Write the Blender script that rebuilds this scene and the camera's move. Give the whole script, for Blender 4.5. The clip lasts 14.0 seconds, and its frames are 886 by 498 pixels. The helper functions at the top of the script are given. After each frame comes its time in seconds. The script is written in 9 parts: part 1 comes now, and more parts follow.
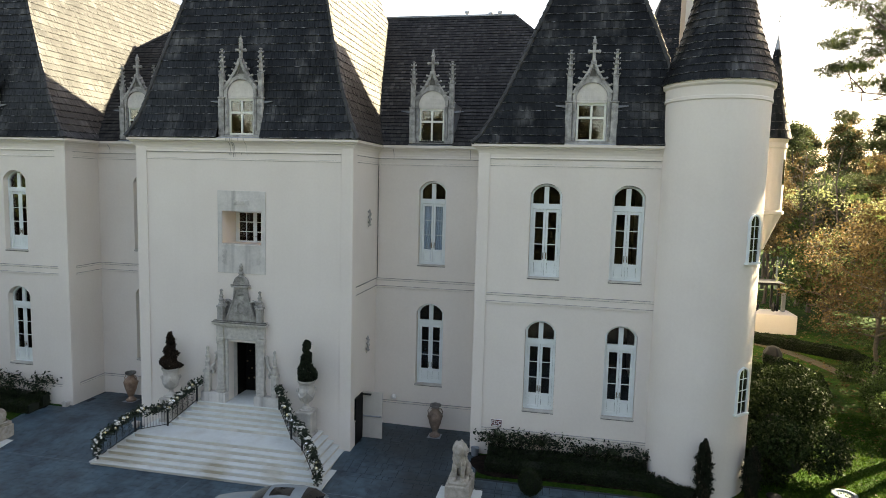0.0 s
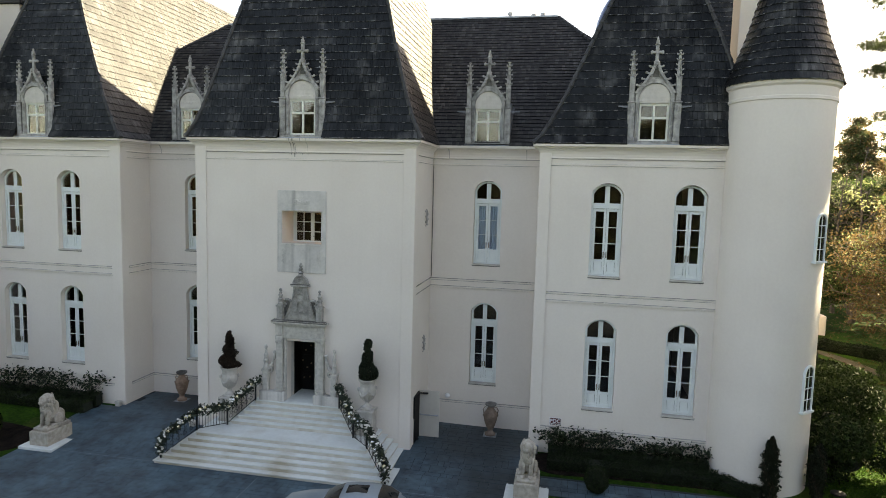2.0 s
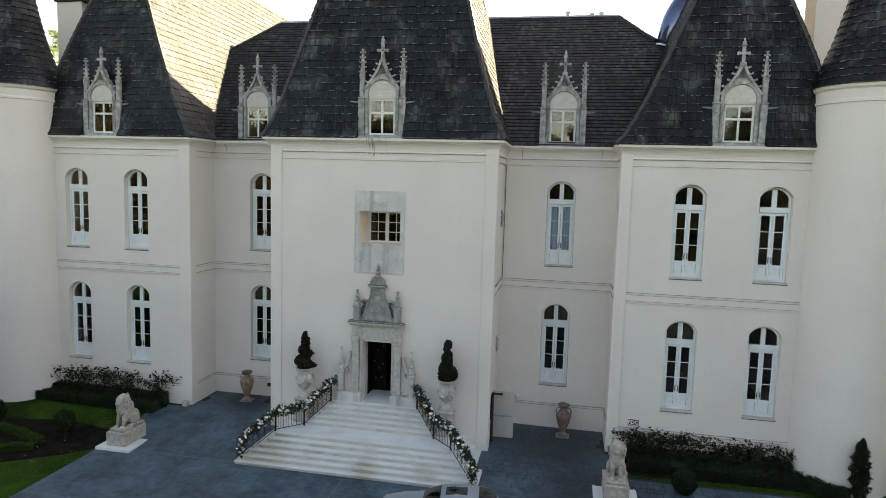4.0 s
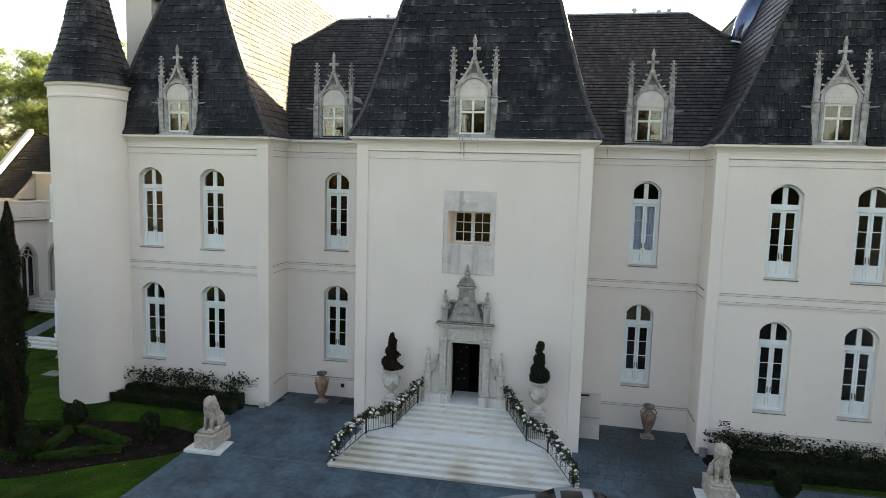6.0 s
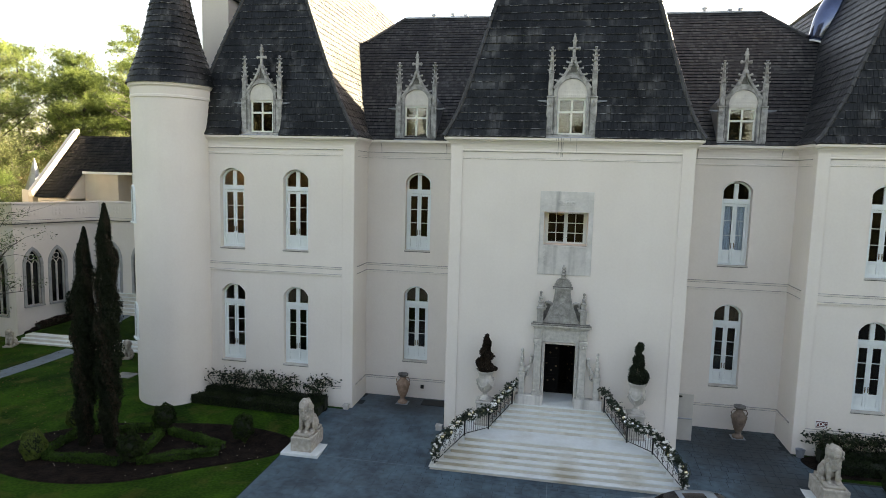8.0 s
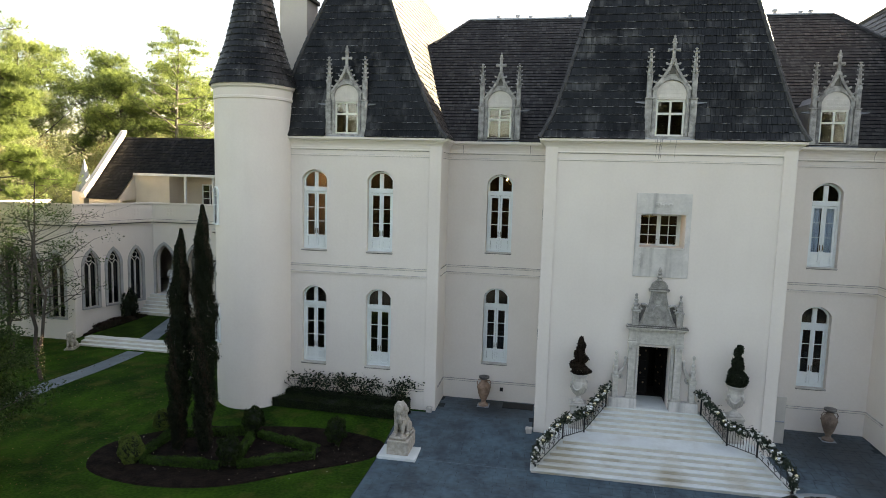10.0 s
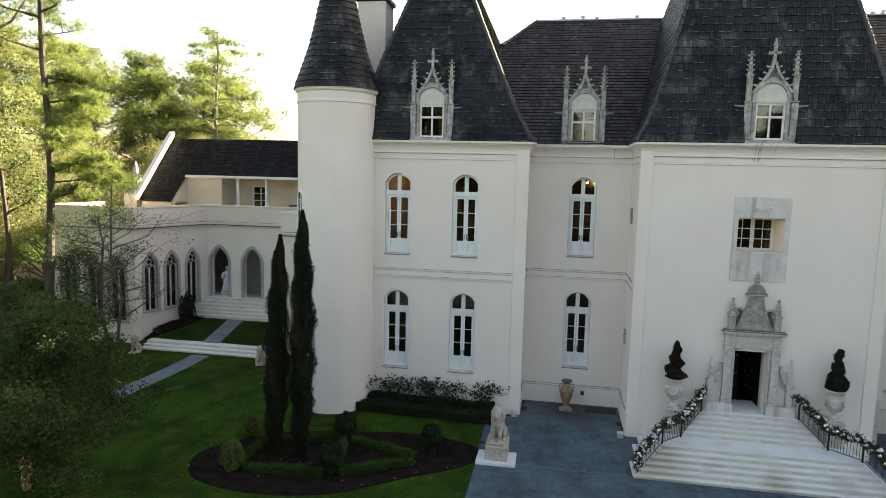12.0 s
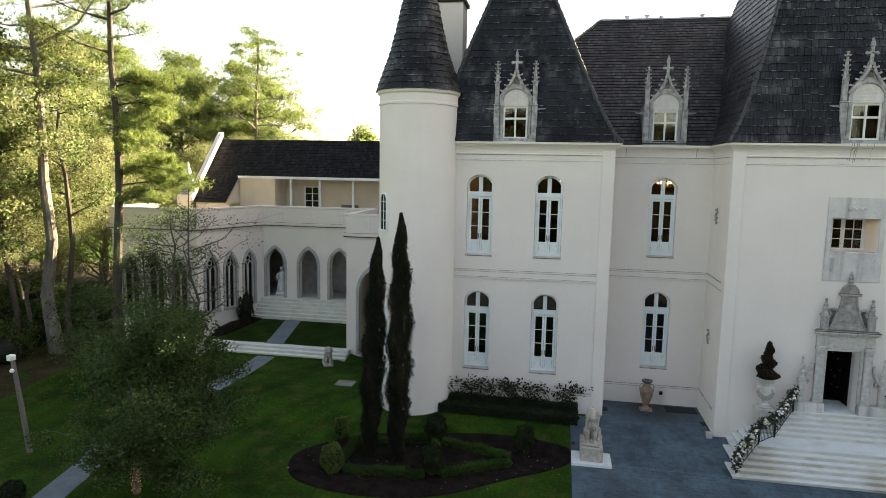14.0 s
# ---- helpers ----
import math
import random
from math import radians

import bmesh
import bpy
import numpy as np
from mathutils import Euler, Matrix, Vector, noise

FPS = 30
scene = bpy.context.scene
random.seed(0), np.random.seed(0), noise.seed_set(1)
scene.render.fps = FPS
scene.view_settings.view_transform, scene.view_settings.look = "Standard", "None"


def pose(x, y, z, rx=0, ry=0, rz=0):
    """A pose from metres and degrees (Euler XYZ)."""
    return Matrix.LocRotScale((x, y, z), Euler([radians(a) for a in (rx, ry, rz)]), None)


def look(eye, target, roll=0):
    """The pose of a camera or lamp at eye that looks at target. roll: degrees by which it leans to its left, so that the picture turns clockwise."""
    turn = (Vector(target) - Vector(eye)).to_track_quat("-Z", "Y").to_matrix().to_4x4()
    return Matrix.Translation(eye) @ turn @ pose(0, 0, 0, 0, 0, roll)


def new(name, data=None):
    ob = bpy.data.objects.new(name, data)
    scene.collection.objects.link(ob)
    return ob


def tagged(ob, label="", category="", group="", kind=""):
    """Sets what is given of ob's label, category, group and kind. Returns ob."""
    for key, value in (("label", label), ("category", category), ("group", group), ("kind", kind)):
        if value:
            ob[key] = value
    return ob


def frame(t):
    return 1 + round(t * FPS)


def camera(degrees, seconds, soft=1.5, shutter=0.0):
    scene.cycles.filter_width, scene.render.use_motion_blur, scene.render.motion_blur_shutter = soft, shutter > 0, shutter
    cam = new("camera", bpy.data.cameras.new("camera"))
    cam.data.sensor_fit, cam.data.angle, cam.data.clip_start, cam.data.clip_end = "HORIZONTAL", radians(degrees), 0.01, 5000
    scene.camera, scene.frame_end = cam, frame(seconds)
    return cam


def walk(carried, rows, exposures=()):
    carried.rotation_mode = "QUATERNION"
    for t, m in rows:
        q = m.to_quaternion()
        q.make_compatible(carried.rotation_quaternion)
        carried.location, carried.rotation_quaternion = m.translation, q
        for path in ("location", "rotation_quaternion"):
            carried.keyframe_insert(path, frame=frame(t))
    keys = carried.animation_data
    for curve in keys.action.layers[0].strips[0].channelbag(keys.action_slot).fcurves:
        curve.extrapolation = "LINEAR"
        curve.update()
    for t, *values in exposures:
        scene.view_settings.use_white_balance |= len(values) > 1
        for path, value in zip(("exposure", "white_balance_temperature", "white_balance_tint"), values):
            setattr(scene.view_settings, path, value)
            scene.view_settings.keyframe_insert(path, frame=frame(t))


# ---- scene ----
cam = camera(69.9, 14.0, soft=0.9)
PATH = [
    (0, (15.122, -27.341, 12.973), (14.734, -25.39, 12.768), 1.5),
    (0.5, (14.629, -27.477, 12.953), (14.242, -25.525, 12.751), 1.5),
    (1, (14.057, -27.662, 12.747), (13.664, -25.711, 12.555), 1.5),
    (1.5, (13.161, -27.901, 12.672), (12.776, -25.947, 12.48), 1.5),
    (2, (12.358, -28.087, 12.786), (11.974, -26.134, 12.588), 1.5),
    (2.5, (11.513, -28.226, 12.784), (11.126, -26.274, 12.586), 1.6),
    (3, (10.58, -28.401, 12.864), (10.196, -26.449, 12.661), 1.6),
    (5.5, (5.43, -29.123, 12.833), (5.061, -27.169, 12.621), 1.7),
    (6, (4.329, -29.245, 12.931), (3.959, -27.292, 12.71), 1.6),
    (6.5, (3.235, -29.376, 12.923), (2.865, -27.423, 12.699), 1.6),
    (7, (2.072, -29.563, 12.876), (1.707, -27.609, 12.652), 1.6),
    (7.5, (0.948, -29.762, 12.906), (0.583, -27.808, 12.679), 1.6),
    (8, (-0.248, -29.937, 12.945), (-0.609, -27.983, 12.717), 1.5),
    (10.5, (-5.901, -30.792, 12.793), (-6.252, -28.835, 12.572), 1.6),
    (11, (-7.058, -30.969, 12.854), (-7.406, -29.012, 12.632), 1.6),
    (11.5, (-8.169, -31.107, 12.895), (-8.517, -29.15, 12.671), 1.5),
    (12, (-9.232, -31.234, 13.034), (-9.583, -29.278, 12.803), 1.4),
    (12.5, (-10.332, -31.393, 13.119), (-10.684, -29.438, 12.885), 1.4),
    (13, (-11.442, -31.575, 13.154), (-11.791, -29.62, 12.917), 1.3),
    (13.5, (-12.494, -31.827, 13.183), (-12.845, -29.873, 12.944), 1.2),
    (14, (-13.438, -32.011, 13.199), (-13.793, -30.057, 12.957), 1.1),
]
walk(cam, [(t, look(eye, target, roll)) for t, eye, target, roll in PATH], [(0, 2.92, 9450, 16), (3, 3.02, 9600, 16), (7.5, 3.17, 9650, 16), (14, 3.10, 9650, 16)])

# ---- sky and sun ----
SUN_AZ, SUN_EL = 48.0, 30.5
world = bpy.data.worlds.new("sky")
scene.world = world
world.use_nodes = True
wn = world.node_tree.nodes
sky = wn.new("ShaderNodeTexSky")
sky.sky_type, sky.sun_disc = "NISHITA", False
sky.sun_elevation, sky.sun_rotation = radians(SUN_EL), radians(SUN_AZ)
sky.air_density, sky.dust_density, sky.ozone_density = 1.0, 1.2, 1.0
wn["Background"].inputs["Strength"].default_value = 0.060
world.node_tree.links.new(sky.outputs[0], wn["Background"].inputs["Color"])
sun = new("sun", bpy.data.lights.new("sun", "SUN"))
sun.data.energy, sun.data.angle, sun.data.color = 5.0, radians(0.6), (0.965, 0.985, 0.85)
sa, se = radians(SUN_AZ), radians(SUN_EL)
sun.matrix_world = look((60 * math.sin(sa), 60 * math.cos(sa), 60 * math.tan(se)), (0, 0, 0))


# ---- materials ----
def mk(name, c1, c2, scale=1.0, rough=0.7, bump=0.0, fine=None, metal=0.0, island=0.0, obj=0.0, spec=0.5,
       streak=0.0, stain=None, stretch=(1, 1, 1), coat=0.0, trans=0.0, skew=0.0, blot=0.7, dull=0.0, arcs=None, damp=(), dampmix=((0.007, 0.010, 0.012), 0.72), fmix=0.45):
    """Two colours mixed by coarse and fine noise; optional vertical streaks, stains and random tone per piece."""
    m = bpy.data.materials.new(name)
    m.use_nodes = True
    nt = m.node_tree
    b = nt.nodes["Principled BSDF"]
    N, L = nt.nodes.new, nt.links.new
    tc = N("ShaderNodeTexCoord")
    mp = N("ShaderNodeMapping")
    mp.inputs["Scale"].default_value = stretch
    geo = N("ShaderNodeNewGeometry")
    L(geo.outputs["Position"], mp.inputs["Vector"])
    n1, n2 = N("ShaderNodeTexNoise"), N("ShaderNodeTexNoise")
    n1.inputs["Scale"].default_value, n1.inputs["Detail"].default_value = scale, 6
    n2.inputs["Scale"].default_value, n2.inputs["Detail"].default_value = (fine or scale * 14), 4
    for n in (n1, n2):
        L(mp.outputs[0], n.inputs["Vector"])
    add = N("ShaderNodeMath")
    add.operation = "ADD"
    mul = N("ShaderNodeMath")
    mul.operation, mul.inputs[1].default_value = "MULTIPLY", fmix
    L(n2.outputs["Fac"], mul.inputs[0])
    L(n1.outputs["Fac"], add.inputs[0])
    L(mul.outputs[0], add.inputs[1])
    ramp = N("ShaderNodeMapRange")
    ramp.inputs["From Min"].default_value, ramp.inputs["From Max"].default_value = 0.225 + 0.5 * fmix, 0.775 + 0.5 * fmix
    L(add.outputs[0], ramp.inputs["Value"])
    mix = N("ShaderNodeMix")
    mix.data_type = "RGBA"
    mix.inputs["A"].default_value, mix.inputs["B"].default_value = (*c1, 1), (*c2, 1)
    L(ramp.outputs[0], mix.inputs["Factor"])
    col = mix.outputs["Result"]
    if streak or stain:
        sm = N("ShaderNodeMapping")
        sm.inputs["Scale"].default_value = (2.2, 2.2, 0.12) if streak else (1, 1, 1)
        L(geo.outputs["Position"], sm.inputs["Vector"])
        sn = N("ShaderNodeTexNoise")
        sn.inputs["Scale"].default_value, sn.inputs["Detail"].default_value = 1.0, 8
        L(sm.outputs[0], sn.inputs["Vector"])
        sr = N("ShaderNodeMapRange")
        sr.inputs["From Min"].default_value, sr.inputs["From Max"].default_value = 0.52, 0.78
        sr.inputs["To Max"].default_value = streak or blot
        L(sn.outputs["Fac"], sr.inputs["Value"])
        sx = N("ShaderNodeMix")
        sx.data_type = "RGBA"
        sx.inputs["B"].default_value = (*(stain or (0.2, 0.18, 0.15)), 1)
        L(sr.outputs[0], sx.inputs["Factor"])
        L(col, sx.inputs["A"])
        col = sx.outputs["Result"]
    for dx, dy, dr in damp:            # dark damp places with a frayed edge
        dv = N("ShaderNodeVectorMath")
        dv.operation = "DISTANCE"
        dv.inputs[1].default_value = (dx, dy, 0.3)
        L(geo.outputs["Position"], dv.inputs[0])
        da = N("ShaderNodeMath")
        da.operation, da.inputs[1].default_value, da.inputs[2].default_value = "MULTIPLY_ADD", -dr * 1.6, dr * 0.8
        L(n1.outputs["Fac"], da.inputs[0])
        ds = N("ShaderNodeMath")
        ds.operation = "ADD"
        L(dv.outputs["Value"], ds.inputs[0])
        L(da.outputs[0], ds.inputs[1])
        dm = N("ShaderNodeMapRange")
        dm.inputs["From Min"].default_value, dm.inputs["From Max"].default_value = dr * 0.45, dr
        dm.inputs["To Min"].default_value, dm.inputs["To Max"].default_value = dampmix[1], 0.0
        L(ds.outputs[0], dm.inputs["Value"])
        dx_ = N("ShaderNodeMix")
        dx_.data_type = "RGBA"
        dx_.inputs["B"].default_value = (*dampmix[0], 1)
        L(dm.outputs[0], dx_.inputs["Factor"])
        L(col, dx_.inputs["A"])
        col = dx_.outputs["Result"]
    if arcs:                           # faint mowing arcs about a point
        am = N("ShaderNodeMapping")
        am.inputs["Location"].default_value = (-arcs[0], -arcs[1], 0)
        L(geo.outputs["Position"], am.inputs["Vector"])
        wv = N("ShaderNodeTexWave")
        wv.wave_type, wv.rings_direction = "RINGS", "Z"
        wv.inputs["Scale"].default_value, wv.inputs["Distortion"].default_value = arcs[2], 5.0
        wv.inputs["Detail"].default_value, wv.inputs["Detail Scale"].default_value = 2.0, 0.6
        L(am.outputs[0], wv.inputs["Vector"])
        ar = N("ShaderNodeMapRange")
        ar.inputs["To Min"].default_value, ar.inputs["To Max"].default_value = 1 - arcs[3], 1 + arcs[3]
        L(wv.outputs["Fac"], ar.inputs["Value"])
        ah = N("ShaderNodeHueSaturation")
        L(ar.outputs[0], ah.inputs["Value"])
        L(col, ah.inputs["Color"])
        col = ah.outputs["Color"]
    if island or obj:
        src = geo.outputs["Random Per Island"] if island else N("ShaderNodeObjectInfo").outputs["Random"]
        hv = N("ShaderNodeHueSaturation")
        mr = N("ShaderNodeMapRange")
        a = island or obj
        mr.inputs["To Min"].default_value, mr.inputs["To Max"].default_value = 1 - a, 1 + a
        if skew:                       # most pieces dark, a few pale
            pw = N("ShaderNodeMath")
            pw.operation, pw.inputs[1].default_value = "POWER", skew
            L(src, pw.inputs[0])
            src = pw.outputs[0]
            mr.inputs["To Min"].default_value, mr.inputs["To Max"].default_value = 0.55, 0.55 + 2.6 * a
        L(src, mr.inputs["Value"])
        L(mr.outputs[0], hv.inputs["Value"])
        L(col, hv.inputs["Color"])
        col = hv.outputs["Color"]
    L(col, b.inputs["Base Color"])
    b.inputs["Roughness"].default_value, b.inputs["Metallic"].default_value = rough, metal
    b.inputs["Specular IOR Level"].default_value = spec
    b.inputs["Coat Weight"].default_value = coat
    if dull:                           # weathered places with little gloss
        gn = N("ShaderNodeTexNoise")
        gn.inputs["Scale"].default_value, gn.inputs["Detail"].default_value, gn.inputs["Roughness"].default_value = 0.55, 7, 0.7
        L(geo.outputs["Position"], gn.inputs["Vector"])
        gr = N("ShaderNodeMapRange")
        gr.inputs["From Min"].default_value, gr.inputs["From Max"].default_value = 0.34, 0.66
        gr.inputs["To Min"].default_value, gr.inputs["To Max"].default_value = spec * (1 - dull), spec * (1 + 0.6 * dull)
        L(gn.outputs["Fac"], gr.inputs["Value"])
        L(gr.outputs[0], b.inputs["Specular IOR Level"])
        b.inputs["Specular Tint"].default_value = (0.90, 0.97, 1.0, 1)
    if trans:
        tl = N("ShaderNodeBsdfTranslucent")
        ms = N("ShaderNodeMixShader")
        ms.inputs[0].default_value = trans
        L(col, tl.inputs["Color"])
        L(b.outputs[0], ms.inputs[1])
        L(tl.outputs[0], ms.inputs[2])
        L(ms.outputs[0], nt.nodes["Material Output"].inputs["Surface"])
    if bump:
        bp = N("ShaderNodeBump")
        bp.inputs["Strength"].default_value, bp.inputs["Distance"].default_value = 1.0, bump
        L(add.outputs[0], bp.inputs["Height"])
        L(bp.outputs[0], b.inputs["Normal"])
    return m


STUCCO = mk("painted_stucco", (0.728, 0.652, 0.593), (0.798, 0.726, 0.666), 0.35, 0.85, 0.006, fine=9, streak=0.05, stain=(0.45, 0.40, 0.34))
TRIM = mk("cream_trim", (0.74, 0.665, 0.60), (0.81, 0.74, 0.675), 1.2, 0.8, 0.004, streak=0.16, stain=(0.40, 0.34, 0.27))
SLATE = mk("dark_shingle", (0.0010, 0.0010, 0.0011), (0.0088, 0.0089, 0.0092), 1.0, 0.46, 0.02, fine=34, island=0.6, skew=1.6, stretch=(1, 1, 0.16), spec=0.30, dull=0.42, stain=(0.075, 0.074, 0.073), blot=0.85)
SLATE_OBJ = mk("dark_shingle_piece", (0.0010, 0.0010, 0.0011), (0.0088, 0.0089, 0.0092), 1.0, 0.46, 0.02, fine=34, obj=0.6, skew=1.6, stretch=(1, 1, 0.16), spec=0.30, dull=0.42, stain=(0.075, 0.074, 0.073), blot=0.85)
BUTT = mk("pale_dashed_shingle_edge", (0.008, 0.008, 0.008), (0.40, 0.41, 0.42), 5.0, 0.85, fine=24)
BUTT.node_tree.nodes["Map Range"].inputs["From Min"].default_value = 0.695
HIPCAP = mk("grey_hip_cap", (0.009, 0.009, 0.0095), (0.055, 0.056, 0.058), 2.5, 0.6, 0.01, fine=20)
BROWN_SLATE = mk("brown_shingle", (0.0054, 0.0053, 0.0052), (0.040, 0.0385, 0.037), 0.7, 0.65, 0.02, fine=26, island=0.6, skew=2.0, stretch=(1, 0.3, 0.3), spec=0.30)
DARK_SLATE = mk("matt_dark_shingle", (0.004, 0.004, 0.0042), (0.018, 0.0178, 0.018), 0.9, 0.8, 0.02, fine=26, island=0.5, skew=2.0, stretch=(1, 0.3, 0.3), spec=0.14)
UNDER = mk("roof_underlay", (0.008, 0.008, 0.008), (0.015, 0.015, 0.015), 2, 0.9)
STONE = mk("carved_limestone", (0.15, 0.145, 0.140), (0.56, 0.54, 0.515), 4.0, 0.85, 0.015, fine=38, streak=0.72, stain=(0.070, 0.068, 0.066))
TYMPANUM = mk("pale_tympanum_stone", (0.55, 0.51, 0.475), (0.70, 0.655, 0.61), 3.0, 0.85, 0.008, streak=0.2, stain=(0.26, 0.24, 0.21))
# stone with the shade of carved hollows put into its colour
HOLLOW = mk("shaded_hollow_stone", (0.075, 0.072, 0.068), (0.19, 0.18, 0.168), 4.0, 0.9, 0.02, fine=30)
DULL_LEAD = mk("dull_lead_sheet", (0.13, 0.14, 0.16), (0.23, 0.245, 0.27), 3, 0.6, 0.004, metal=0.3)
PORTAL_STONE = mk("portal_limestone", (0.38, 0.36, 0.325), (0.63, 0.595, 0.545), 6.0, 0.85, 0.02, fine=45, streak=0.45, stain=(0.16, 0.15, 0.14))
GABLE_STONE = mk("gable_limestone", (0.17, 0.163, 0.15), (0.50, 0.475, 0.44), 4.0, 0.85, 0.02, fine=40, streak=0.45, stain=(0.09, 0.086, 0.08))
PALE_STONE = mk("pale_cast_stone", (0.40, 0.37, 0.335), (0.60, 0.565, 0.52), 2.5, 0.85, 0.01, streak=0.4, stain=(0.18, 0.16, 0.14))
PANEL_STONE = mk("weathered_panel_stone", (0.50, 0.475, 0.45), (0.69, 0.655, 0.615), 1.5, 0.85, 0.015, fine=10, streak=0.85, stain=(0.075, 0.075, 0.07))
STEP = mk("white_stone_step", (0.60, 0.63, 0.615), (0.73, 0.765, 0.75), 0.8, 0.6, 0.004, fine=6, stain=(0.42, 0.37, 0.29), blot=0.5, damp=((-4.3, -2.9, 1.5), (0.55, -3.6, 0.7), (-1.9, -2.6, 0.6), (3.2, -3.2, 0.6)), dampmix=((0.40, 0.33, 0.22), 0.42))
RISER = mk("cream_stone_riser", (0.54, 0.505, 0.445), (0.67, 0.635, 0.57), 1.2, 0.75, 0.004, streak=0.4, stain=(0.30, 0.23, 0.14), damp=((-4.3, -2.9, 1.6), (0.55, -3.6, 0.8), (-1.9, -2.6, 0.7)), dampmix=((0.28, 0.22, 0.12), 0.6))
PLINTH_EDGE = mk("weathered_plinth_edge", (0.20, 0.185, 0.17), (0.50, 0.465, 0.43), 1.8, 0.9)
# dark of weathered ledges, also laid on undersides in place of shade
LEDGE = mk("weathered_shaded_ledge", (0.13, 0.12, 0.11), (0.40, 0.37, 0.34), 1.4, 0.9)
LITTER = mk("leaf_litter", (0.016, 0.013, 0.007), (0.062, 0.050, 0.026), 0.7, 0.95, 0.06, fine=9, fmix=0.9, stain=(0.030, 0.042, 0.010), blot=0.8, spec=0.08)
# dark for grimy ledges and for shadow lines put under mouldings and sills
GRIME_SHADE = mk("grimy_shaded_edge", (0.045, 0.042, 0.04), (0.22, 0.205, 0.19), 1.8, 0.9)
FRAME = mk("white_window_paint", (0.71, 0.755, 0.75), (0.79, 0.83, 0.825), 2, 0.5, 0.002)
CREAMFRAME = mk("cream_window_paint", (0.70, 0.70, 0.64), (0.78, 0.78, 0.72), 2, 0.5, 0.002)
IRON = mk("black_iron", (0.008, 0.008, 0.009), (0.02, 0.02, 0.02), 8, 0.5, 0.002, metal=0.3)
LEAD = mk("grey_lead", (0.25, 0.27, 0.30), (0.42, 0.45, 0.49), 3, 0.45, 0.004, metal=0.6)
LION_STONE = mk("weathered_lion_stone", (0.30, 0.26, 0.215), (0.56, 0.51, 0.44), 5, 0.9, 0.02, streak=0.5, stain=(0.13, 0.11, 0.09))
ARCH_STONE = mk("grey_arch_stone", (0.29, 0.285, 0.275), (0.48, 0.465, 0.445), 2, 0.85, 0.01, streak=0.5, stain=(0.09, 0.085, 0.08))
DOORWOOD = mk("dark_door", (0.0035, 0.003, 0.0028), (0.009, 0.0075, 0.007), 4, 0.6, 0.004, spec=0.15)
BRASS = mk("brass", (0.5, 0.36, 0.14), (0.7, 0.52, 0.22), 10, 0.35, metal=1.0)
HANDLE = mk("bronze_handle", (0.16, 0.13, 0.09), (0.25, 0.2, 0.14), 10, 0.4, metal=0.8)
DRIVE = mk("slate_paving", (0.016, 0.034, 0.050), (0.072, 0.134, 0.170), 0.6, 0.5, 0.012, fine=3.4, fmix=0.7, island=0.10, stain=(0.010, 0.015, 0.021), blot=0.8, damp=((8.6, 1.4, 3.6), (10.4, -3.0, 3.0), (-8.0, 3.0, 2.4), (6.5, -6.5, 3.0)))
DRIVE_OBJ = mk("slate_paving_piece", (0.016, 0.034, 0.050), (0.072, 0.134, 0.170), 0.6, 0.5, 0.012, fine=3.4, fmix=0.7, obj=0.10, stain=(0.010, 0.015, 0.021), blot=0.8, damp=((8.6, 1.4, 3.6), (10.4, -3.0, 3.0), (-8.0, 3.0, 2.4), (6.5, -6.5, 3.0)))
DRIVEBASE = mk("paving_joint", (0.006, 0.009, 0.012), (0.022, 0.028, 0.034), 1, 0.8, 0.004)
PATHM = mk("blue_stone_path", (0.095, 0.128, 0.152), (0.18, 0.228, 0.258), 1.2, 0.7, 0.006, obj=0.12)
LAWN = mk("lawn_grass", (0.004, 0.018, 0.002), (0.027, 0.074, 0.006), 0.40, 0.95, 0.05, fine=8, fmix=0.8, stain=(0.058, 0.060, 0.015), blot=0.85, spec=0.08, arcs=(-20.0, -4.5, 0.22, 0.11))
# darker lawn green with the courtyard's shade put into it
SHADED_LAWN = mk("shaded_lawn_grass", (0.004, 0.014, 0.002), (0.024, 0.052, 0.007), 0.8, 0.95, 0.05, fine=12, fmix=0.9, spec=0.08)
SLAB = mk("grey_lawn_slab", (0.16, 0.155, 0.14), (0.30, 0.29, 0.265), 2.5, 0.9, 0.01, stain=(0.09, 0.09, 0.07), blot=0.6)
BLADE = mk("grass_blade", (0.010, 0.034, 0.003), (0.050, 0.100, 0.013), 0.3, 0.8, island=0.4, trans=0.35, spec=0.08)
MULCH = mk("dark_mulch", (0.0025, 0.0018, 0.0015), (0.021, 0.0145, 0.011), 2.0, 0.95, 0.05, fine=13, fmix=0.9, spec=0.08)
BARE = mk("bare_earth", (0.026, 0.019, 0.012), (0.085, 0.062, 0.040), 0.9, 0.95, 0.06, fine=18, stain=(0.04, 0.05, 0.015), blot=0.8)
HEDGE = mk("hedge_leaf", (0.005, 0.011, 0.004), (0.018, 0.032, 0.010), 1.2, 0.65, island=0.5, trans=0.2, spec=0.2)
BOX = mk("box_leaf", (0.014, 0.040, 0.006), (0.054, 0.115, 0.018), 1.2, 0.6, island=0.5, trans=0.25, spec=0.2)
BOX_DARK = mk("dark_box_leaf", (0.006, 0.013, 0.004), (0.024, 0.040, 0.012), 1.2, 0.65, island=0.5, trans=0.2, spec=0.2)
HEDGE_LIGHT = mk("light_hedge_leaf", (0.06, 0.10, 0.018), (0.13, 0.18, 0.04), 1.2, 0.6, island=0.4, trans=0.3, spec=0.3)
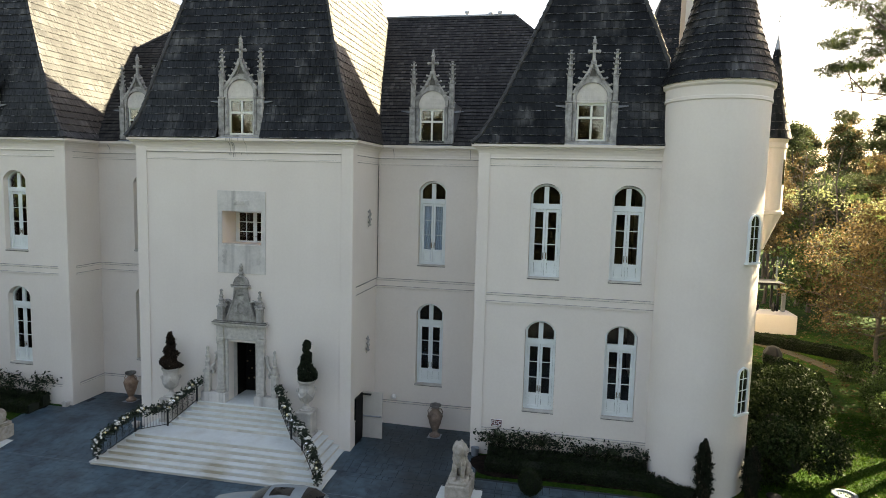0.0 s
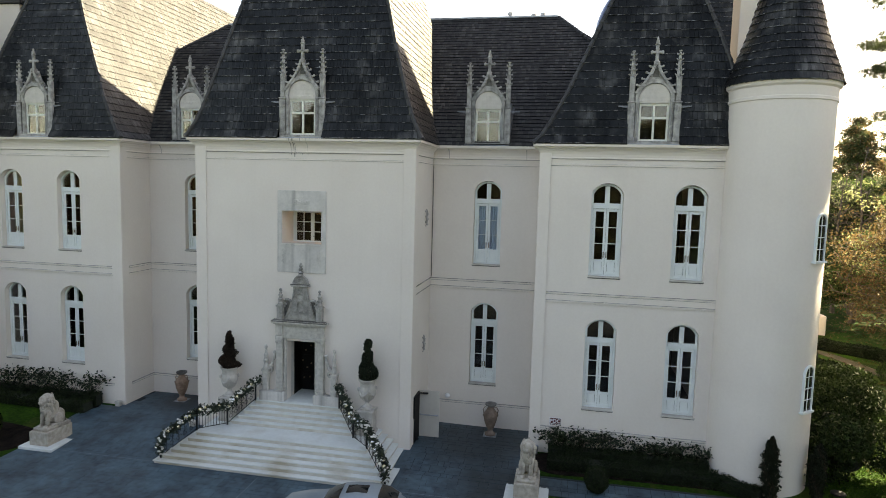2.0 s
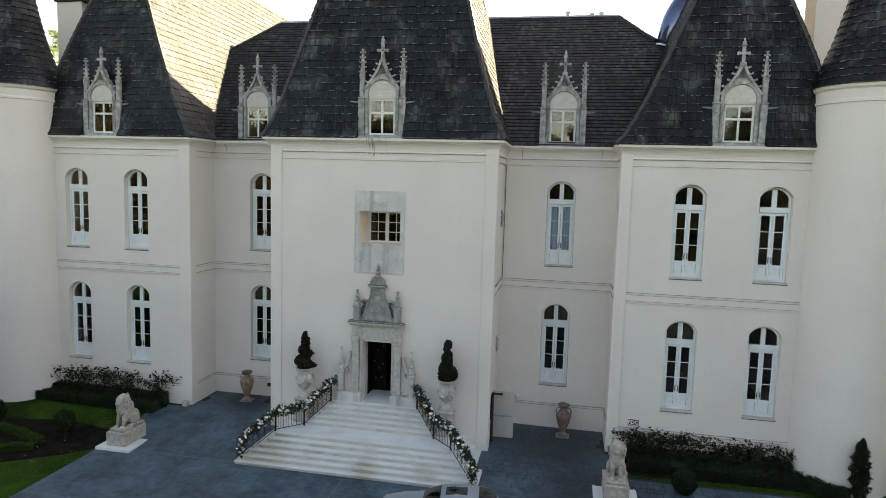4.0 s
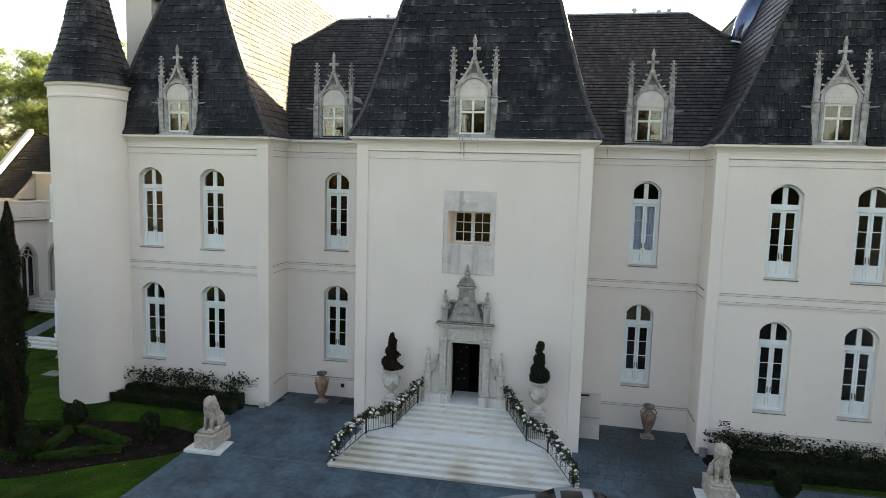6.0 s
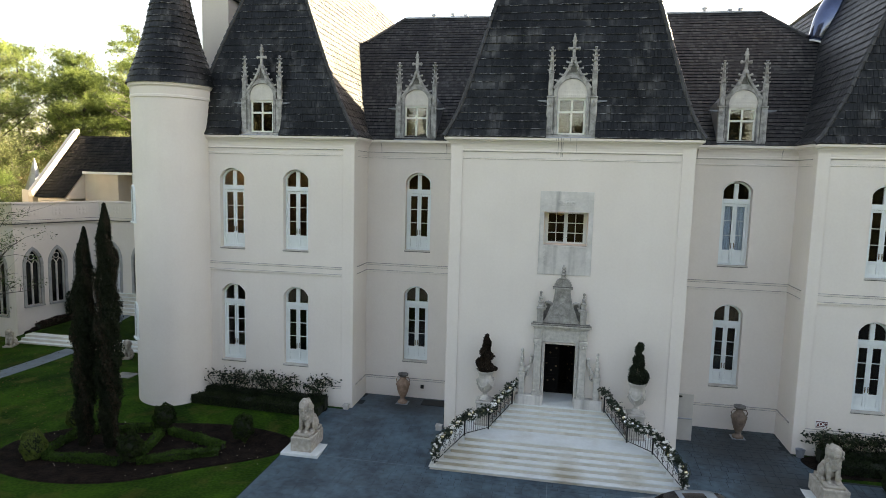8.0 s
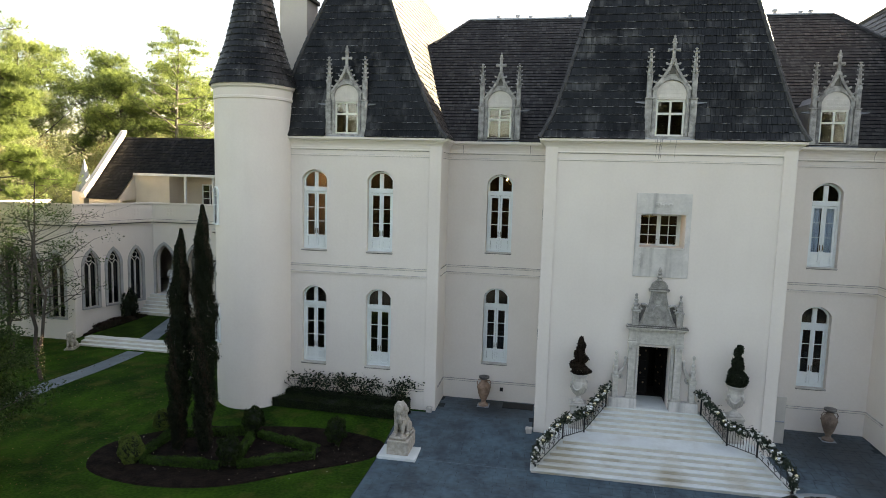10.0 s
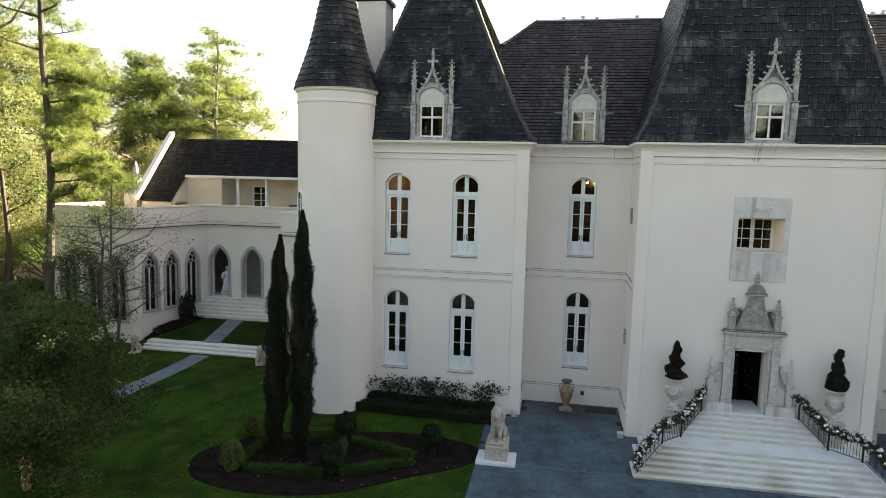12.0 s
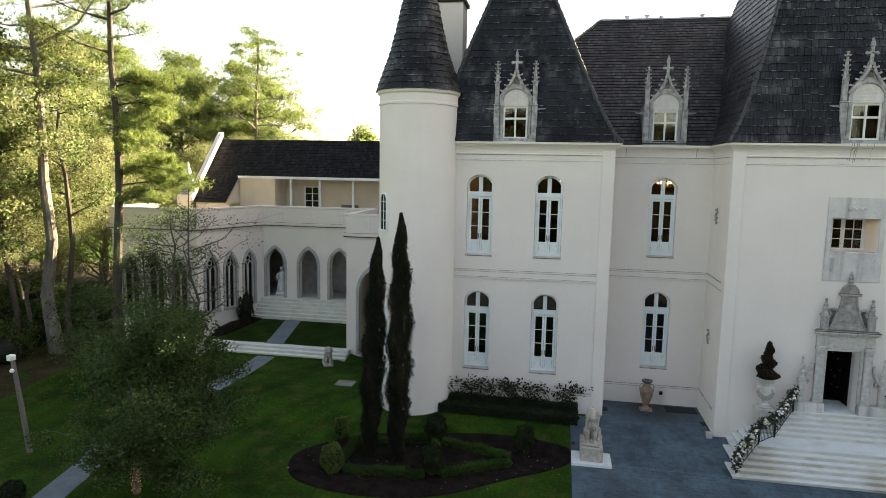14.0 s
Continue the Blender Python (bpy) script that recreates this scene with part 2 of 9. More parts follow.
# near-black fill behind leaves; the shade inside foliage is in its colour
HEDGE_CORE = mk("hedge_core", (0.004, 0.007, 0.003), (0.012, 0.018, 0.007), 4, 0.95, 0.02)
CYPRESS = mk("cypress_leaf", (0.007, 0.011, 0.006), (0.024, 0.029, 0.016), 0.8, 0.9, island=0.35, trans=0.1, spec=0.15)
CYPRESS_DRY = mk("dry_cypress_leaf", (0.022, 0.017, 0.012), (0.055, 0.042, 0.028), 0.8, 0.9, island=0.5, spec=0.15)
TOPIARY = mk("juniper_leaf", (0.007, 0.012, 0.006), (0.022, 0.031, 0.015), 2, 0.75, island=0.5, spec=0.2)
TOPIARY_RED = mk("bronzed_juniper_leaf", (0.014, 0.010, 0.007), (0.042, 0.027, 0.018), 2, 0.75, island=0.5, spec=0.15)
SHRUB = mk("shrub_leaf", (0.008, 0.014, 0.006), (0.028, 0.042, 0.016), 2, 0.5, island=0.5, trans=0.15, spec=0.25)
LAUREL = mk("laurel_leaf", (0.007, 0.014, 0.005), (0.028, 0.046, 0.014), 0.8, 0.75, island=0.5, trans=0.08, spec=0.08)
PINE = mk("pine_needles", (0.100, 0.146, 0.042), (0.252, 0.308, 0.104), 0.30, 0.7, island=0.45, trans=0.55, spec=0.2)
PINE_DARK = mk("dark_pine_needles", (0.054, 0.086, 0.026), (0.155, 0.200, 0.066), 0.30, 0.7, island=0.45, trans=0.46, spec=0.2)
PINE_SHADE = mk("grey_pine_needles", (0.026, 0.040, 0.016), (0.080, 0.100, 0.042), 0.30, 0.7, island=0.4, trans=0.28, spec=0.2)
YELLOW_LEAF = mk("yellow_green_leaf", (0.125, 0.150, 0.062), (0.29, 0.315, 0.15), 0.4, 0.65, island=0.5, trans=0.54, spec=0.25)
AUTUMN = mk("autumn_leaf", (0.060, 0.041, 0.019), (0.17, 0.120, 0.052), 0.4, 0.7, island=0.5, trans=0.36, spec=0.2)
OAK = mk("oak_leaf", (0.022, 0.044, 0.013), (0.080, 0.128, 0.037), 0.5, 0.6, island=0.5, trans=0.38, spec=0.2)
WINTER_OAK = mk("winter_oak_leaf", (0.020, 0.021, 0.010), (0.060, 0.058, 0.028), 0.5, 0.7, island=0.5, trans=0.2, spec=0.2)
BARK = mk("pine_bark", (0.030, 0.025, 0.021), (0.105, 0.085, 0.070), 2.5, 0.95, 0.05, stretch=(1, 1, 0.3))
PALE_BARK = mk("pale_bark", (0.062, 0.055, 0.047), (0.215, 0.19, 0.165), 2.2, 0.95, 0.08, fine=16, stretch=(1, 1, 0.35))
TWIG = mk("grey_twig", (0.05, 0.045, 0.04), (0.12, 0.10, 0.085), 6, 0.9)
TERRACOTTA = mk("mottled_terracotta", (0.17, 0.098, 0.066), (0.40, 0.262, 0.19), 5, 0.8, 0.012, stain=(0.34, 0.29, 0.25), blot=0.5)
GREY_JAR = mk("mossy_grey_terracotta", (0.085, 0.058, 0.044), (0.26, 0.185, 0.145), 4, 0.85, 0.012, fine=22, stain=(0.36, 0.29, 0.24), blot=0.75)
GARLAND = mk("garland_leaf", (0.008, 0.018, 0.010), (0.03, 0.045, 0.022), 4, 0.6, island=0.4)
BLOSSOM = mk("white_blossom", (0.62, 0.60, 0.55), (0.82, 0.80, 0.76), 6, 0.6, island=0.15)
BAUBLE = mk("gold_bauble", (0.62, 0.54, 0.34), (0.78, 0.70, 0.48), 5, 0.22, metal=0.75)
SILVERB = mk("silver_bauble", (0.6, 0.6, 0.58), (0.8, 0.8, 0.78), 5, 0.22, metal=0.75)
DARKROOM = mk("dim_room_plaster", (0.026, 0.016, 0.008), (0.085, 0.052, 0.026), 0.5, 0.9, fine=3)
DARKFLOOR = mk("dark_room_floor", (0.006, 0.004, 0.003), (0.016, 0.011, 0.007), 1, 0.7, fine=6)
CURTAIN = mk("pale_curtain", (0.52, 0.66, 0.80), (0.64, 0.76, 0.88), 6, 0.9, 0.01, stretch=(1, 1, 0.05))
DOORLEAF = mk("beige_door_paint", (0.50, 0.46, 0.42), (0.58, 0.54, 0.49), 2, 0.6, 0.003, streak=0.2, stain=(0.3, 0.27, 0.24))
CREAM = mk("cream_plaster", (0.62, 0.52, 0.41), (0.70, 0.60, 0.48), 1, 0.85, 0.005)
CARPAINT = mk("silver_car_paint", (0.20, 0.26, 0.30), (0.27, 0.33, 0.37), 1, 0.3, metal=0.25, coat=0.6)
HOODM = mk("dark_blue_metal", (0.045, 0.065, 0.125), (0.085, 0.115, 0.20), 2, 0.16, metal=0.75, coat=0.5)
BLACKGLOSS = mk("black_gloss", (0.004, 0.004, 0.005), (0.008, 0.008, 0.009), 1, 0.08)
RUBBER = mk("rubber", (0.01, 0.01, 0.01), (0.02, 0.02, 0.02), 3, 0.8)
SIGNRED = mk("dark_red_sign", (0.10, 0.02, 0.02), (0.14, 0.03, 0.03), 3, 0.6)
SIGNWHITE = mk("sign_white", (0.75, 0.75, 0.74), (0.8, 0.8, 0.8), 3, 0.6)
WHITE_STATUE = mk("white_marble", (0.66, 0.66, 0.66), (0.80, 0.80, 0.80), 3, 0.6, 0.005)
WOODPOST = mk("weathered_post", (0.10, 0.09, 0.08), (0.2, 0.18, 0.16), 4, 0.9, 0.01, stretch=(1, 1, 0.1))


def glass_material(name, tint, rough, ior):
    m = bpy.data.materials.new(name)
    m.use_nodes = True
    b = m.node_tree.nodes["Principled BSDF"]
    b.inputs["Base Color"].default_value = (*tint, 1)
    b.inputs["Transmission Weight"].default_value = 1.0
    b.inputs["Roughness"].default_value = rough
    b.inputs["IOR"].default_value = ior
    return m


GLASS = glass_material("window_glass", (0.80, 0.83, 0.84), 0.0, 1.42)
DORMER_GLASS = glass_material("dormer_glass", (0.70, 0.73, 0.74), 0.0, 1.6)
glow = bpy.data.materials.new("warm_bulb")
glow.use_nodes = True
glow.node_tree.nodes["Principled BSDF"].inputs["Emission Color"].default_value = (1.0, 0.62, 0.28, 1)
glow.node_tree.nodes["Principled BSDF"].inputs["Emission Strength"].default_value = 14
fairy = bpy.data.materials.new("fairy_bulb")
fairy.use_nodes = True
fairy.node_tree.nodes["Principled BSDF"].inputs["Emission Color"].default_value = (1.0, 0.72, 0.38, 1)
fairy.node_tree.nodes["Principled BSDF"].inputs["Emission Strength"].default_value = 0.5


# ---- building helpers ----
def mesh_of(bm, material, smooth=False):
    me = bpy.data.meshes.new("mesh")
    bm.normal_update()
    bm.to_mesh(me)
    bm.free()
    for m in (material if isinstance(material, (list, tuple)) else [material]):
        me.materials.append(m)
    if smooth:
        me.polygons.foreach_set("use_smooth", [True] * len(me.polygons))
    return me


def part(name, bm, material, parent, label="", smooth=False):
    ob = new(name, mesh_of(bm, material, smooth))
    ob.parent = parent
    if label:
        ob["label"] = label
    return ob


def put(name, me, parent, loc=(0, 0, 0), rz=0.0, label="", scale=1.0):
    """An object on a mesh that may be shared."""
    ob = new(name, me)
    ob.parent = parent
    ob.location, ob.rotation_euler = loc, (0, 0, rz)
    ob.scale = (scale,) * 3 if isinstance(scale, (int, float)) else scale
    if label:
        ob["label"] = label
    return ob


def thing(name, label, category, loc=(0, 0, 0), rz=0.0, group="", kind=""):
    e = new(name)
    e.location, e.rotation_euler = loc, (0, 0, rz)
    return tagged(e, label, category, group, kind)


def solid(name, bm, material, label, category, loc=(0, 0, 0), rz=0.0, group="", kind="", smooth=False):
    ob = new(name, mesh_of(bm, material, smooth))
    ob.location, ob.rotation_euler = loc, (0, 0, rz)
    return tagged(ob, label, category, group, kind)


def box(bm, x0, x1, y0, y1, z0, z1, mi=0):
    v = [bm.verts.new(p) for p in ((x0, y0, z0), (x1, y0, z0), (x1, y1, z0), (x0, y1, z0), (x0, y0, z1), (x1, y0, z1), (x1, y1, z1), (x0, y1, z1))]
    for f in ((3, 2, 1, 0), (4, 5, 6, 7), (0, 1, 5, 4), (1, 2, 6, 5), (2, 3, 7, 6), (3, 0, 4, 7)):
        bm.faces.new([v[i] for i in f]).material_index = mi
    return v


def chamfer_box(bm, x0, x1, y0, y1, z0, z1, c=0.02):
    t = bmesh.new()
    box(t, x0, x1, y0, y1, z0, z1)
    bmesh.ops.bevel(t, geom=t.edges[:], offset=c, segments=1, affect="EDGES")
    merge(bm, t)


def merge(bm, other, m=None):
    me = bpy.data.meshes.new("tmp")
    other.to_mesh(me)
    other.free()
    if m is not None:
        me.transform(m)
    bm.from_mesh(me)
    bpy.data.meshes.remove(me)


def prism(bm, pts, y0, y1):
    """A polygon in x and z, given anticlockwise as seen from the front, made solid from y0 to y1."""
    a = [bm.verts.new((x, y0, z)) for x, z in pts]
    b = [bm.verts.new((x, y1, z)) for x, z in pts]
    bm.faces.new(a)
    bm.faces.new(b[::-1])
    n = len(pts)
    for i in range(n):
        j = (i + 1) % n
        bm.faces.new((a[j], a[i], b[i], b[j]))


def lathe(bm, profile, segs=24, at=(0, 0, 0), cap=True, lobes=0, lobe=0.0):
    rings = []
    for r, z in profile:
        ring = []
        for i in range(segs):
            a = 2 * math.pi * i / segs
            q = r * (1 + lobe * math.cos(lobes * a)) if lobes else r
            ring.append(bm.verts.new((at[0] + q * math.cos(a), at[1] + q * math.sin(a), at[2] + z)))
        rings.append(ring)
    for p, q in zip(rings, rings[1:]):
        for i in range(segs):
            j = (i + 1) % segs
            bm.faces.new((p[i], p[j], q[j], q[i]))
    if cap:
        bm.faces.new(rings[0][::-1])
        bm.faces.new(rings[-1])


def tube(bm, pts, radii, segs=8):
    """A round bar through the points; radii one number or one a point."""
    pts = [Vector(p) for p in pts]
    rs = radii if isinstance(radii, (list, tuple)) else [radii] * len(pts)
    rings = []
    for i, p in enumerate(pts):
        d = (pts[min(i + 1, len(pts) - 1)] - pts[max(i - 1, 0)])
        d = d.normalized() if d.length > 1e-9 else Vector((0, 0, 1))
        u = d.cross(Vector((0, 0, 1)) if abs(d.z) < 0.95 else Vector((1, 0, 0))).normalized()
        w = d.cross(u)
        rings.append([bm.verts.new(p + (u * math.cos(2 * math.pi * k / segs) + w * math.sin(2 * math.pi * k / segs)) * rs[i]) for k in range(segs)])
    for a, b in zip(rings, rings[1:]):
        for k in range(segs):
            j = (k + 1) % segs
            bm.faces.new((a[k], a[j], b[j], b[k]))
    bm.faces.new(rings[0][::-1])
    bm.faces.new(rings[-1])


def blob(bm, c, r, seg=10, rings=7, tilt=None):
    """An ellipsoid."""
    m = Matrix.Translation(c) @ (tilt or Matrix.Identity(4)) @ Matrix.Diagonal((*(r if isinstance(r, (tuple, list)) else (r, r, r)), 1))
    bmesh.ops.create_uvsphere(bm, u_segments=seg, v_segments=rings, radius=1, matrix=m)


def sweep(bm, path, profile):
    """A moulding: profile of (outward, z), outward to the right of the path in plan, with mitred corners."""
    n = len(path)
    P = [Vector(p) for p in path]
    rows = []
    for i in range(n):
        d0 = (P[i] - P[i - 1]).normalized() if i > 0 else None
        d1 = (P[i + 1] - P[i]).normalized() if i < n - 1 else None
        d0, d1 = d0 or d1, d1 or d0
        n0, n1 = Vector((d0.y, -d0.x)), Vector((d1.y, -d1.x))
        m = n0 + n1
        m = m / max(m.dot(n0), 1e-6)
        rows.append([bm.verts.new((P[i].x + m.x * o, P[i].y + m.y * o, z)) for o, z in profile])
    k = len(profile)
    for a, b in zip(rows, rows[1:]):
        for i in range(k):
            j = (i + 1) % k
            bm.faces.new((a[i], b[i], b[j], a[j]))
    bm.faces.new(rows[0])
    bm.faces.new(rows[-1][::-1])
    bmesh.ops.recalc_face_normals(bm, faces=bm.faces[:])
    bm.normal_update()
    for fc_ in bm.faces:               # ledges get grime, undersides the same dark in place of shade
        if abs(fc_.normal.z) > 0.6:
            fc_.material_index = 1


def arch_pts(w, zs, rise, n=10):
    """The curve of a segmental arch from right to left."""
    h = w / 2
    R = (h * h + rise * rise) / (2 * rise)
    a = math.asin(min(1.0, h / R))
    if rise > h:
        a = math.pi - a
    return [(R * math.sin(a - 2 * a * i / n), zs + rise - R + R * math.cos(a - 2 * a * i / n)) for i in range(n + 1)]


def pointed_pts(w, zs, rise, n=6):
    """The curve of a pointed arch from right to left."""
    h = w / 2
    R = (h * h + rise * rise) / (2 * h)
    top = math.atan2(rise, R - h)
    right = [(h - R + R * math.cos(top * i / n), zs + R * math.sin(top * i / n)) for i in range(n + 1)]
    return right + [(-x, z) for x, z in right[-2::-1]]


def wall_slab(x0, x1, z0, z1, t, openings):
    """A wall in the x-z plane, front at y = 0, t thick, with holes: dicts of xc, w, sill, and curve (points from right to left, z absolute)."""
    bm = bmesh.new()
    ops = sorted(openings, key=lambda o: (o["xc"], o["sill"]))
    cols = {}
    for o in ops:
        cols.setdefault((o["xc"], o["w"]), []).append(o)
    def quad(a, b, c, d):
        bm.faces.new([bm.verts.new((p[0], 0, p[1])) for p in (a, b, c, d)])
        bm.faces.new([bm.verts.new((p[0], t, p[1])) for p in (d, c, b, a)])
    def rim(p, q):
        bm.faces.new([bm.verts.new(v) for v in ((p[0], 0, p[1]), (q[0], 0, q[1]), (q[0], t, q[1]), (p[0], t, p[1]))])
    x = x0
    for (xc, w), group in sorted(cols.items()):
        l, r = xc - w / 2, xc + w / 2
        quad((x, z0), (l, z0), (l, z1), (x, z1))
        zb = z0
        curve = None
        for i, o in enumerate(group + [None]):
            zt = o["sill"] if o else z1
            if curve is None:
                quad((l, zb), (r, zb), (r, zt), (l, zt))
            else:
                for (ax, az), (bx, bz) in zip(curve, curve[1:]):
                    quad((bx + xc, bz), (ax + xc, az), (ax + xc, zt), (bx + xc, zt))
            if o:
                curve = o["curve"]
                zs = curve[0][1]
                rim((l, zt), (r, zt))
                rim((r, zt), (r, zs))
                rim((l, curve[-1][1]), (l, zt))
                for (ax, az), (bx, bz) in zip(curve, curve[1:]):
                    rim((ax + xc, az), (bx + xc, bz))
        x = r
    quad((x, z0), (x1, z0), (x1, z1), (x, z1))
    for p, q in (((x1, z0), (x0, z0)), ((x0, z1), (x1, z1))):
        rim(q, p)
    rim((x0, z0), (x0, z1))
    rim((x1, z1), (x1, z0))
    bmesh.ops.remove_doubles(bm, verts=bm.verts[:], dist=1e-4)
    bmesh.ops.recalc_face_normals(bm, faces=bm.faces[:])
    return bm


def leaves(name, centres, size, material, parent=None, seed=0, flat=0.5, loc=(0, 0, 0), sizes=None, long=1.6):
    """Many small leaf quads, one mesh. centres: array of n x 3."""
    rng = np.random.default_rng(seed)
    c = np.asarray(centres, float)
    n = len(c)
    d = rng.normal(size=(n, 3))
    d[:, 2] *= flat
    d /= np.linalg.norm(d, axis=1)[:, None]
    e = np.cross(d, rng.normal(size=(n, 3)))
    e /= np.linalg.norm(e, axis=1)[:, None]
    s = size * rng.uniform(0.6, 1.35, n)[:, None] if sizes is None else sizes[:, None]
    a, b = d * s * long * 0.5, e * s * 0.5
    v = np.stack([c - a, c + b * 0.8 - a * 0.1, c + a, c - b * 0.8 - a * 0.1], 1).reshape(-1, 3)
    me = bpy.data.meshes.new(name)
    me.vertices.add(4 * n)
    me.vertices.foreach_set("co", v.ravel())
    me.loops.add(4 * n)
    me.loops.foreach_set("vertex_index", np.arange(4 * n))
    me.polygons.add(n)
    me.polygons.foreach_set("loop_start", np.arange(0, 4 * n, 4))
    me.polygons.foreach_set("loop_total", np.full(n, 4))
    me.update(calc_edges=True)
    me.materials.append(material)
    ob = new(name, me)
    ob.parent = parent
    ob.location = loc
    return ob


# ---- ground ----
def level(x, y):
    """The ground rises a little towards the house."""
    t = min(1.0, max(0.0, (y + 4.5) / 5.5))
    k = min(1.0, max(0.0, (x + 4) / 12))
    z = t * t * (3 - 2 * t) * (0.5 - 0.18 * k)
    if -37.9 < x < -27.2 and y > 7.6:      # raised courtyard
        z += min(1.0, (y - 7.6) / 0.8) * 0.5 + min(1.0, max(0.0, (y - 8.4) / 4.4)) * 0.6
    return z


def spread(lo, hi, n, reach):
    """Grid lines, fine near the house and out to the horizon."""
    mid = [lo + (hi - lo) * i / n for i in range(n + 1)]
    out = [30, 80, 200, 500, reach]
    return [lo - d for d in out[::-1]] + mid + [hi + d for d in out]


def sheet(xs, ys, dz=0.0, keep=lambda x, y: True):
    bm = bmesh.new()
    vs = {}
    def vert(i, j):
        if (i, j) not in vs:
            vs[i, j] = bm.verts.new((xs[i], ys[j], level(xs[i], ys[j]) + dz))
        return vs[i, j]
    for i in range(len(xs) - 1):
        for j in range(len(ys) - 1):
            if keep((xs[i] + xs[i + 1]) / 2, (ys[j] + ys[j + 1]) / 2):
                bm.faces.new((vert(i, j), vert(i + 1, j), vert(i + 1, j + 1), vert(i, j + 1)))
    return bm


solid("ground", sheet(spread(-60, 60, 96, 1600), spread(-40, 40, 80, 1600)), LAWN, "dark green mown lawn reaching to the woods", "lawn", kind="structure")

EAVE = 14.83          # top of the cornice
CX, CY = 5.45, 0.0    # middle block: half width, front
WXL, WXR, WY = 10.80, 11.00, 1.42  # wings: inner corners, front
RY = 3.82             # recessed bays
TX, TY, TR = 20.95, 1.40, 2.05  # round towers

chateau = thing("chateau", "large white stucco chateau with steep dark shingle roofs", "house")


# ---- walls ----
def win_open(xc, sill, w=1.40, rise=0.47, top=4.27):
    return dict(xc=xc, w=w, sill=sill, curve=arch_pts(w, sill + top - rise, rise))


UP, LOW = 8.83, 2.60
WALL_T = 0.45


def wall(bm, x, y, rz=0.0, label=""):
    ob = part("wall", bm, STUCCO, chateau, label)
    ob.location, ob.rotation_euler = (x, y, 0), (0, 0, rz)
    return ob


# middle block: portal and loggia window
DOOR_W, DOOR_Z0, DOOR_Z1 = 1.44, 2.2, 5.15
wall(wall_slab(-CX, CX, -0.3, 7.2, WALL_T, [dict(xc=0, w=DOOR_W, sill=DOOR_Z0, curve=[(DOOR_W / 2, DOOR_Z1), (-DOOR_W / 2, DOOR_Z1)])]), 0, CY)
wall(wall_slab(-CX, CX, 7.2, 14.5, WALL_T, [dict(xc=0.0, w=2.0, sill=9.85, curve=[(1.0, 11.42), (-1.0, 11.42)])]), 0, CY)
for s in (-1, 1):
    # returns of the middle block and of the wings, butted behind the fronts
    bm = bmesh.new()
    box(bm, min(s * CX, s * (CX - WALL_T)), max(s * CX, s * (CX - WALL_T)), CY + WALL_T, RY + WALL_T, -0.3, 14.5)
    wall(bm, 0, 0)
    bm = bmesh.new()
    WX = WXR if s > 0 else WXL
    box(bm, min(s * WX, s * (WX + WALL_T)), max(s * WX, s * (WX + WALL_T)), WY + WALL_T, RY + WALL_T, -0.3, 14.5)
    wall(bm, 0, 0)
    rc = 8.33 if s > 0 else -7.93
    a, b = sorted((s * CX, s * WX))
    wall(wall_slab(a, b, -0.3, 14.5, WALL_T, [win_open(rc, LOW), win_open(rc, UP)]), 0, RY)
    a, b = sorted((s * WX, s * 19.2))
    xs = (14.05, 17.62) if s > 0 else (-13.97, -17.58)
    wall(wall_slab(a, b, -0.3, 14.5, WALL_T, [win_open(x, z) for x in xs for z in (LOW, UP)]), 0, WY)
# rooms behind the glass, dimness put in their colour: floors, back wall, cross walls
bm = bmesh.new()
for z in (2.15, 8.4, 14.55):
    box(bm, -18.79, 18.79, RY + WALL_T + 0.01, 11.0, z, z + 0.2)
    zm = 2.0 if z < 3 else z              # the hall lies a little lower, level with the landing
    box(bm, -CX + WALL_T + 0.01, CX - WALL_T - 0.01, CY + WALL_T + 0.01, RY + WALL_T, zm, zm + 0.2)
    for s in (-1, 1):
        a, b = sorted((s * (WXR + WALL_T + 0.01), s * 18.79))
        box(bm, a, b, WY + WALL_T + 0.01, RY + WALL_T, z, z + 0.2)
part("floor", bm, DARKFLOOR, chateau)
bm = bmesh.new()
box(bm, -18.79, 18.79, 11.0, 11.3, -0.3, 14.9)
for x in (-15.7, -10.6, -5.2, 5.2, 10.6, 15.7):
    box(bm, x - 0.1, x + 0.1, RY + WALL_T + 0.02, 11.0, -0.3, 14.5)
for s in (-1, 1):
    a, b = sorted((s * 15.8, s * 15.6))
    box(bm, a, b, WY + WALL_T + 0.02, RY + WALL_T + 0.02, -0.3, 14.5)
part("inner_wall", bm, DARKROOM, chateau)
# closing walls behind; those past y 24 are unseen, under the added roof length
bm = bmesh.new()
box(bm, -19.2, -18.8, 1.88, 40.4, -0.3, 14.5)
box(bm, -18.8, -11.2, 40.0, 40.4, -0.3, 14.5)
box(bm, -11.2, -10.8, 24.4, 40.4, -0.3, 14.5)
box(bm, 18.8, 19.2, 1.88, 20.0, -0.3, 14.5)
box(bm, -19.2, 18.8, 24.0, 24.4, -0.3, 14.5)
wall(bm, 0, 0)
# side block behind the far tower
bm = bmesh.new()
box(bm, 19.2, 28.2, 20.0, 20.4, -0.3, 14.5)
box(bm, 27.8, 28.2, 20.4, 32.0, -0.3, 14.5)
box(bm, 19.2, 27.8, 31.6, 32.0, -0.3, 14.5)
wall(bm, 0, 0)

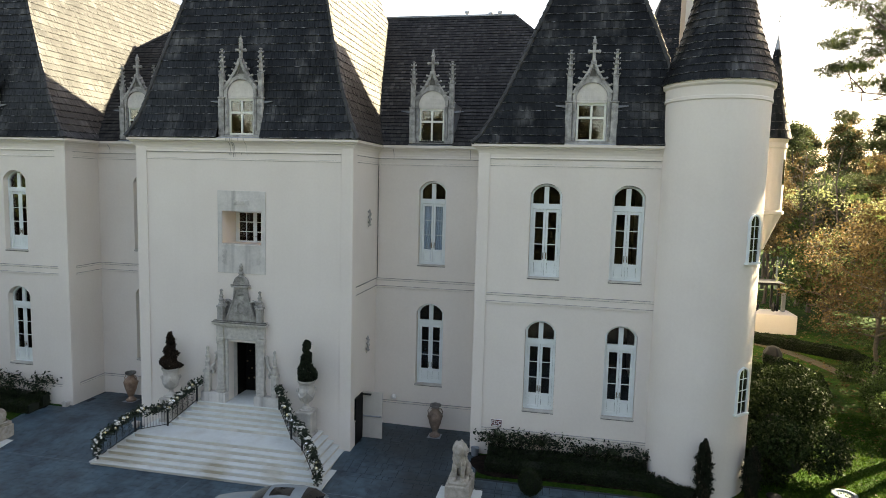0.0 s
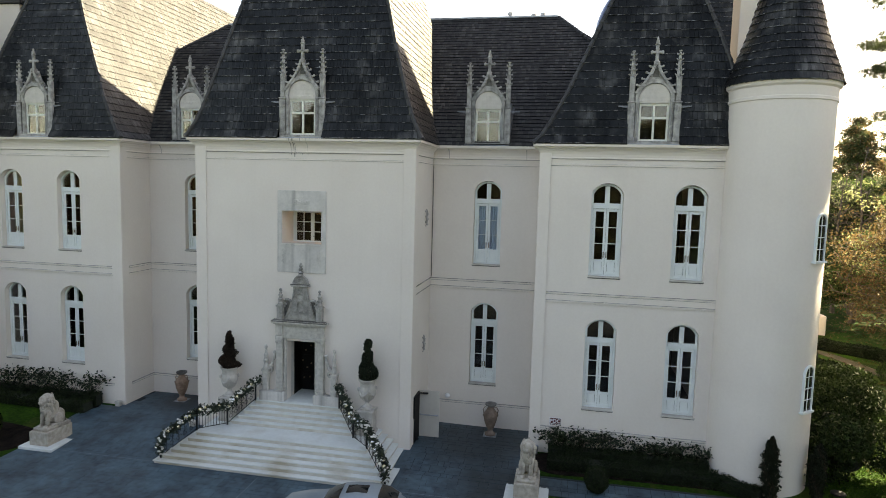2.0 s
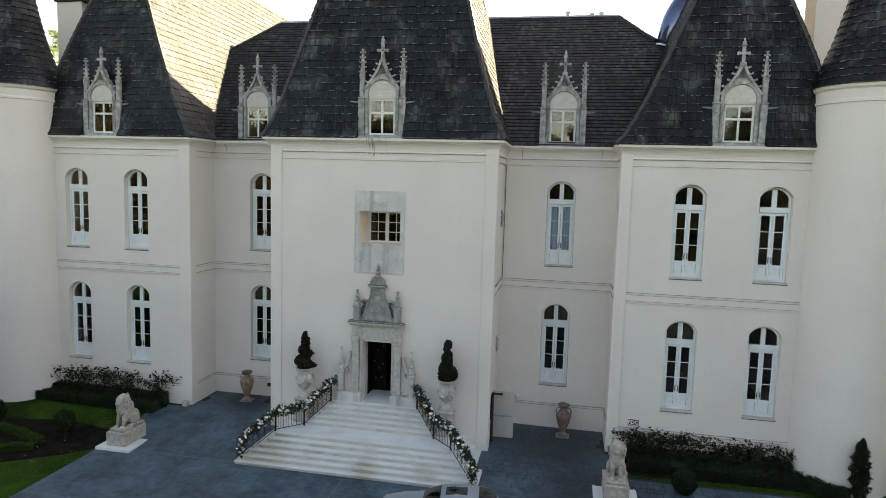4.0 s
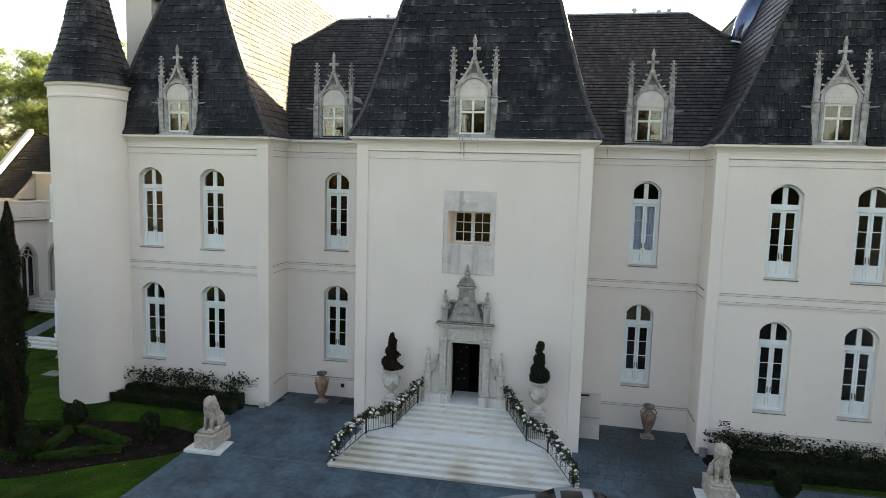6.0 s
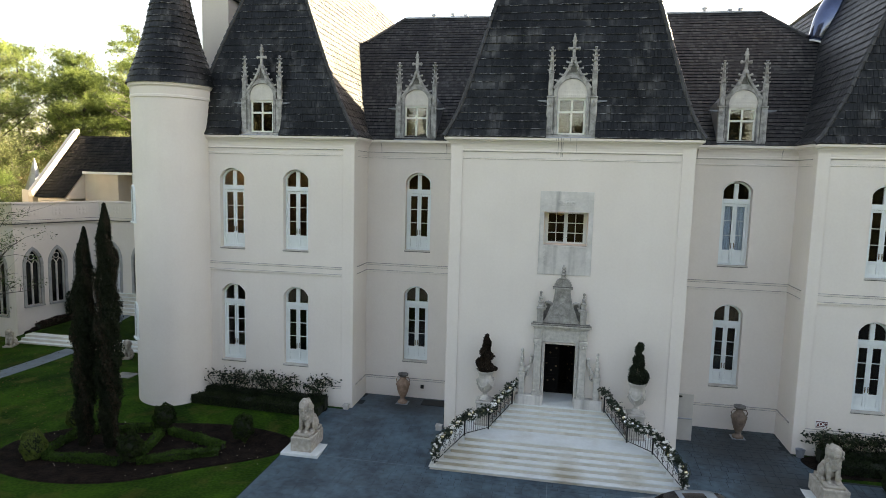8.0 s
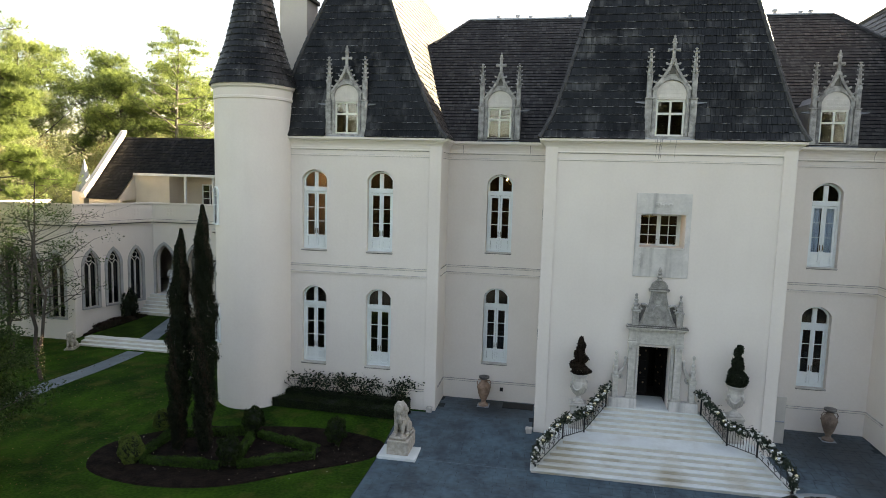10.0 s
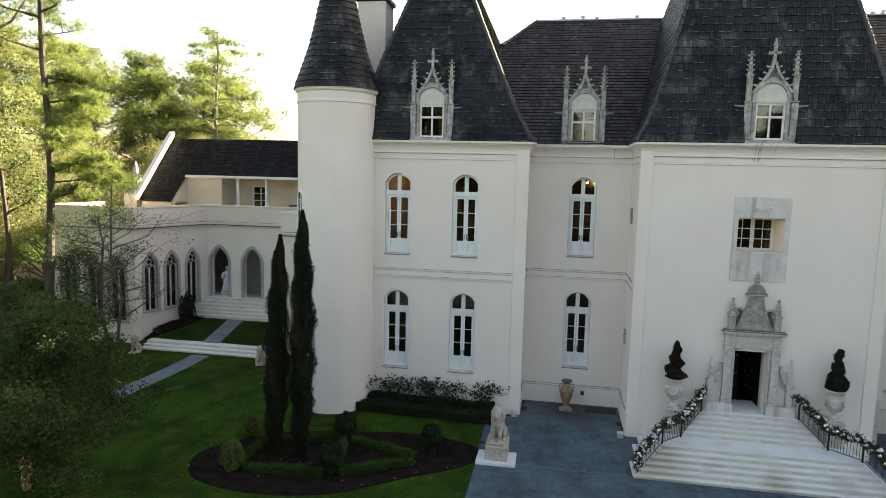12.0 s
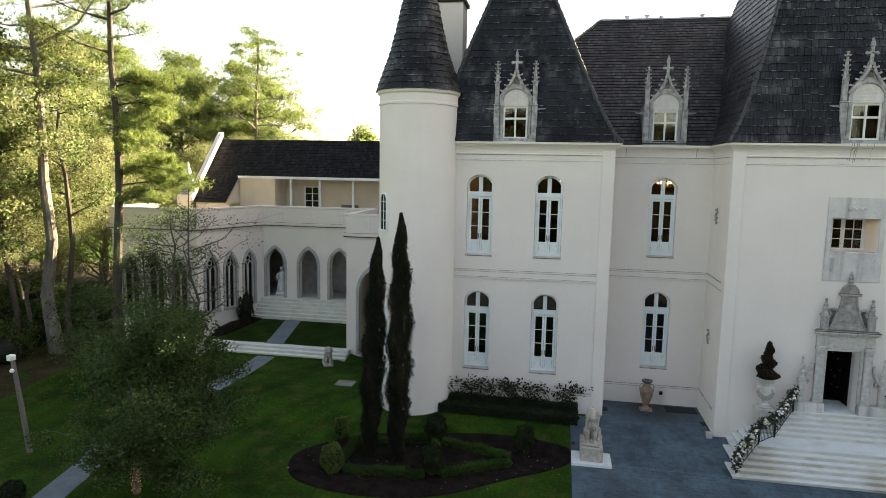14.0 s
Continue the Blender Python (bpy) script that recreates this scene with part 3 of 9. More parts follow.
# round towers
for s in (-1, 1):
    bm = bmesh.new()
    lathe(bm, [(TR + 0.02, -0.3), (TR, 0.3), (TR, 16.55), (TR + 0.05, 16.57), (TR + 0.05, 16.68), (TR + 0.02, 16.72), (TR + 0.03, 17.08), (TR + 0.12, 17.16), (TR + 0.15, 17.3)], 64)
    part("tower_wall", bm, STUCCO, chateau, smooth=False).location = (s * TX, TY, 0)
for ob in [o for o in chateau.children if o.name.startswith("tower_wall")]:
    ob.data.polygons.foreach_set("use_smooth", [len(p.vertices) == 4 for p in ob.data.polygons])
    ob.data.set_sharp_from_angle(angle=radians(30))

# pilaster strips at the corners
def strip(x0, x1, y0, y1, z0=0.0, z1=14.45):
    bm = bmesh.new()
    chamfer_box(bm, x0, x1, y0, y1, z0, z1, 0.012)
    part("pilaster", bm, STUCCO, chateau)


for s in (-1, 1):
    a, b = sorted((s * (CX + 0.05), s * 4.93))
    strip(a, b, CY - 0.06, CY - 0.002)
    a, b = sorted((s * (CX + 0.05), s * (CX + 0.002)))
    strip(a, b, CY, CY + 0.5)
    WX, PX = (WXR, 11.48) if s > 0 else (WXL, 11.38)
    a, b = sorted((s * (WX - 0.05), s * PX))
    strip(a, b, WY - 0.06, WY - 0.002)
    a, b = sorted((s * (WX - 0.05), s * (WX - 0.002)))
    strip(a, b, WY, WY + 0.5)

# cornice, frieze line, string course and plinth line
front = [(-19.0, WY), (-WXL, WY), (-WXL, RY), (-CX, RY), (-CX, CY), (CX, CY), (CX, RY), (WXR, RY), (WXR, WY), (19.0, WY)]
bm = bmesh.new()
sweep(bm, front, [(0.003, 14.16), (0.045, 14.16), (0.055, 14.20), (0.035, 14.24), (0.045, 14.36), (0.09, 14.48), (0.17, 14.58), (0.25, 14.63), (0.26, 14.665), (0.003, 14.665)])
part("cornice", bm, [STUCCO, STUCCO], chateau, "cream coved cornice with dark rain streaks")
bm = bmesh.new()
sweep(bm, front, [(0.003, 14.668), (0.31, 14.668), (0.345, 14.70), (0.345, 14.815), (0.003, 14.83)])
part("cornice_lip", bm, [TRIM, TRIM], chateau, "pale projecting lip of the cornice")
# thin dark bead in place of the shadow line below the cove
bm = bmesh.new()
sweep(bm, front, [(0.003, 14.145), (0.040, 14.145), (0.040, 14.158), (0.003, 14.158)])
part("cornice_shadow_bead", bm, [GRIME_SHADE, GRIME_SHADE], chateau, "dark bead painted in for the shadow line under the cornice")
bm = bmesh.new()
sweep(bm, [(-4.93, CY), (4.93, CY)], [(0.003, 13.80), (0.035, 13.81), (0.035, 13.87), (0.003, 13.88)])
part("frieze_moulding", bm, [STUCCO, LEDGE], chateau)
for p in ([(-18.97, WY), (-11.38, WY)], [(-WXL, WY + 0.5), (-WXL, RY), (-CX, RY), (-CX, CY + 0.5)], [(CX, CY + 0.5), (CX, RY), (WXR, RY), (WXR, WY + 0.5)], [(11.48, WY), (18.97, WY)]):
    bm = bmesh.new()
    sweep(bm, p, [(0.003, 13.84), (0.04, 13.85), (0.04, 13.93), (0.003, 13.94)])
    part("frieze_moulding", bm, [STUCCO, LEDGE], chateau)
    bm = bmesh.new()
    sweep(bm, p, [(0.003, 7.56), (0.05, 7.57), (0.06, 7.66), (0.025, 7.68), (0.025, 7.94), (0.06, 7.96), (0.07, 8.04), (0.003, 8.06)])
    part("string_course", bm, [STUCCO, LEDGE], chateau, "stucco string course, edges darkened for weathering and shade")
    bm = bmesh.new()
    sweep(bm, p, [(0.003, -0.1), (0.05, -0.1), (0.05, 1.50), (0.075, 1.53), (0.075, 1.60), (0.003, 1.63)])
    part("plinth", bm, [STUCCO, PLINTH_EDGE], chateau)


# ---- french windows ----
def bar(bm, x0, x1, z0, z1, y0, y1):
    chamfer_box(bm, x0, x1, y0, y1, z0, z1, 0.006)


def ring_arch(bm, w, zs, rise, band, y0, y1, n=10):
    """An arched bar below the curve of a segmental arch."""
    outer = arch_pts(w, zs, rise, n)
    inner = arch_pts(w - 2 * band, zs - 0.0, rise - band * 0.9, n)
    for i in range(n):
        prism(bm, [outer[i], outer[i + 1], inner[i + 1], inner[i]], y0, y1)


WW, WH, RISE = 1.30, 4.25, 0.46
ZS = WH - RISE
frame_bm = bmesh.new()
for s in (-1, 1):
    a, b = sorted((s * 0.65, s * 0.56))
    bar(frame_bm, a, b, 0.03, ZS, 0.16, 0.30)
ring_arch(frame_bm, WW, ZS, RISE, 0.10, 0.16, 0.30)
bar(frame_bm, -0.56, 0.56, 3.12, 3.36, 0.13, 0.30)      # transom
bar(frame_bm, -0.10, 0.10, 3.36, 4.13, 0.17, 0.29)      # mullion of the fanlight
bar(frame_bm, -0.56, 0.56, 0.03, 0.07, 0.15, 0.32)
FRAME_ME = mesh_of(frame_bm, FRAME)
leaf_bm = bmesh.new()                                   # one leaf, 0.55 wide, hinge at x = 0
bar(leaf_bm, 0.0, 0.11, 0.08, 3.11, 0.20, 0.26)
bar(leaf_bm, 0.45, 0.55, 0.08, 3.11, 0.20, 0.26)
bar(leaf_bm, 0.11, 0.45, 0.08, 0.20, 0.20, 0.26)
bar(leaf_bm, 0.11, 0.45, 0.66, 0.78, 0.20, 0.26)
bar(leaf_bm, 0.11, 0.45, 2.98, 3.11, 0.20, 0.26)
bar(leaf_bm, 0.11, 0.45, 1.50, 1.535, 0.21, 0.25)
bar(leaf_bm, 0.11, 0.45, 2.24, 2.275, 0.21, 0.25)
bar(leaf_bm, 0.12, 0.44, 0.20, 0.66, 0.225, 0.245)
bar(leaf_bm, 0.17, 0.39, 0.26, 0.60, 0.213, 0.224)
LEAF_L = mesh_of(leaf_bm, FRAME)
LEAF_R = LEAF_L.copy()
LEAF_R.transform(Matrix.Diagonal((-1, 1, 1, 1)))
LEAF_R.flip_normals()
pane_bm = bmesh.new()
box(pane_bm, 0, 0.34, 0.232, 0.24, 0, 0.72)
PANE = mesh_of(pane_bm, GLASS)
fan_bm = bmesh.new()
arc = [p for p in arch_pts(WW - 0.18, ZS, RISE - 0.08, 12) if p[0] > 0.101]
prism(fan_bm, [(0.10, 3.36), (0.56, 3.36)] + arc + [(0.10, 4.12)], 0.225, 0.235)
FAN_R = mesh_of(fan_bm, GLASS)
FAN_L = FAN_R.copy()
FAN_L.transform(Matrix.Diagonal((-1, 1, 1, 1)))
FAN_L.flip_normals()
sill_bm = bmesh.new()
chamfer_box(sill_bm, -0.69, 0.69, -0.05, 0.32, -0.038, 0.028, 0.010)
for fc_ in sill_bm.faces:              # dark strip on the drip edge stands for the sill's shadow line
    fc_.material_index = 1 if fc_.calc_center_median().z < -0.03 else 0
k0 = len(sill_bm.faces)
chamfer_box(sill_bm, -0.68, 0.68, -0.026, -0.003, -0.066, -0.040, 0.006)
sill_bm.faces.ensure_lookup_table()
for fc_ in sill_bm.faces[k0:]:
    fc_.material_index = 1
SILL = mesh_of(sill_bm, [PALE_STONE, GRIME_SHADE])
hd_bm = bmesh.new()
bar(hd_bm, -0.022, 0.022, 0.86, 1.14, 0.185, 0.20)
tube(hd_bm, [(0, 0.19, 1.05), (0, 0.15, 1.05), (0, 0.145, 0.93)], 0.014, 6)
HAND_ME = mesh_of(hd_bm, HANDLE)


def french_window(x, y, z, label=""):
    w = put("window", FRAME_ME, chateau, (x, y + 0.12, z), label=label, scale=(1.06, 1, 1))
    put("casement", LEAF_L, w, (-0.555, 0, 0))
    put("casement", LEAF_R, w, (0.555, 0, 0))
    for x0 in (-0.445, 0.105):
        for z0 in (0.78, 1.52, 2.26):
            put("pane", PANE, w, (x0, 0, z0))
    put("pane", FAN_L, w)
    put("pane", FAN_R, w)
    put("sill", SILL, w, (0, -0.12, 0))
    put("handle", HAND_ME, w, (-0.06, 0, 0))
    put("handle", HAND_ME, w, (0.06, 0, 0))


for z in (LOW, UP):
    for x in (14.05, 17.62, -13.97, -17.58):
        french_window(x, WY, z)
    french_window(-7.93, RY, z)
    french_window(8.33, RY, z)

# long curtains behind one upper window
bm = bmesh.new()
for s in (-1, 1):
    for i in range(24):
        x0, x1 = s * (0.10 + i * 0.024), s * (0.10 + (i + 1) * 0.024)
        d0, d1 = 0.03 * math.sin(i * 1.4), 0.03 * math.sin((i + 1) * 1.4)
        a, b = (x0, d0), (x1, d1)
        vs = [bm.verts.new(v) for v in ((a[0], a[1], 0.05), (b[0], b[1], 0.05), (b[0], b[1], 3.1), (a[0], a[1], 3.1))]
        bm.faces.new(vs if s > 0 else vs[::-1])
part("curtain", bm, CURTAIN, chateau, "pale blue-grey curtains behind an upper window").location = (8.32, RY + 0.47, UP)

# chandeliers that glow in the upper rooms
bm = bmesh.new()
tube(bm, [(0, 0, 0.0), (0, 0, 1.6)], 0.015, 6)
lathe(bm, [(0.05, -0.25), (0.16, -0.1), (0.05, 0.1)], 10)
for i in range(6):
    a = i * math.pi / 3
    tube(bm, [(0, 0, -0.1), (0.25 * math.cos(a), 0.25 * math.sin(a), -0.2), (0.42 * math.cos(a), 0.42 * math.sin(a), 0.0)], 0.012, 5)
ARMS = mesh_of(bm, BRASS)
bm = bmesh.new()
blob(bm, (0, 0, 0), (0.03, 0.03, 0.055), 8, 6)
BULB = mesh_of(bm, glow)
for x, y in ((-17.2, 6.6), (-13.0, 6.9), (-7.4, 6.8), (-0.25, 3.0)):
    ch = thing("chandelier", "small brass chandelier with glowing candle bulbs", "chandelier", (x, y, 12.75 if x < -1 else 11.35), group="chandeliers in the upper rooms")
    put("arms", ARMS, ch)
    for i in range(6):
        a = i * math.pi / 3
        put("bulb", BULB, ch, (0.42 * math.cos(a), 0.42 * math.sin(a), 0.06))


# narrow arched windows on the towers
def tower_window(s, ang, z, h=1.95, w=0.72):
    a = radians(ang)
    bm = bmesh.new()
    box(bm, -w / 2 - 0.06, w / 2 + 0.06, -0.07, 0.22, -0.08, 0.0)
    for q in (-1, 1):
        l, r = sorted((q * w / 2, q * (w / 2 - 0.08)))
        bar(bm, l, r, 0, h - 0.35, 0.0, 0.12)
    ring_arch(bm, w, h - 0.35, 0.34, 0.08, 0.0, 0.12)
    bar(bm, -0.02, 0.02, 0, h - 0.06, 0.03, 0.08)
    for k in range(1, 4):
        bar(bm, -w / 2 + 0.07, w / 2 - 0.07, k * 0.48 - 0.015, k * 0.48 + 0.015, 0.03, 0.08)
    ob = part("window", bm, FRAME, chateau, "narrow arched tower window with white glazing bars")
    n = Vector((math.sin(a) * s, -math.cos(a), 0))
    ob.location = Vector((s * TX, TY, z)) + n * (TR + 0.07)
    ob.rotation_euler = (0, 0, s * a)
    bm = bmesh.new()
    prism(bm, [(-w / 2 + 0.06, 0), (w / 2 - 0.06, 0)] + arch_pts(w - 0.12, h - 0.35, 0.30), 0.05, 0.058)
    part("pane", bm, BLACKGLOSS, ob)


for s, ang in ((1, 43), (-1, 45)):
    for z in (3.9, 10.15):
        tower_window(s, ang, z)


# dark rain drips on the cornice under the middle dormer, and a crack-like stain line in a corner
rs = random.Random(8)
for x in (-0.60, -0.52, -0.38, -0.31, 0.02, 0.3):
    w0 = rs.uniform(0.007, 0.02)
    bm = bmesh.new()                   # run over the lip, the cove and the band below
    tube(bm, [(x, CY - 0.345, 14.815), (x, CY - 0.347, 14.69)], w0, 5)
    part("rain_stain", bm, LEDGE, chateau)
    if rs.random() < 0.5:
        bm = bmesh.new()
        tube(bm, [(x, CY - 0.255, 14.63), (x + 0.01, CY - 0.172, 14.575), (x, CY - 0.095, 14.48), (x, CY - 0.05, 14.36), (x, CY - 0.05, 14.20)], [w0, w0 * 0.9, w0 * 0.8, w0 * 0.6, w0 * 0.4], 5)
        part("rain_stain", bm, LEDGE, chateau)
    h = rs.uniform(0.05, 0.26)
    bm = bmesh.new()
    prism(bm, [(x - w0 * 0.4, 14.14 - h), (x + w0 * 0.4, 14.14 - h), (x + w0, 14.14), (x - w0, 14.14)], CY - 0.012, CY - 0.004)
    part("rain_stain", bm, LEDGE, chateau)
for x in (6.3, 10.2, -10.0, -6.4):       # short runs at the joints of the recessed bays
    bm = bmesh.new()
    tube(bm, [(x, RY - 0.255, 14.63), (x, RY - 0.172, 14.575), (x, RY - 0.095, 14.48), (x, RY - 0.05, 14.36), (x, RY - 0.05, 14.18)], [0.025, 0.02, 0.018, 0.014, 0.01], 5)
    part("rain_stain", bm, LEDGE, chateau)
bm = bmesh.new()
tube(bm, [(CX + 0.06, RY - 0.05, 8.1), (CX + 0.06, RY - 0.05, 13.8)], 0.016, 6)
part("downpipe", bm, IRON, chateau)

for s in (-1, 1):                      # dark seam where tower and wing meet
    bm = bmesh.new()
    tube(bm, [(s * 18.93, WY - 0.05, 1.7), (s * 18.93, WY - 0.05, 14.40)], 0.014, 5)
    part("seam", bm, GRIME_SHADE, chateau)


# ---- roofs ----
SLAB_FACES = ((6, 7, 2, 3), (0, 1, 7, 6), (4, 5, 1, 0), (4, 0, 6, 3), (1, 5, 2, 7))
SLAB_MATS = [0, 1, 1, 0, 0]


class Shingles:
    """Collects tapered shingle slabs into one mesh; the first keep go out as pieces of their own."""

    def __init__(self, seed, lift=0.050, mats=None, ext=0.12):
        self.ext = ext
        self.lift, self.mats = lift, mats or (SLATE, BUTT)
        self.v, self.f, self.mi = [], [], []
        self.rng = random.Random(seed)

    def slab(self, b0, b1, t1, t0, n):
        th = 0.034
        lift = n * (self.lift + self.rng.uniform(-0.010, 0.012))
        lo = n * 0.012
        A, B, C, D = b0 + lift, b1 + lift, t1 + lo, t0 + lo
        e = 0.019 / max(0.1, (D - A).length)        # strip with pale dashes along the butt
        pts = [A, B, C, D, A - n * th, B - n * th, A.lerp(D, e), B.lerp(C, e)]
        k = len(self.v)
        self.v += [tuple(p) for p in pts]
        self.f += [tuple(k + j for j in f) for f in SLAB_FACES]
        self.mi += SLAB_MATS

    def row(self, L0, R0, L1, R1, n, width, gaps=()):
        d = R0 - L0
        ln = d.length
        if ln < 0.05:
            return
        u = d / ln
        off0 = (L1 - L0).dot(u)
        ln1 = (R1 - L0).dot(u)
        up = (L1 - L0) - u * off0
        x = -self.rng.uniform(0, width)
        while x < ln:
            w = width * self.rng.uniform(0.6, 1.45)
            a, b = max(x, 0), min(x + w - 0.012, ln)
            for g0, g1 in gaps:
                if g0 < L0.x + a < g1:
                    a = g1 - L0.x
                if g0 < L0.x + b < g1:
                    b = g0 - L0.x
            if b - a > 0.04:
                ta, tb = min(max(a, off0), ln1), min(max(b, off0), ln1)
                drop = u.cross(n).normalized() * self.rng.uniform(-0.009, 0.012)
                ext = up * self.ext
                self.slab(L0 + u * a + drop, L0 + u * b + drop, L0 + u * tb + up + ext, L0 + u * ta + up + ext, n)
            x += w

    def pieces(self, n, parent):
        """The first n slabs as objects of their own."""
        for i in range(min(n, len(self.f) // 5)):
            k = 8 * i
            o = Vector(self.v[k])
            me = bpy.data.meshes.new("shingle")
            me.from_pydata([tuple(Vector(p) - o) for p in self.v[k:k + 8]], [], SLAB_FACES)
            me.materials.append(SLATE_OBJ)
            me.materials.append(BUTT)
            me.polygons.foreach_set("material_index", SLAB_MATS)
            put("shingle", me, parent, o)
        n = min(n, len(self.f) // 5)
        self.v, self.mi = self.v[8 * n:], self.mi[5 * n:]
        self.f = [tuple(j - 8 * n for j in f) for f in self.f[5 * n:]]

    def finish(self, name, parent, label=""):
        me = bpy.data.meshes.new(name)
        me.from_pydata(self.v, [], self.f)
        for m in self.mats:
            me.materials.append(m)
        me.polygons.foreach_set("material_index", self.mi)
        ob = new(name, me)
        ob.parent = parent
        ob["kind"] = "stuff"
        if label:
            ob["label"] = label
        return ob


def interp(table, z):
    zs = [p[0] for p in table]
    return float(np.interp(z, zs, [p[1] for p in table]))


def hip_caps(name, pts, parent):
    """Overlapping half-round caps along a hip."""
    bm = bmesh.new()
    pts = [Vector(p) for p in pts]
    for p, q in zip(pts, pts[1:]):
        d = (q - p)
        n = max(1, round(d.length / 0.42))
        for i in range(n):
            a, b = p + d * (i / n), p + d * ((i + 1.15) / n)
            tube(bm, [a, b], [0.12, 0.085], 7)
    ob = part(name, bm, HIPCAP, parent)
    ob["kind"] = "stuff"


def hip_roof(left, right, frontp, backp, z_top, faces, seed, caps, step=0.365, width=0.155, loose=0):
    """A curved hip roof. left, right, frontp, backp: tables of (z, place of that edge)."""
    zs = [EAVE + 0.0]
    while zs[-1] < z_top - 0.01:
        zs.append(min(zs[-1] + step, z_top))
    ring = [(Vector((interp(left, z), interp(frontp, z), z)), Vector((interp(right, z), interp(frontp, z), z)),
             Vector((interp(right, z), interp(backp, z), z)), Vector((interp(left, z), interp(backp, z), z))) for z in zs]
    bm = bmesh.new()
    rv = [[bm.verts.new(p - Vector((0, 0, 0.03))) for p in r] for r in ring]
    gaps_at = lambda p: [(x - 1.09, x + 1.09) for x, y in DORMERS if p.z < EAVE + 2.15 and abs(p.y - y) < 3 and p.x < x < -p.x + 2 * (ring[0][0].x + ring[0][1].x) / 2]
    for r, (a, b) in enumerate(zip(rv, rv[1:])):
        p, q, pb, qb = ring[r][0], ring[r][1], ring[r + 1][0], ring[r + 1][1]
        cuts = gaps_at(p)
        if cuts:                       # leave the front open where a dormer stands
            (g0, g1), = cuts
            dn = Vector((0, 0, 0.03))
            for x0, x1, y0, y1 in ((p.x, g0, pb.x, g0), (g1, q.x, g1, qb.x)):
                bm.faces.new([bm.verts.new(v - dn) for v in (Vector((x0, p.y, p.z)), Vector((x1, p.y, p.z)), Vector((y1, pb.y, pb.z)), Vector((y0, pb.y, pb.z)))])
        for i in range(1 if cuts else 0, 4):
            j = (i + 1) % 4
            bm.faces.new((a[i], a[j], b[j], b[i]))
    bm.faces.new(rv[0][::-1])
    bm.faces.new(rv[-1])
    roof = part("roof", bm, UNDER, chateau, "steep flared roof of dark weathered shingles")
    sh = Shingles(seed)
    for f in faces:
        for i in range(len(zs) - 1):
            k = {"front": 0, "right": 1, "back": 2, "left": 3}[f]
            L0, R0, L1, R1 = ring[i][k], ring[i][(k + 1) % 4], ring[i + 1][k], ring[i + 1][(k + 1) % 4]
            n = (R0 - L0).cross(L1 - L0)
            if n.length < 1e-6:
                continue
            sh.row(L0, R0, L1, R1, n.normalized(), width, gaps_at(L0) if k == 0 else ())
    if loose:
        sh.pieces(loose, roof)
    sh.finish("shingles", roof)
    for k in caps:
        hip_caps("hip_ridge", [r[k] for r in ring], roof)
    return roof, ring


DORMERS = ((0.0, 0.04), (15.83, 1.46), (-15.85, 1.46), (8.22, 3.70), (-8.10, 3.70))
ZT = 26.3
C_SIDE = [(14.83, 5.82), (15.2, 5.60), (16, 5.22), (17, 4.88), (18, 4.59), (19, 4.31), (20, 4.04), (21, 3.77), (ZT, 2.35)]
C_FRONT = [(14.83, -0.36), (15.2, -0.20), (16, 0.02), (17, 0.20), (18, 0.42), (19, 0.66), (20, 0.92), (21, 1.19), (ZT, 2.6)]
mirror = lambda t: [(z, -v) for z, v in t]
ROOF_C, RING_C = hip_roof(mirror(C_SIDE), C_SIDE, C_FRONT, [(14.83, 18.0), (ZT, 10.5)], ZT, ("front", "right", "left"), 1, (0, 1), loose=300)
W_IN = [(14.83, 10.45), (15.2, 10.82), (16, 11.29), (17, 11.81), (18, 12.24), (19, 12.68), (20, 13.10), (21, 13.53), (26.4, 15.72)]
W_OUT = [(14.83, 20.0), (18.5, 18.88), (19.5, 18.52), (20.5, 18.14), (21.5, 17.74), (26.4, 15.88)]
W_FRONT = [(14.83, 1.06), (15.2, 1.26), (16, 1.44), (17, 1.62), (18, 1.86), (19, 2.06), (20, 2.27), (21, 2.50), (26.4, 3.8)]
W_BACK = [(14.83, 25.6), (23.955, 22.6), (24.32, 13.8), (28.6, 12.6)]   # a long low ridge behind the front peak
# this roof runs on unseen to y 41, to keep sun off the cloister
hip_roof(mirror(W_OUT), mirror(W_IN), W_FRONT, [(14.83, 41.0), (26.4, 36.0)], 26.4, ("front", "right", "left"), 2, (0, 1, 2))
# front peak carried unseen up to 28.6 so it shades the middle roof
hip_roof([(z, x + 0.2) for z, x in W_IN[:-1]] + [(24.32, 15.07), (28.6, 16.1)], [(z, x + 0.08) for z, x in W_OUT[:-1]] + [(24.32, 16.75), (28.6, 16.4)], W_FRONT[:-1] + [(28.6, 4.35)], W_BACK, 28.6, ("front", "left"), 3, (0, 1, 3))

# main roof between the wings
RIDGE_Y, RIDGE_Z, RIDGE_X = 13.2, 23.45, 11.2
bm = bmesh.new()
e0 = [(-15.5, 3.46, 14.82), (15.5, 3.46, 14.82), (15.5, 24.6, 14.82), (-15.5, 24.6, 14.82)]
e1 = [(-15.5, 9.2, 19.9), (15.5, 9.2, 19.9), (RIDGE_X, RIDGE_Y, RIDGE_Z), (-RIDGE_X, RIDGE_Y, RIDGE_Z)]
v0 = [bm.verts.new(p) for p in e0]
a, b = bm.verts.new((-15.5, 9.2, 19.85)), bm.verts.new((15.5, 9.2, 19.85))
c, d = bm.verts.new((RIDGE_X, RIDGE_Y, RIDGE_Z - 0.05)), bm.verts.new((-RIDGE_X, RIDGE_Y, RIDGE_Z - 0.05))
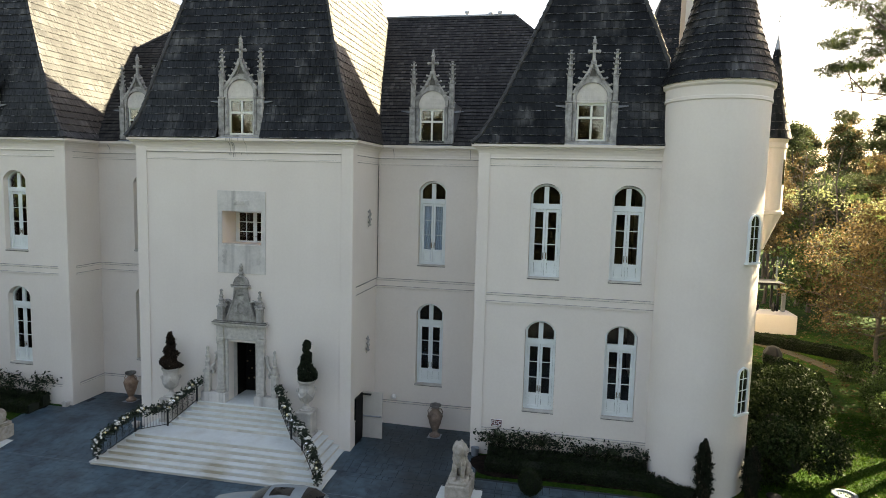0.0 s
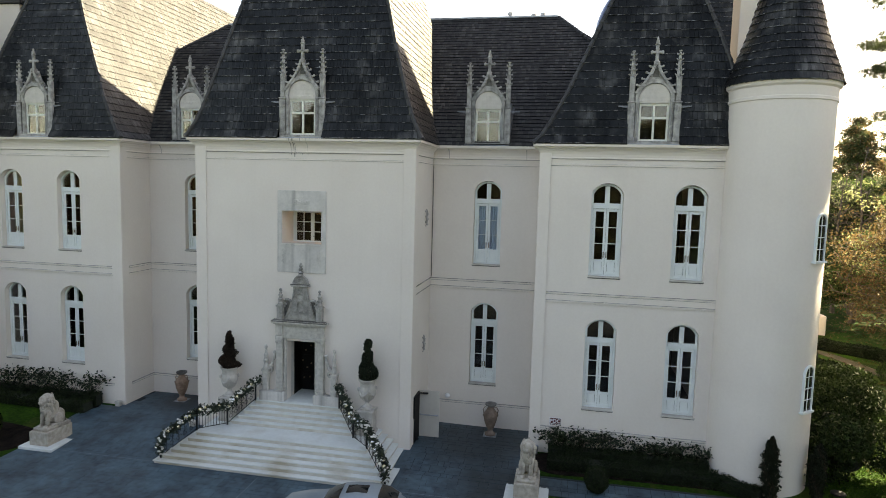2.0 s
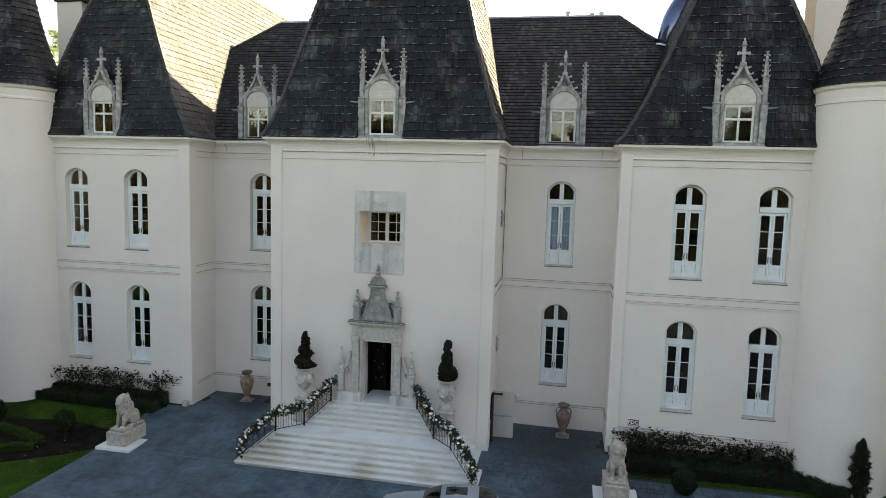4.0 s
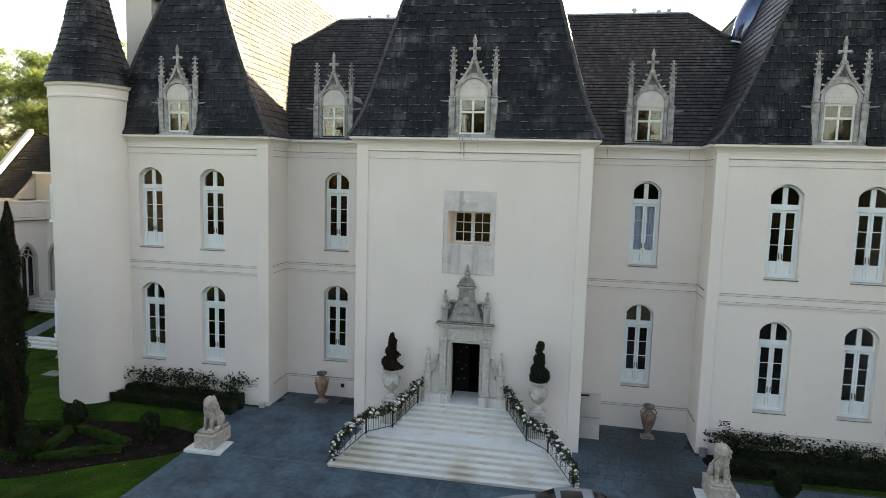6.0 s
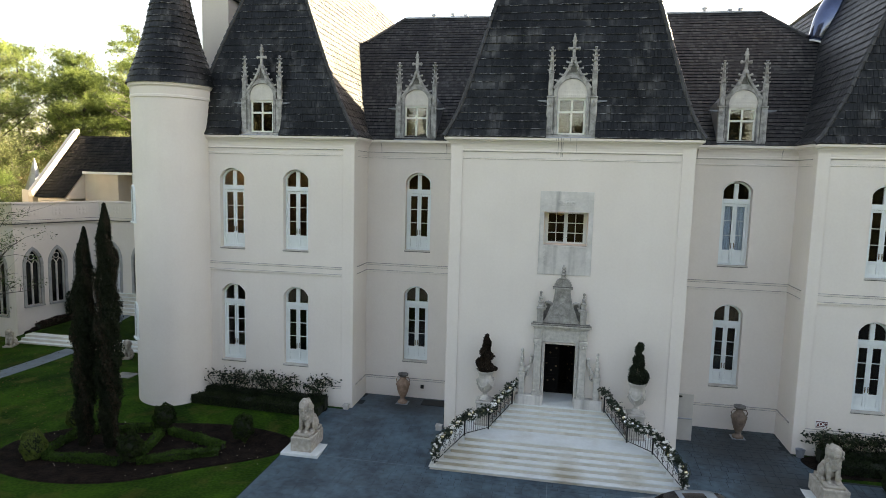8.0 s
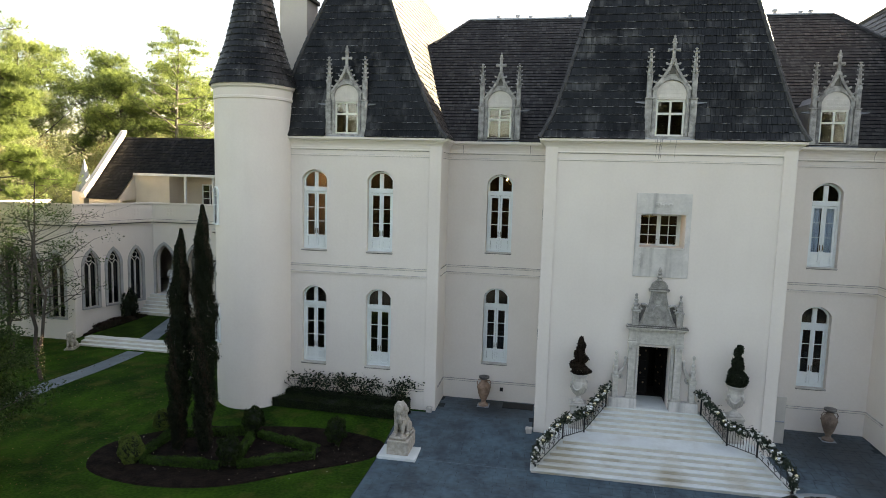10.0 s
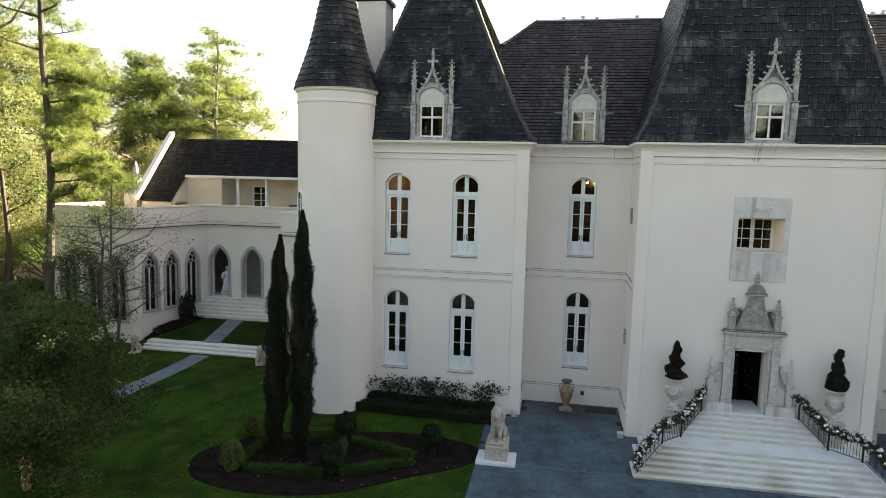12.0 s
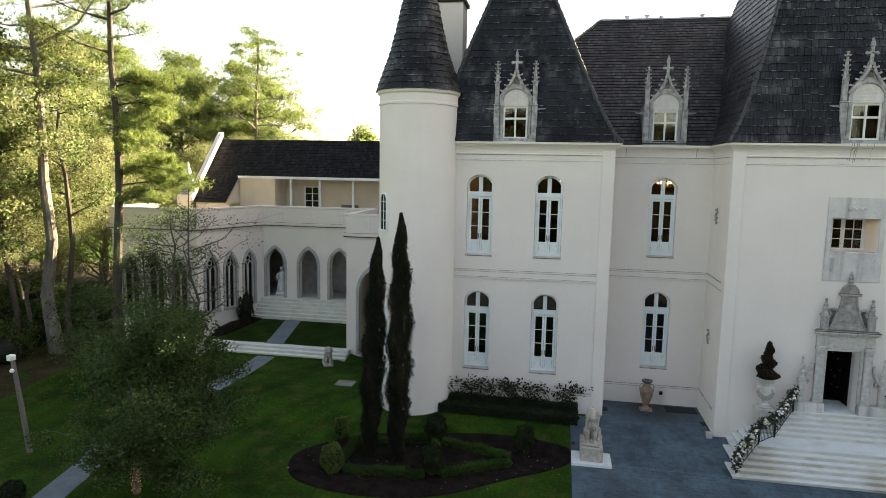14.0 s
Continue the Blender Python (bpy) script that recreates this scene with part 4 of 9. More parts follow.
e, f = bm.verts.new((15.5, 18.2, 19.85)), bm.verts.new((-15.5, 18.2, 19.85))
g1, g2 = bm.verts.new((RIDGE_X, 15.2, RIDGE_Z - 0.05)), bm.verts.new((-RIDGE_X, 15.2, RIDGE_Z - 0.05))
for q in ((v0[0], v0[1], b, a), (a, b, c, d), (d, c, g1, g2), (g2, g1, e, f), (f, e, v0[2], v0[3]), (b, e, g1, c), (a, d, g2, f), (v0[1], v0[2], e, b), (v0[3], v0[0], a, f), v0[::-1]):
    bm.faces.new(q)
bmesh.ops.recalc_face_normals(bm, faces=bm.faces[:])
roof_m = part("roof", bm, UNDER, chateau, "long shingled roof with a flat capped ridge")
sh = Shingles(4, 0.014, (BROWN_SLATE, BROWN_SLATE), -0.25)
n_rows = 42
A, B = Vector((0, 3.46, 14.84)), Vector((0, RIDGE_Y, RIDGE_Z))
slope = (B - A)
nrm = Vector((1, 0, 0)).cross(slope).normalized()
for i in range(n_rows):
    p, q = A + slope * (i / n_rows), A + slope * ((i + 1) / n_rows)
    cut = [(x - 1.09, x + 1.09) for x, y in DORMERS if p.z < EAVE + 2.15 and abs(x) < 10 and abs(x) > 5]
    hip = lambda z: RIDGE_X + max(0.0, RIDGE_Z - z) * 0.97
    for s in (-1, 1):
        xin = interp(C_SIDE, p.z) - 0.3
        xo, xo1 = min(hip(p.z), interp(W_IN, p.z) + 0.3), min(hip(q.z), interp(W_IN, q.z) + 0.3)
        if s > 0:
            sh.row(p + Vector((xin, 0, 0)), p + Vector((xo, 0, 0)), q + Vector((xin, 0, 0)), q + Vector((xo1, 0, 0)), nrm, 0.19, cut)
        else:
            sh.row(p - Vector((xo, 0, 0)), p - Vector((xin, 0, 0)), q - Vector((xo1, 0, 0)), q - Vector((xin, 0, 0)), nrm, 0.19, cut)
sh.finish("shingles", roof_m)
for s in (-1, 1):
    hip_caps("hip_ridge", [(s * (RIDGE_X + 2.0), 10.9, 21.45), (s * RIDGE_X, RIDGE_Y, RIDGE_Z)], roof_m)
bm = bmesh.new()
chamfer_box(bm, -RIDGE_X, RIDGE_X, RIDGE_Y - 0.08, RIDGE_Y + 2.1, RIDGE_Z - 0.02, RIDGE_Z + 0.10, 0.02)
part("ridge_cap", bm, LEAD, roof_m, "grey metal ridge capping")
for x, h in ((8.1, 0.5), (9.6, 0.35), (10.2, 0.42), (-9.4, 0.4), (-8.1, 0.45), (-7.2, 0.35), (-4.6, 0.4)):
    bm = bmesh.new()
    lathe(bm, [(0.09, 0), (0.09, h * 0.6), (0.17, h * 0.62), (0.17, h * 0.9), (0.05, h)], 10)
    part("vent_pipe", bm, LEAD, roof_m).location = (x, RIDGE_Y + 0.8, RIDGE_Z + 0.08)


# cone roofs of the round towers
def cone_roof(x, y, z0, profile, parent, seed, step, width, name="roof"):
    bm = bmesh.new()
    lathe(bm, [(r - 0.02, z) for z, r in profile], 40)
    roof = part(name, bm, UNDER, parent, "pointed round roof of dark shingles")
    roof.location = (x, y, z0)
    sh = Shingles(seed, 0.066)
    z = profile[0][0]
    zt = profile[-1][0]
    while z < zt - 0.05:
        z1 = min(z + step, zt)
        r0, r1 = interp(profile, z), interp(profile, z1)
        n = max(6, round(2 * math.pi * r0 / width))
        ph = sh.rng.random()
        for k in range(n):
            a0, a1 = 2 * math.pi * (k + ph) / n, 2 * math.pi * (k + ph + 0.965) / n
            P = lambda r, a, zz: Vector((r * math.cos(a), r * math.sin(a), zz))
            am = (a0 + a1) / 2
            nn = Vector(((z1 - z) * math.cos(am), (z1 - z) * math.sin(am), r0 - r1)).normalized()
            dz = sh.rng.uniform(-0.008, 0.012)
            sh.slab(P(r0, a0, z - dz), P(r0, a1, z - dz), P(r1, a1, z1 + 0.04), P(r1, a0, z1 + 0.04), nn)
        z = z1
    sh.finish("shingles", roof)
    return roof


CONE = [(0, 2.22), (0.35, 2.12), (1.0, 1.88), (2.0, 1.52), (3.2, 1.20), (4.5, 0.92), (6.5, 0.5), (8.6, 0.06)]
for s, sd in ((-1, 11), (1, 12)):
    cone_roof(s * TX, TY, 17.28, CONE, chateau, sd, 0.315, 0.125)

# corbelled corner turret of the side block
TUX, TUY = 28.30, 20.0
bm = bmesh.new()
lathe(bm, [(0.06, 9.0), (0.36, 9.8), (0.74, 10.8), (1.02, 11.45), (1.14, 11.5), (1.14, 11.7), (1.01, 11.75), (1.01, 15.9), (1.10, 15.96), (1.10, 16.1), (1.05, 16.3), (1.16, 16.6)], 32)
part("turret", bm, STUCCO, chateau, "slim corbelled corner turret").location = (TUX, TUY, 0)
bm = bmesh.new()
box(bm, -0.12, 0.12, -0.03, 0.03, 0.0, 1.7)
ob = part("window", bm, BLACKGLOSS, chateau, "narrow slit window of the turret")
ob.location, ob.rotation_euler = (TUX + 1.0 * math.sin(0.9), TUY - 1.0 * math.cos(0.9), 13.5), (0, 0, 0.9)
cone_roof(TUX, TUY, 16.55, [(0, 1.24), (0.7, 1.08), (2.0, 0.80), (4.0, 0.46), (5.2, 0.28), (6.0, 0.17)], chateau, 13, 0.55, 0.24)
bm = bmesh.new()
lathe(bm, [(0.20, 0), (0.11, 0.5), (0.02, 1.05), (0.014, 3.0)], 8)
for k, zz in enumerate((1.9, 2.2, 2.5)):
    blob(bm, (0, 0, zz), (0.09 - 0.02 * k, 0.09 - 0.02 * k, 0.05), 7, 5)
part("finial", bm, LEAD, chateau).location = (TUX, TUY, 22.5)
# roof of the side block
bm = bmesh.new()
pts = [(17.5, 19.6, 14.5), (28.5, 19.6, 14.5), (28.5, 32.4, 14.5), (17.5, 32.4, 14.5)]
tops = [(21.2, 23.6, 27.5), (23.4, 23.6, 27.5), (23.4, 28.4, 27.5), (21.2, 28.4, 27.5)]
lo = [bm.verts.new(p) for p in pts]
hi = [bm.verts.new(p) for p in tops]
for i in range(4):
    j = (i + 1) % 4
    bm.faces.new((lo[i], lo[j], hi[j], hi[i]))
bm.faces.new(hi)
bm.faces.new(lo[::-1])
roof_s = part("roof", bm, UNDER, chateau, "dark shingled roof of the side block")
sh = Shingles(14)
F0, F1 = [Vector(p) for p in pts[:2]], [Vector(p) for p in tops[:2]]
for i in range(36):
    a, b = i / 36, (i + 1) / 36
    L0, R0, L1, R1 = F0[0].lerp(F1[0], a), F0[1].lerp(F1[1], a), F0[0].lerp(F1[0], b), F0[1].lerp(F1[1], b)
    sh.row(L0, R0, L1, R1, (R0 - L0).cross(L1 - L0).normalized(), 0.34)
sh.finish("shingles", roof_s)

# chimneys
for s in (-1, 1):
    bm = bmesh.new()
    x0, x1, y0, y1, zt = (20.25, 21.9, 6.6, 8.2, 26.2) if s > 0 else (-20.72, -19.1, 3.98, 5.6, 22.55)
    box(bm, x0, x1, y0, y1, 12.0, zt)
    ch = part("chimney", bm, STUCCO, chateau, "plain white stucco chimney")
    bm = bmesh.new()
    chamfer_box(bm, x0 - 0.12, x1 + 0.12, y0 - 0.12, y1 + 0.12, zt + 0.01, zt + 0.25, 0.03)
    lathe(bm, [(0.75, zt + 0.24), (0.6, zt + 0.45), (0.5, zt + 0.85)], 4, ((x0 + x1) / 2, (y0 + y1) / 2, 0))
    part("chimney_cap", bm, IRON, ch, "dark metal chimney cap")

# round-topped metal dormer on the inner slope of one wing
def hood_ring(t, grow=0.0):
    p = Vector((13.80 + 1.38 * t, 10.9, 21.00 + 3.3 * t))
    r = 0.62 + 0.36 * math.sin(math.pi * t) + grow
    return [p + Vector((-0.85 * r * math.sin(math.pi * k / 14), r * math.cos(math.pi * k / 14), 0.36 * r * math.sin(math.pi * k / 14))) for k in range(15)]


bm = bmesh.new()
prev = None
for i in range(13):
    ring = [bm.verts.new(p) for p in hood_ring(i / 12)]
    if prev:
        for k in range(14):
            bm.faces.new((prev[k], prev[k + 1], ring[k + 1], ring[k]))
    prev = ring
bmesh.ops.recalc_face_normals(bm, faces=bm.faces[:])
bmesh.ops.solidify(bm, geom=bm.faces[:], thickness=0.05)
hood = part("round_dormer", bm, HOODM, chateau, "rounded glossy dark blue metal dormer hood", smooth=True)
# black cap in place of the shade inside the hood
bm = bmesh.new()
bm.faces.new([bm.verts.new(p + Vector((0.25, 0, 0.3))) for p in hood_ring(0.02, -0.06)])
part("opening", bm, BLACKGLOSS, hood, "black cap for the shaded opening of the hood")
bm = bmesh.new()
tube(bm, hood_ring(0.0, 0.03), 0.055, 6)
part("front_trim", bm, SIGNWHITE, hood, "bright metal edge")
bm = bmesh.new()
tube(bm, [hood_ring(i / 12, 0.05)[14] for i in range(13)], 0.075, 6)
part("side_trim", bm, SIGNWHITE, hood, "bright metal edge")


# ---- stone dormers ----
def pinnacle(bm, x, y, z0, z1, w):
    """A square shaft with a crocketed spire."""
    zc = z0 + (z1 - z0) * 0.72
    zm = z0 + (z1 - z0) * 0.43
    chamfer_box(bm, x - w * 0.58, x + w * 0.58, y - w * 0.58, y + w * 0.58, z0, zm, 0.03)
    chamfer_box(bm, x - w * 0.68, x + w * 0.68, y - w * 0.68, y + w * 0.68, zm, zm + 0.07, 0.02)
    chamfer_box(bm, x - w * 0.44, x + w * 0.44, y - w * 0.44, y + w * 0.44, zm + 0.07, zc, 0.03)
    for dx in (-1, 1):                   # gablets at the foot of the spire
        blob(bm, (x + dx * w * 0.32, y - w * 0.42, zc - 0.10), (w * 0.16, w * 0.12, 0.12), 6, 5)
    n = 5
    h = z1 - zc
    lathe(bm, [(w * 0.56, 0), (w * 0.44, h * 0.05), (w * 0.20, h * 0.9), (w * 0.14, h)], 4, (x, y, zc))
    for k in range(n):
        z = zc + h * (0.08 + 0.20 * k)
        r = w * (0.80 - 0.06 * k)
        for dx, dy in ((1, 0), (-1, 0), (0, 1), (0, -1)):
            blob(bm, (x + dx * r * 0.55, y + dy * r * 0.55, z), (w * 0.24, w * 0.24, w * 0.13), 6, 4)
            blob(bm, (x + dx * r * 0.80, y + dy * r * 0.80, z + 0.035), (w * 0.13, w * 0.13, w * 0.13), 6, 4)
    blob(bm, (x, y, z1 + 0.02), (w * 0.34, w * 0.34, w * 0.16), 6, 5)


sur = bmesh.new()                      # jambs, arch and ogee gable
for s in (-1, 1):
    a, b = sorted((s * 0.63, s * 0.80))
    chamfer_box(sur, a, b, -0.10, 0.30, 0.14, 1.85, 0.03)
    a, b = sorted((s * 0.66, s * 0.72))
    chamfer_box(sur, a, b, -0.15, -0.09, 0.14, 1.85, 0.02)
outer = arch_pts(1.60, 1.85, 0.98, 14)
inner = arch_pts(1.30, 1.85, 0.82, 14)
for i in range(14):
    prism(sur, [outer[i], outer[i + 1], inner[i + 1], inner[i]], -0.12, 0.30)
for s in (-1, 1):                      # ogee: concave sweep up to the finial
    og = [(0.80 * (1 - t) ** 1.55 + 0.05, 2.22 + 1.36 * t ** 0.95) for t in [i / 10 for i in range(11)]]
    for i in range(10):
        (x0, z0), (x1, z1) = og[i], og[i + 1]
        q = [(s * (x0 + 0.06), z0), (s * (x1 + 0.05), z1), (s * (x1 - 0.05), z1 - 0.04), (s * (x0 - 0.08), z0 - 0.02)]
        prism(sur, q if s < 0 else q[::-1], -0.16, 0.1)
    for i in (2, 4, 6, 8):             # curled crockets
        x0, z0 = og[i]
        tube(sur, [(s * x0, -0.05, z0), (s * (x0 + 0.09), -0.06, z0 + 0.05), (s * (x0 + 0.16), -0.06, z0 + 0.04)], [0.05, 0.045, 0.03], 6)
        blob(sur, (s * (x0 + 0.17), -0.06, z0 + 0.07), (0.055, 0.06, 0.055), 7, 5)
fill = [(0.80, 1.85), (0.76, 2.25), (0.50, 2.70), (0.24, 3.05), (0.08, 3.5), (-0.08, 3.5), (-0.24, 3.05), (-0.50, 2.70), (-0.76, 2.25), (-0.80, 1.85)]
prism(sur, fill, -0.02, 0.25)
chamfer_box(sur, -1.12, 1.12, -0.12, 0.25, 0.02, 0.14, 0.02)
SUR = mesh_of(sur, STONE)
car_ = bmesh.new()                     # dark pieces that stand for shade in the carving's hollows
prism(car_, [(-0.15, 2.93), (0.15, 2.93), (0.06, 3.26), (-0.06, 3.26)], -0.035, -0.018)
for s in (-1, 1):
    box(car_, *sorted((s * 0.800, s * 0.838)), -0.115, 0.0, 0.15, 2.3)
    q = [(0.62, 2.46), (0.78, 2.36), (0.72, 2.60), (0.56, 2.74)]
    prism(car_, q if s > 0 else [(-x, z) for x, z in q][::-1], -0.03, -0.018)
HOLLOWS = mesh_of(car_, HOLLOW)
fin = bmesh.new()                      # cross finial
chamfer_box(fin, -0.07, 0.07, -0.09, 0.05, 3.45, 4.5, 0.02)
blob(fin, (0, -0.02, 3.58), (0.14, 0.12, 0.06), 8, 5)
chamfer_box(fin, -0.21, 0.21, -0.09, 0.05, 3.92, 4.04, 0.03)
for s in (-1, 1):
    blob(fin, (s * 0.22, -0.02, 3.98), (0.07, 0.07, 0.09), 7, 5)
blob(fin, (0, -0.02, 4.32), (0.13, 0.11, 0.05), 8, 5)
blob(fin, (0, -0.02, 4.56), (0.05, 0.05, 0.09), 7, 5)
FIN = mesh_of(fin, STONE)
PIN = {}
for s in (-1, 1):
    bm = bmesh.new()
    pinnacle(bm, s * 0.97, 0.02, 0.14, 4.02, 0.26)
    chamfer_box(bm, s * 0.96 - 0.16, s * 0.96 + 0.16, -0.14, 0.18, 0.14, 0.34, 0.02)
    blob(bm, (s * 0.96, -0.12, 1.55), (0.10, 0.06, 0.16), 7, 6)
    PIN[s] = mesh_of(bm, STONE)
tym = bmesh.new()                      # patterned infill of the arch
prism(tym, [(-0.64, 1.80), (0.64, 1.80)] + arch_pts(1.28, 1.85, 0.80, 14), -0.04, 0.05)
for r in range(4):
    for k in range(7):
        x, z = (k - 3) * 0.18 + (0.09 if r % 2 else 0), 1.92 + r * 0.17
        if abs(x) < 0.56 - r * 0.10:
            blob(tym, (x, -0.045, z), (0.055, 0.02, 0.05), 6, 4)
TYM = mesh_of(tym, TYMPANUM)
wf = bmesh.new()
for a, b, c, d in ((-0.63, -0.54, 0.16, 1.80), (0.54, 0.63, 0.16, 1.80), (-0.54, 0.54, 0.16, 0.24), (-0.54, 0.54, 1.70, 1.80), (-0.045, 0.045, 0.24, 1.70), (-0.54, 0.54, 1.12, 1.22)):
    bar(wf, a, b, c, d, 0.03, 0.11)
WF = mesh_of(wf, CREAMFRAME)
PW = {}
for key, (a, b, c, d) in dict(tl=(-0.54, -0.045, 1.22, 1.70), tr=(0.045, 0.54, 1.22, 1.70), bl=(-0.54, -0.045, 0.24, 1.12), br=(0.045, 0.54, 0.24, 1.12)).items():
    bm = bmesh.new()
    box(bm, a, b, 0.065, 0.073, c, d)
    PW[key] = mesh_of(bm, DORMER_GLASS)
chk = bmesh.new()                      # roofed box behind the stone face
box(chk, -1.10, -0.80, 0.20, 4.2, 0.0, 2.1)
box(chk, 0.80, 1.10, 0.20, 4.2, 0.0, 2.1)
box(chk, -0.80, 0.80, 1.6, 1.7, 0.0, 2.1)
prism(chk, [(-0.98, 2.1), (0.98, 2.1), (0.6, 2.55), (0, 2.75), (-0.6, 2.55)], 0.26, 4.2)
CHK = mesh_of(chk, LEAD)
dark = bmesh.new()                     # lining of the attic behind the glass, its gloom put into the colour
box(dark, -0.79, 0.79, 1.5, 1.59, 0.02, 2.05)
box(dark, -0.79, 0.79, 0.3, 1.5, 0.02, 0.06)
box(dark, -0.79, -0.76, 0.31, 1.5, 0.06, 2.05)
box(dark, 0.76, 0.79, 0.31, 1.5, 0.06, 2.05)
box(dark, -0.76, 0.76, 0.31, 1.5, 2.02, 2.06)
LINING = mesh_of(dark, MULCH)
flash = bmesh.new()
chamfer_box(flash, -1.15, 1.15, -0.22, 0.2, -0.02, 0.03, 0.01)
FLASH = mesh_of(flash, LEAD)
SPOUT = {}
for s in (-1, 1):                      # horizontal lead spouts
    a, b = sorted((s * 1.06, s * 1.55))
    flash = bmesh.new()
    prism(flash, [(a, 1.58 if s > 0 else 1.66), (b, 1.66 if s > 0 else 1.58), (b, 1.70), (a, 1.70)], -0.03, 0.10)
    SPOUT[s] = mesh_of(flash, DULL_LEAD)
RAKE = {}
for s in (-1, 1):                      # raking lead strips from the spouts down to the eaves
    bm = bmesh.new()
    tube(bm, [(s * 1.14, 0.30, 1.60), (s * 1.30, -0.12, 0.06)], 0.022, 5)
    RAKE[s] = mesh_of(bm, DULL_LEAD)
for x, y in DORMERS:
    dm = put("dormer", SUR, chateau, (x, y, EAVE), label="carved gothic stone dormer with crocketed pinnacles")
    put("finial", FIN, dm)
    put("carved_hollow", HOLLOWS, dm, label="dark pieces painted as shaded hollows in the carving")
    put("pinnacle", PIN[-1], dm)
    put("pinnacle", PIN[1], dm)
    put("tympanum", TYM, dm, label="pale stone tympanum with a dotted pattern")
    put("window_frame", WF, dm)
    for k in PW:
        put("pane", PW[k], dm)
    put("cheek", CHK, dm)
    put("lining", LINING, dm)
    put("flashing", FLASH, dm)
    put("spout", SPOUT[-1], dm)
    put("spout", SPOUT[1], dm)
    if abs(x) < 1 or abs(x) > 10:
        put("lead_strip", RAKE[-1], dm)
        put("lead_strip", RAKE[1], dm)


# ---- portal, loggia and front stairs ----
def obelisk(bm, x, y, z0, z1, w):
    """A small stepped obelisk with rings."""
    h = z1 - z0
    chamfer_box(bm, x - w / 2, x + w / 2, y - w / 2, y + w / 2, z0, z0 + h * 0.42, 0.02)
    chamfer_box(bm, x - w * 0.62, x + w * 0.62, y - w * 0.62, y + w * 0.62, z0 + h * 0.42, z0 + h * 0.48, 0.015)
    lathe(bm, [(w * 0.48, z0 + h * 0.48), (w * 0.50, z0 + h * 0.53), (w * 0.38, z0 + h * 0.56), (w * 0.36, z0 + h * 0.62), (w * 0.46, z0 + h * 0.64), (w * 0.44, z0 + h * 0.67),
               (w * 0.31, z0 + h * 0.69), (w * 0.29, z0 + h * 0.75), (w * 0.37, z0 + h * 0.77), (w * 0.35, z0 + h * 0.80), (w * 0.23, z0 + h * 0.82), (w * 0.20, z0 + h * 0.88),
               (w * 0.12, z0 + h * 0.90), (w * 0.25, z0 + h * 0.93), (w * 0.25, z0 + h * 0.97), (w * 0.06, z1)], 12, (x, y, 0))


def scroll(bm, x, z, r, s, y0, y1, turns=1.3, thick=0.07):
    """A flat volute."""
    pts = []
    n = 26
    for i in range(n + 1):
        a = turns * 2 * math.pi * i / n
        q = r * (1 - 0.72 * i / n)
        pts.append((x + s * q * math.cos(a), z + q * math.sin(a)))
    for (ax, az), (bx, bz) in zip(pts, pts[1:]):
        d = Vector((bx - ax, bz - az)).normalized() * thick / 2
        q = [(ax - d.y, az + d.x), (ax + d.y, az - d.x), (bx + d.y, bz - d.x), (bx - d.y, bz + d.x)]
        prism(bm, q, y0, y1)


portal, gable = bmesh.new(), bmesh.new()
BELL = [(0.93, 6.22), (0.80, 6.36), (0.69, 6.60), (0.58, 6.86), (0.48, 7.12), (0.40, 7.38), (0.355, 7.62), (0.34, 7.86)]
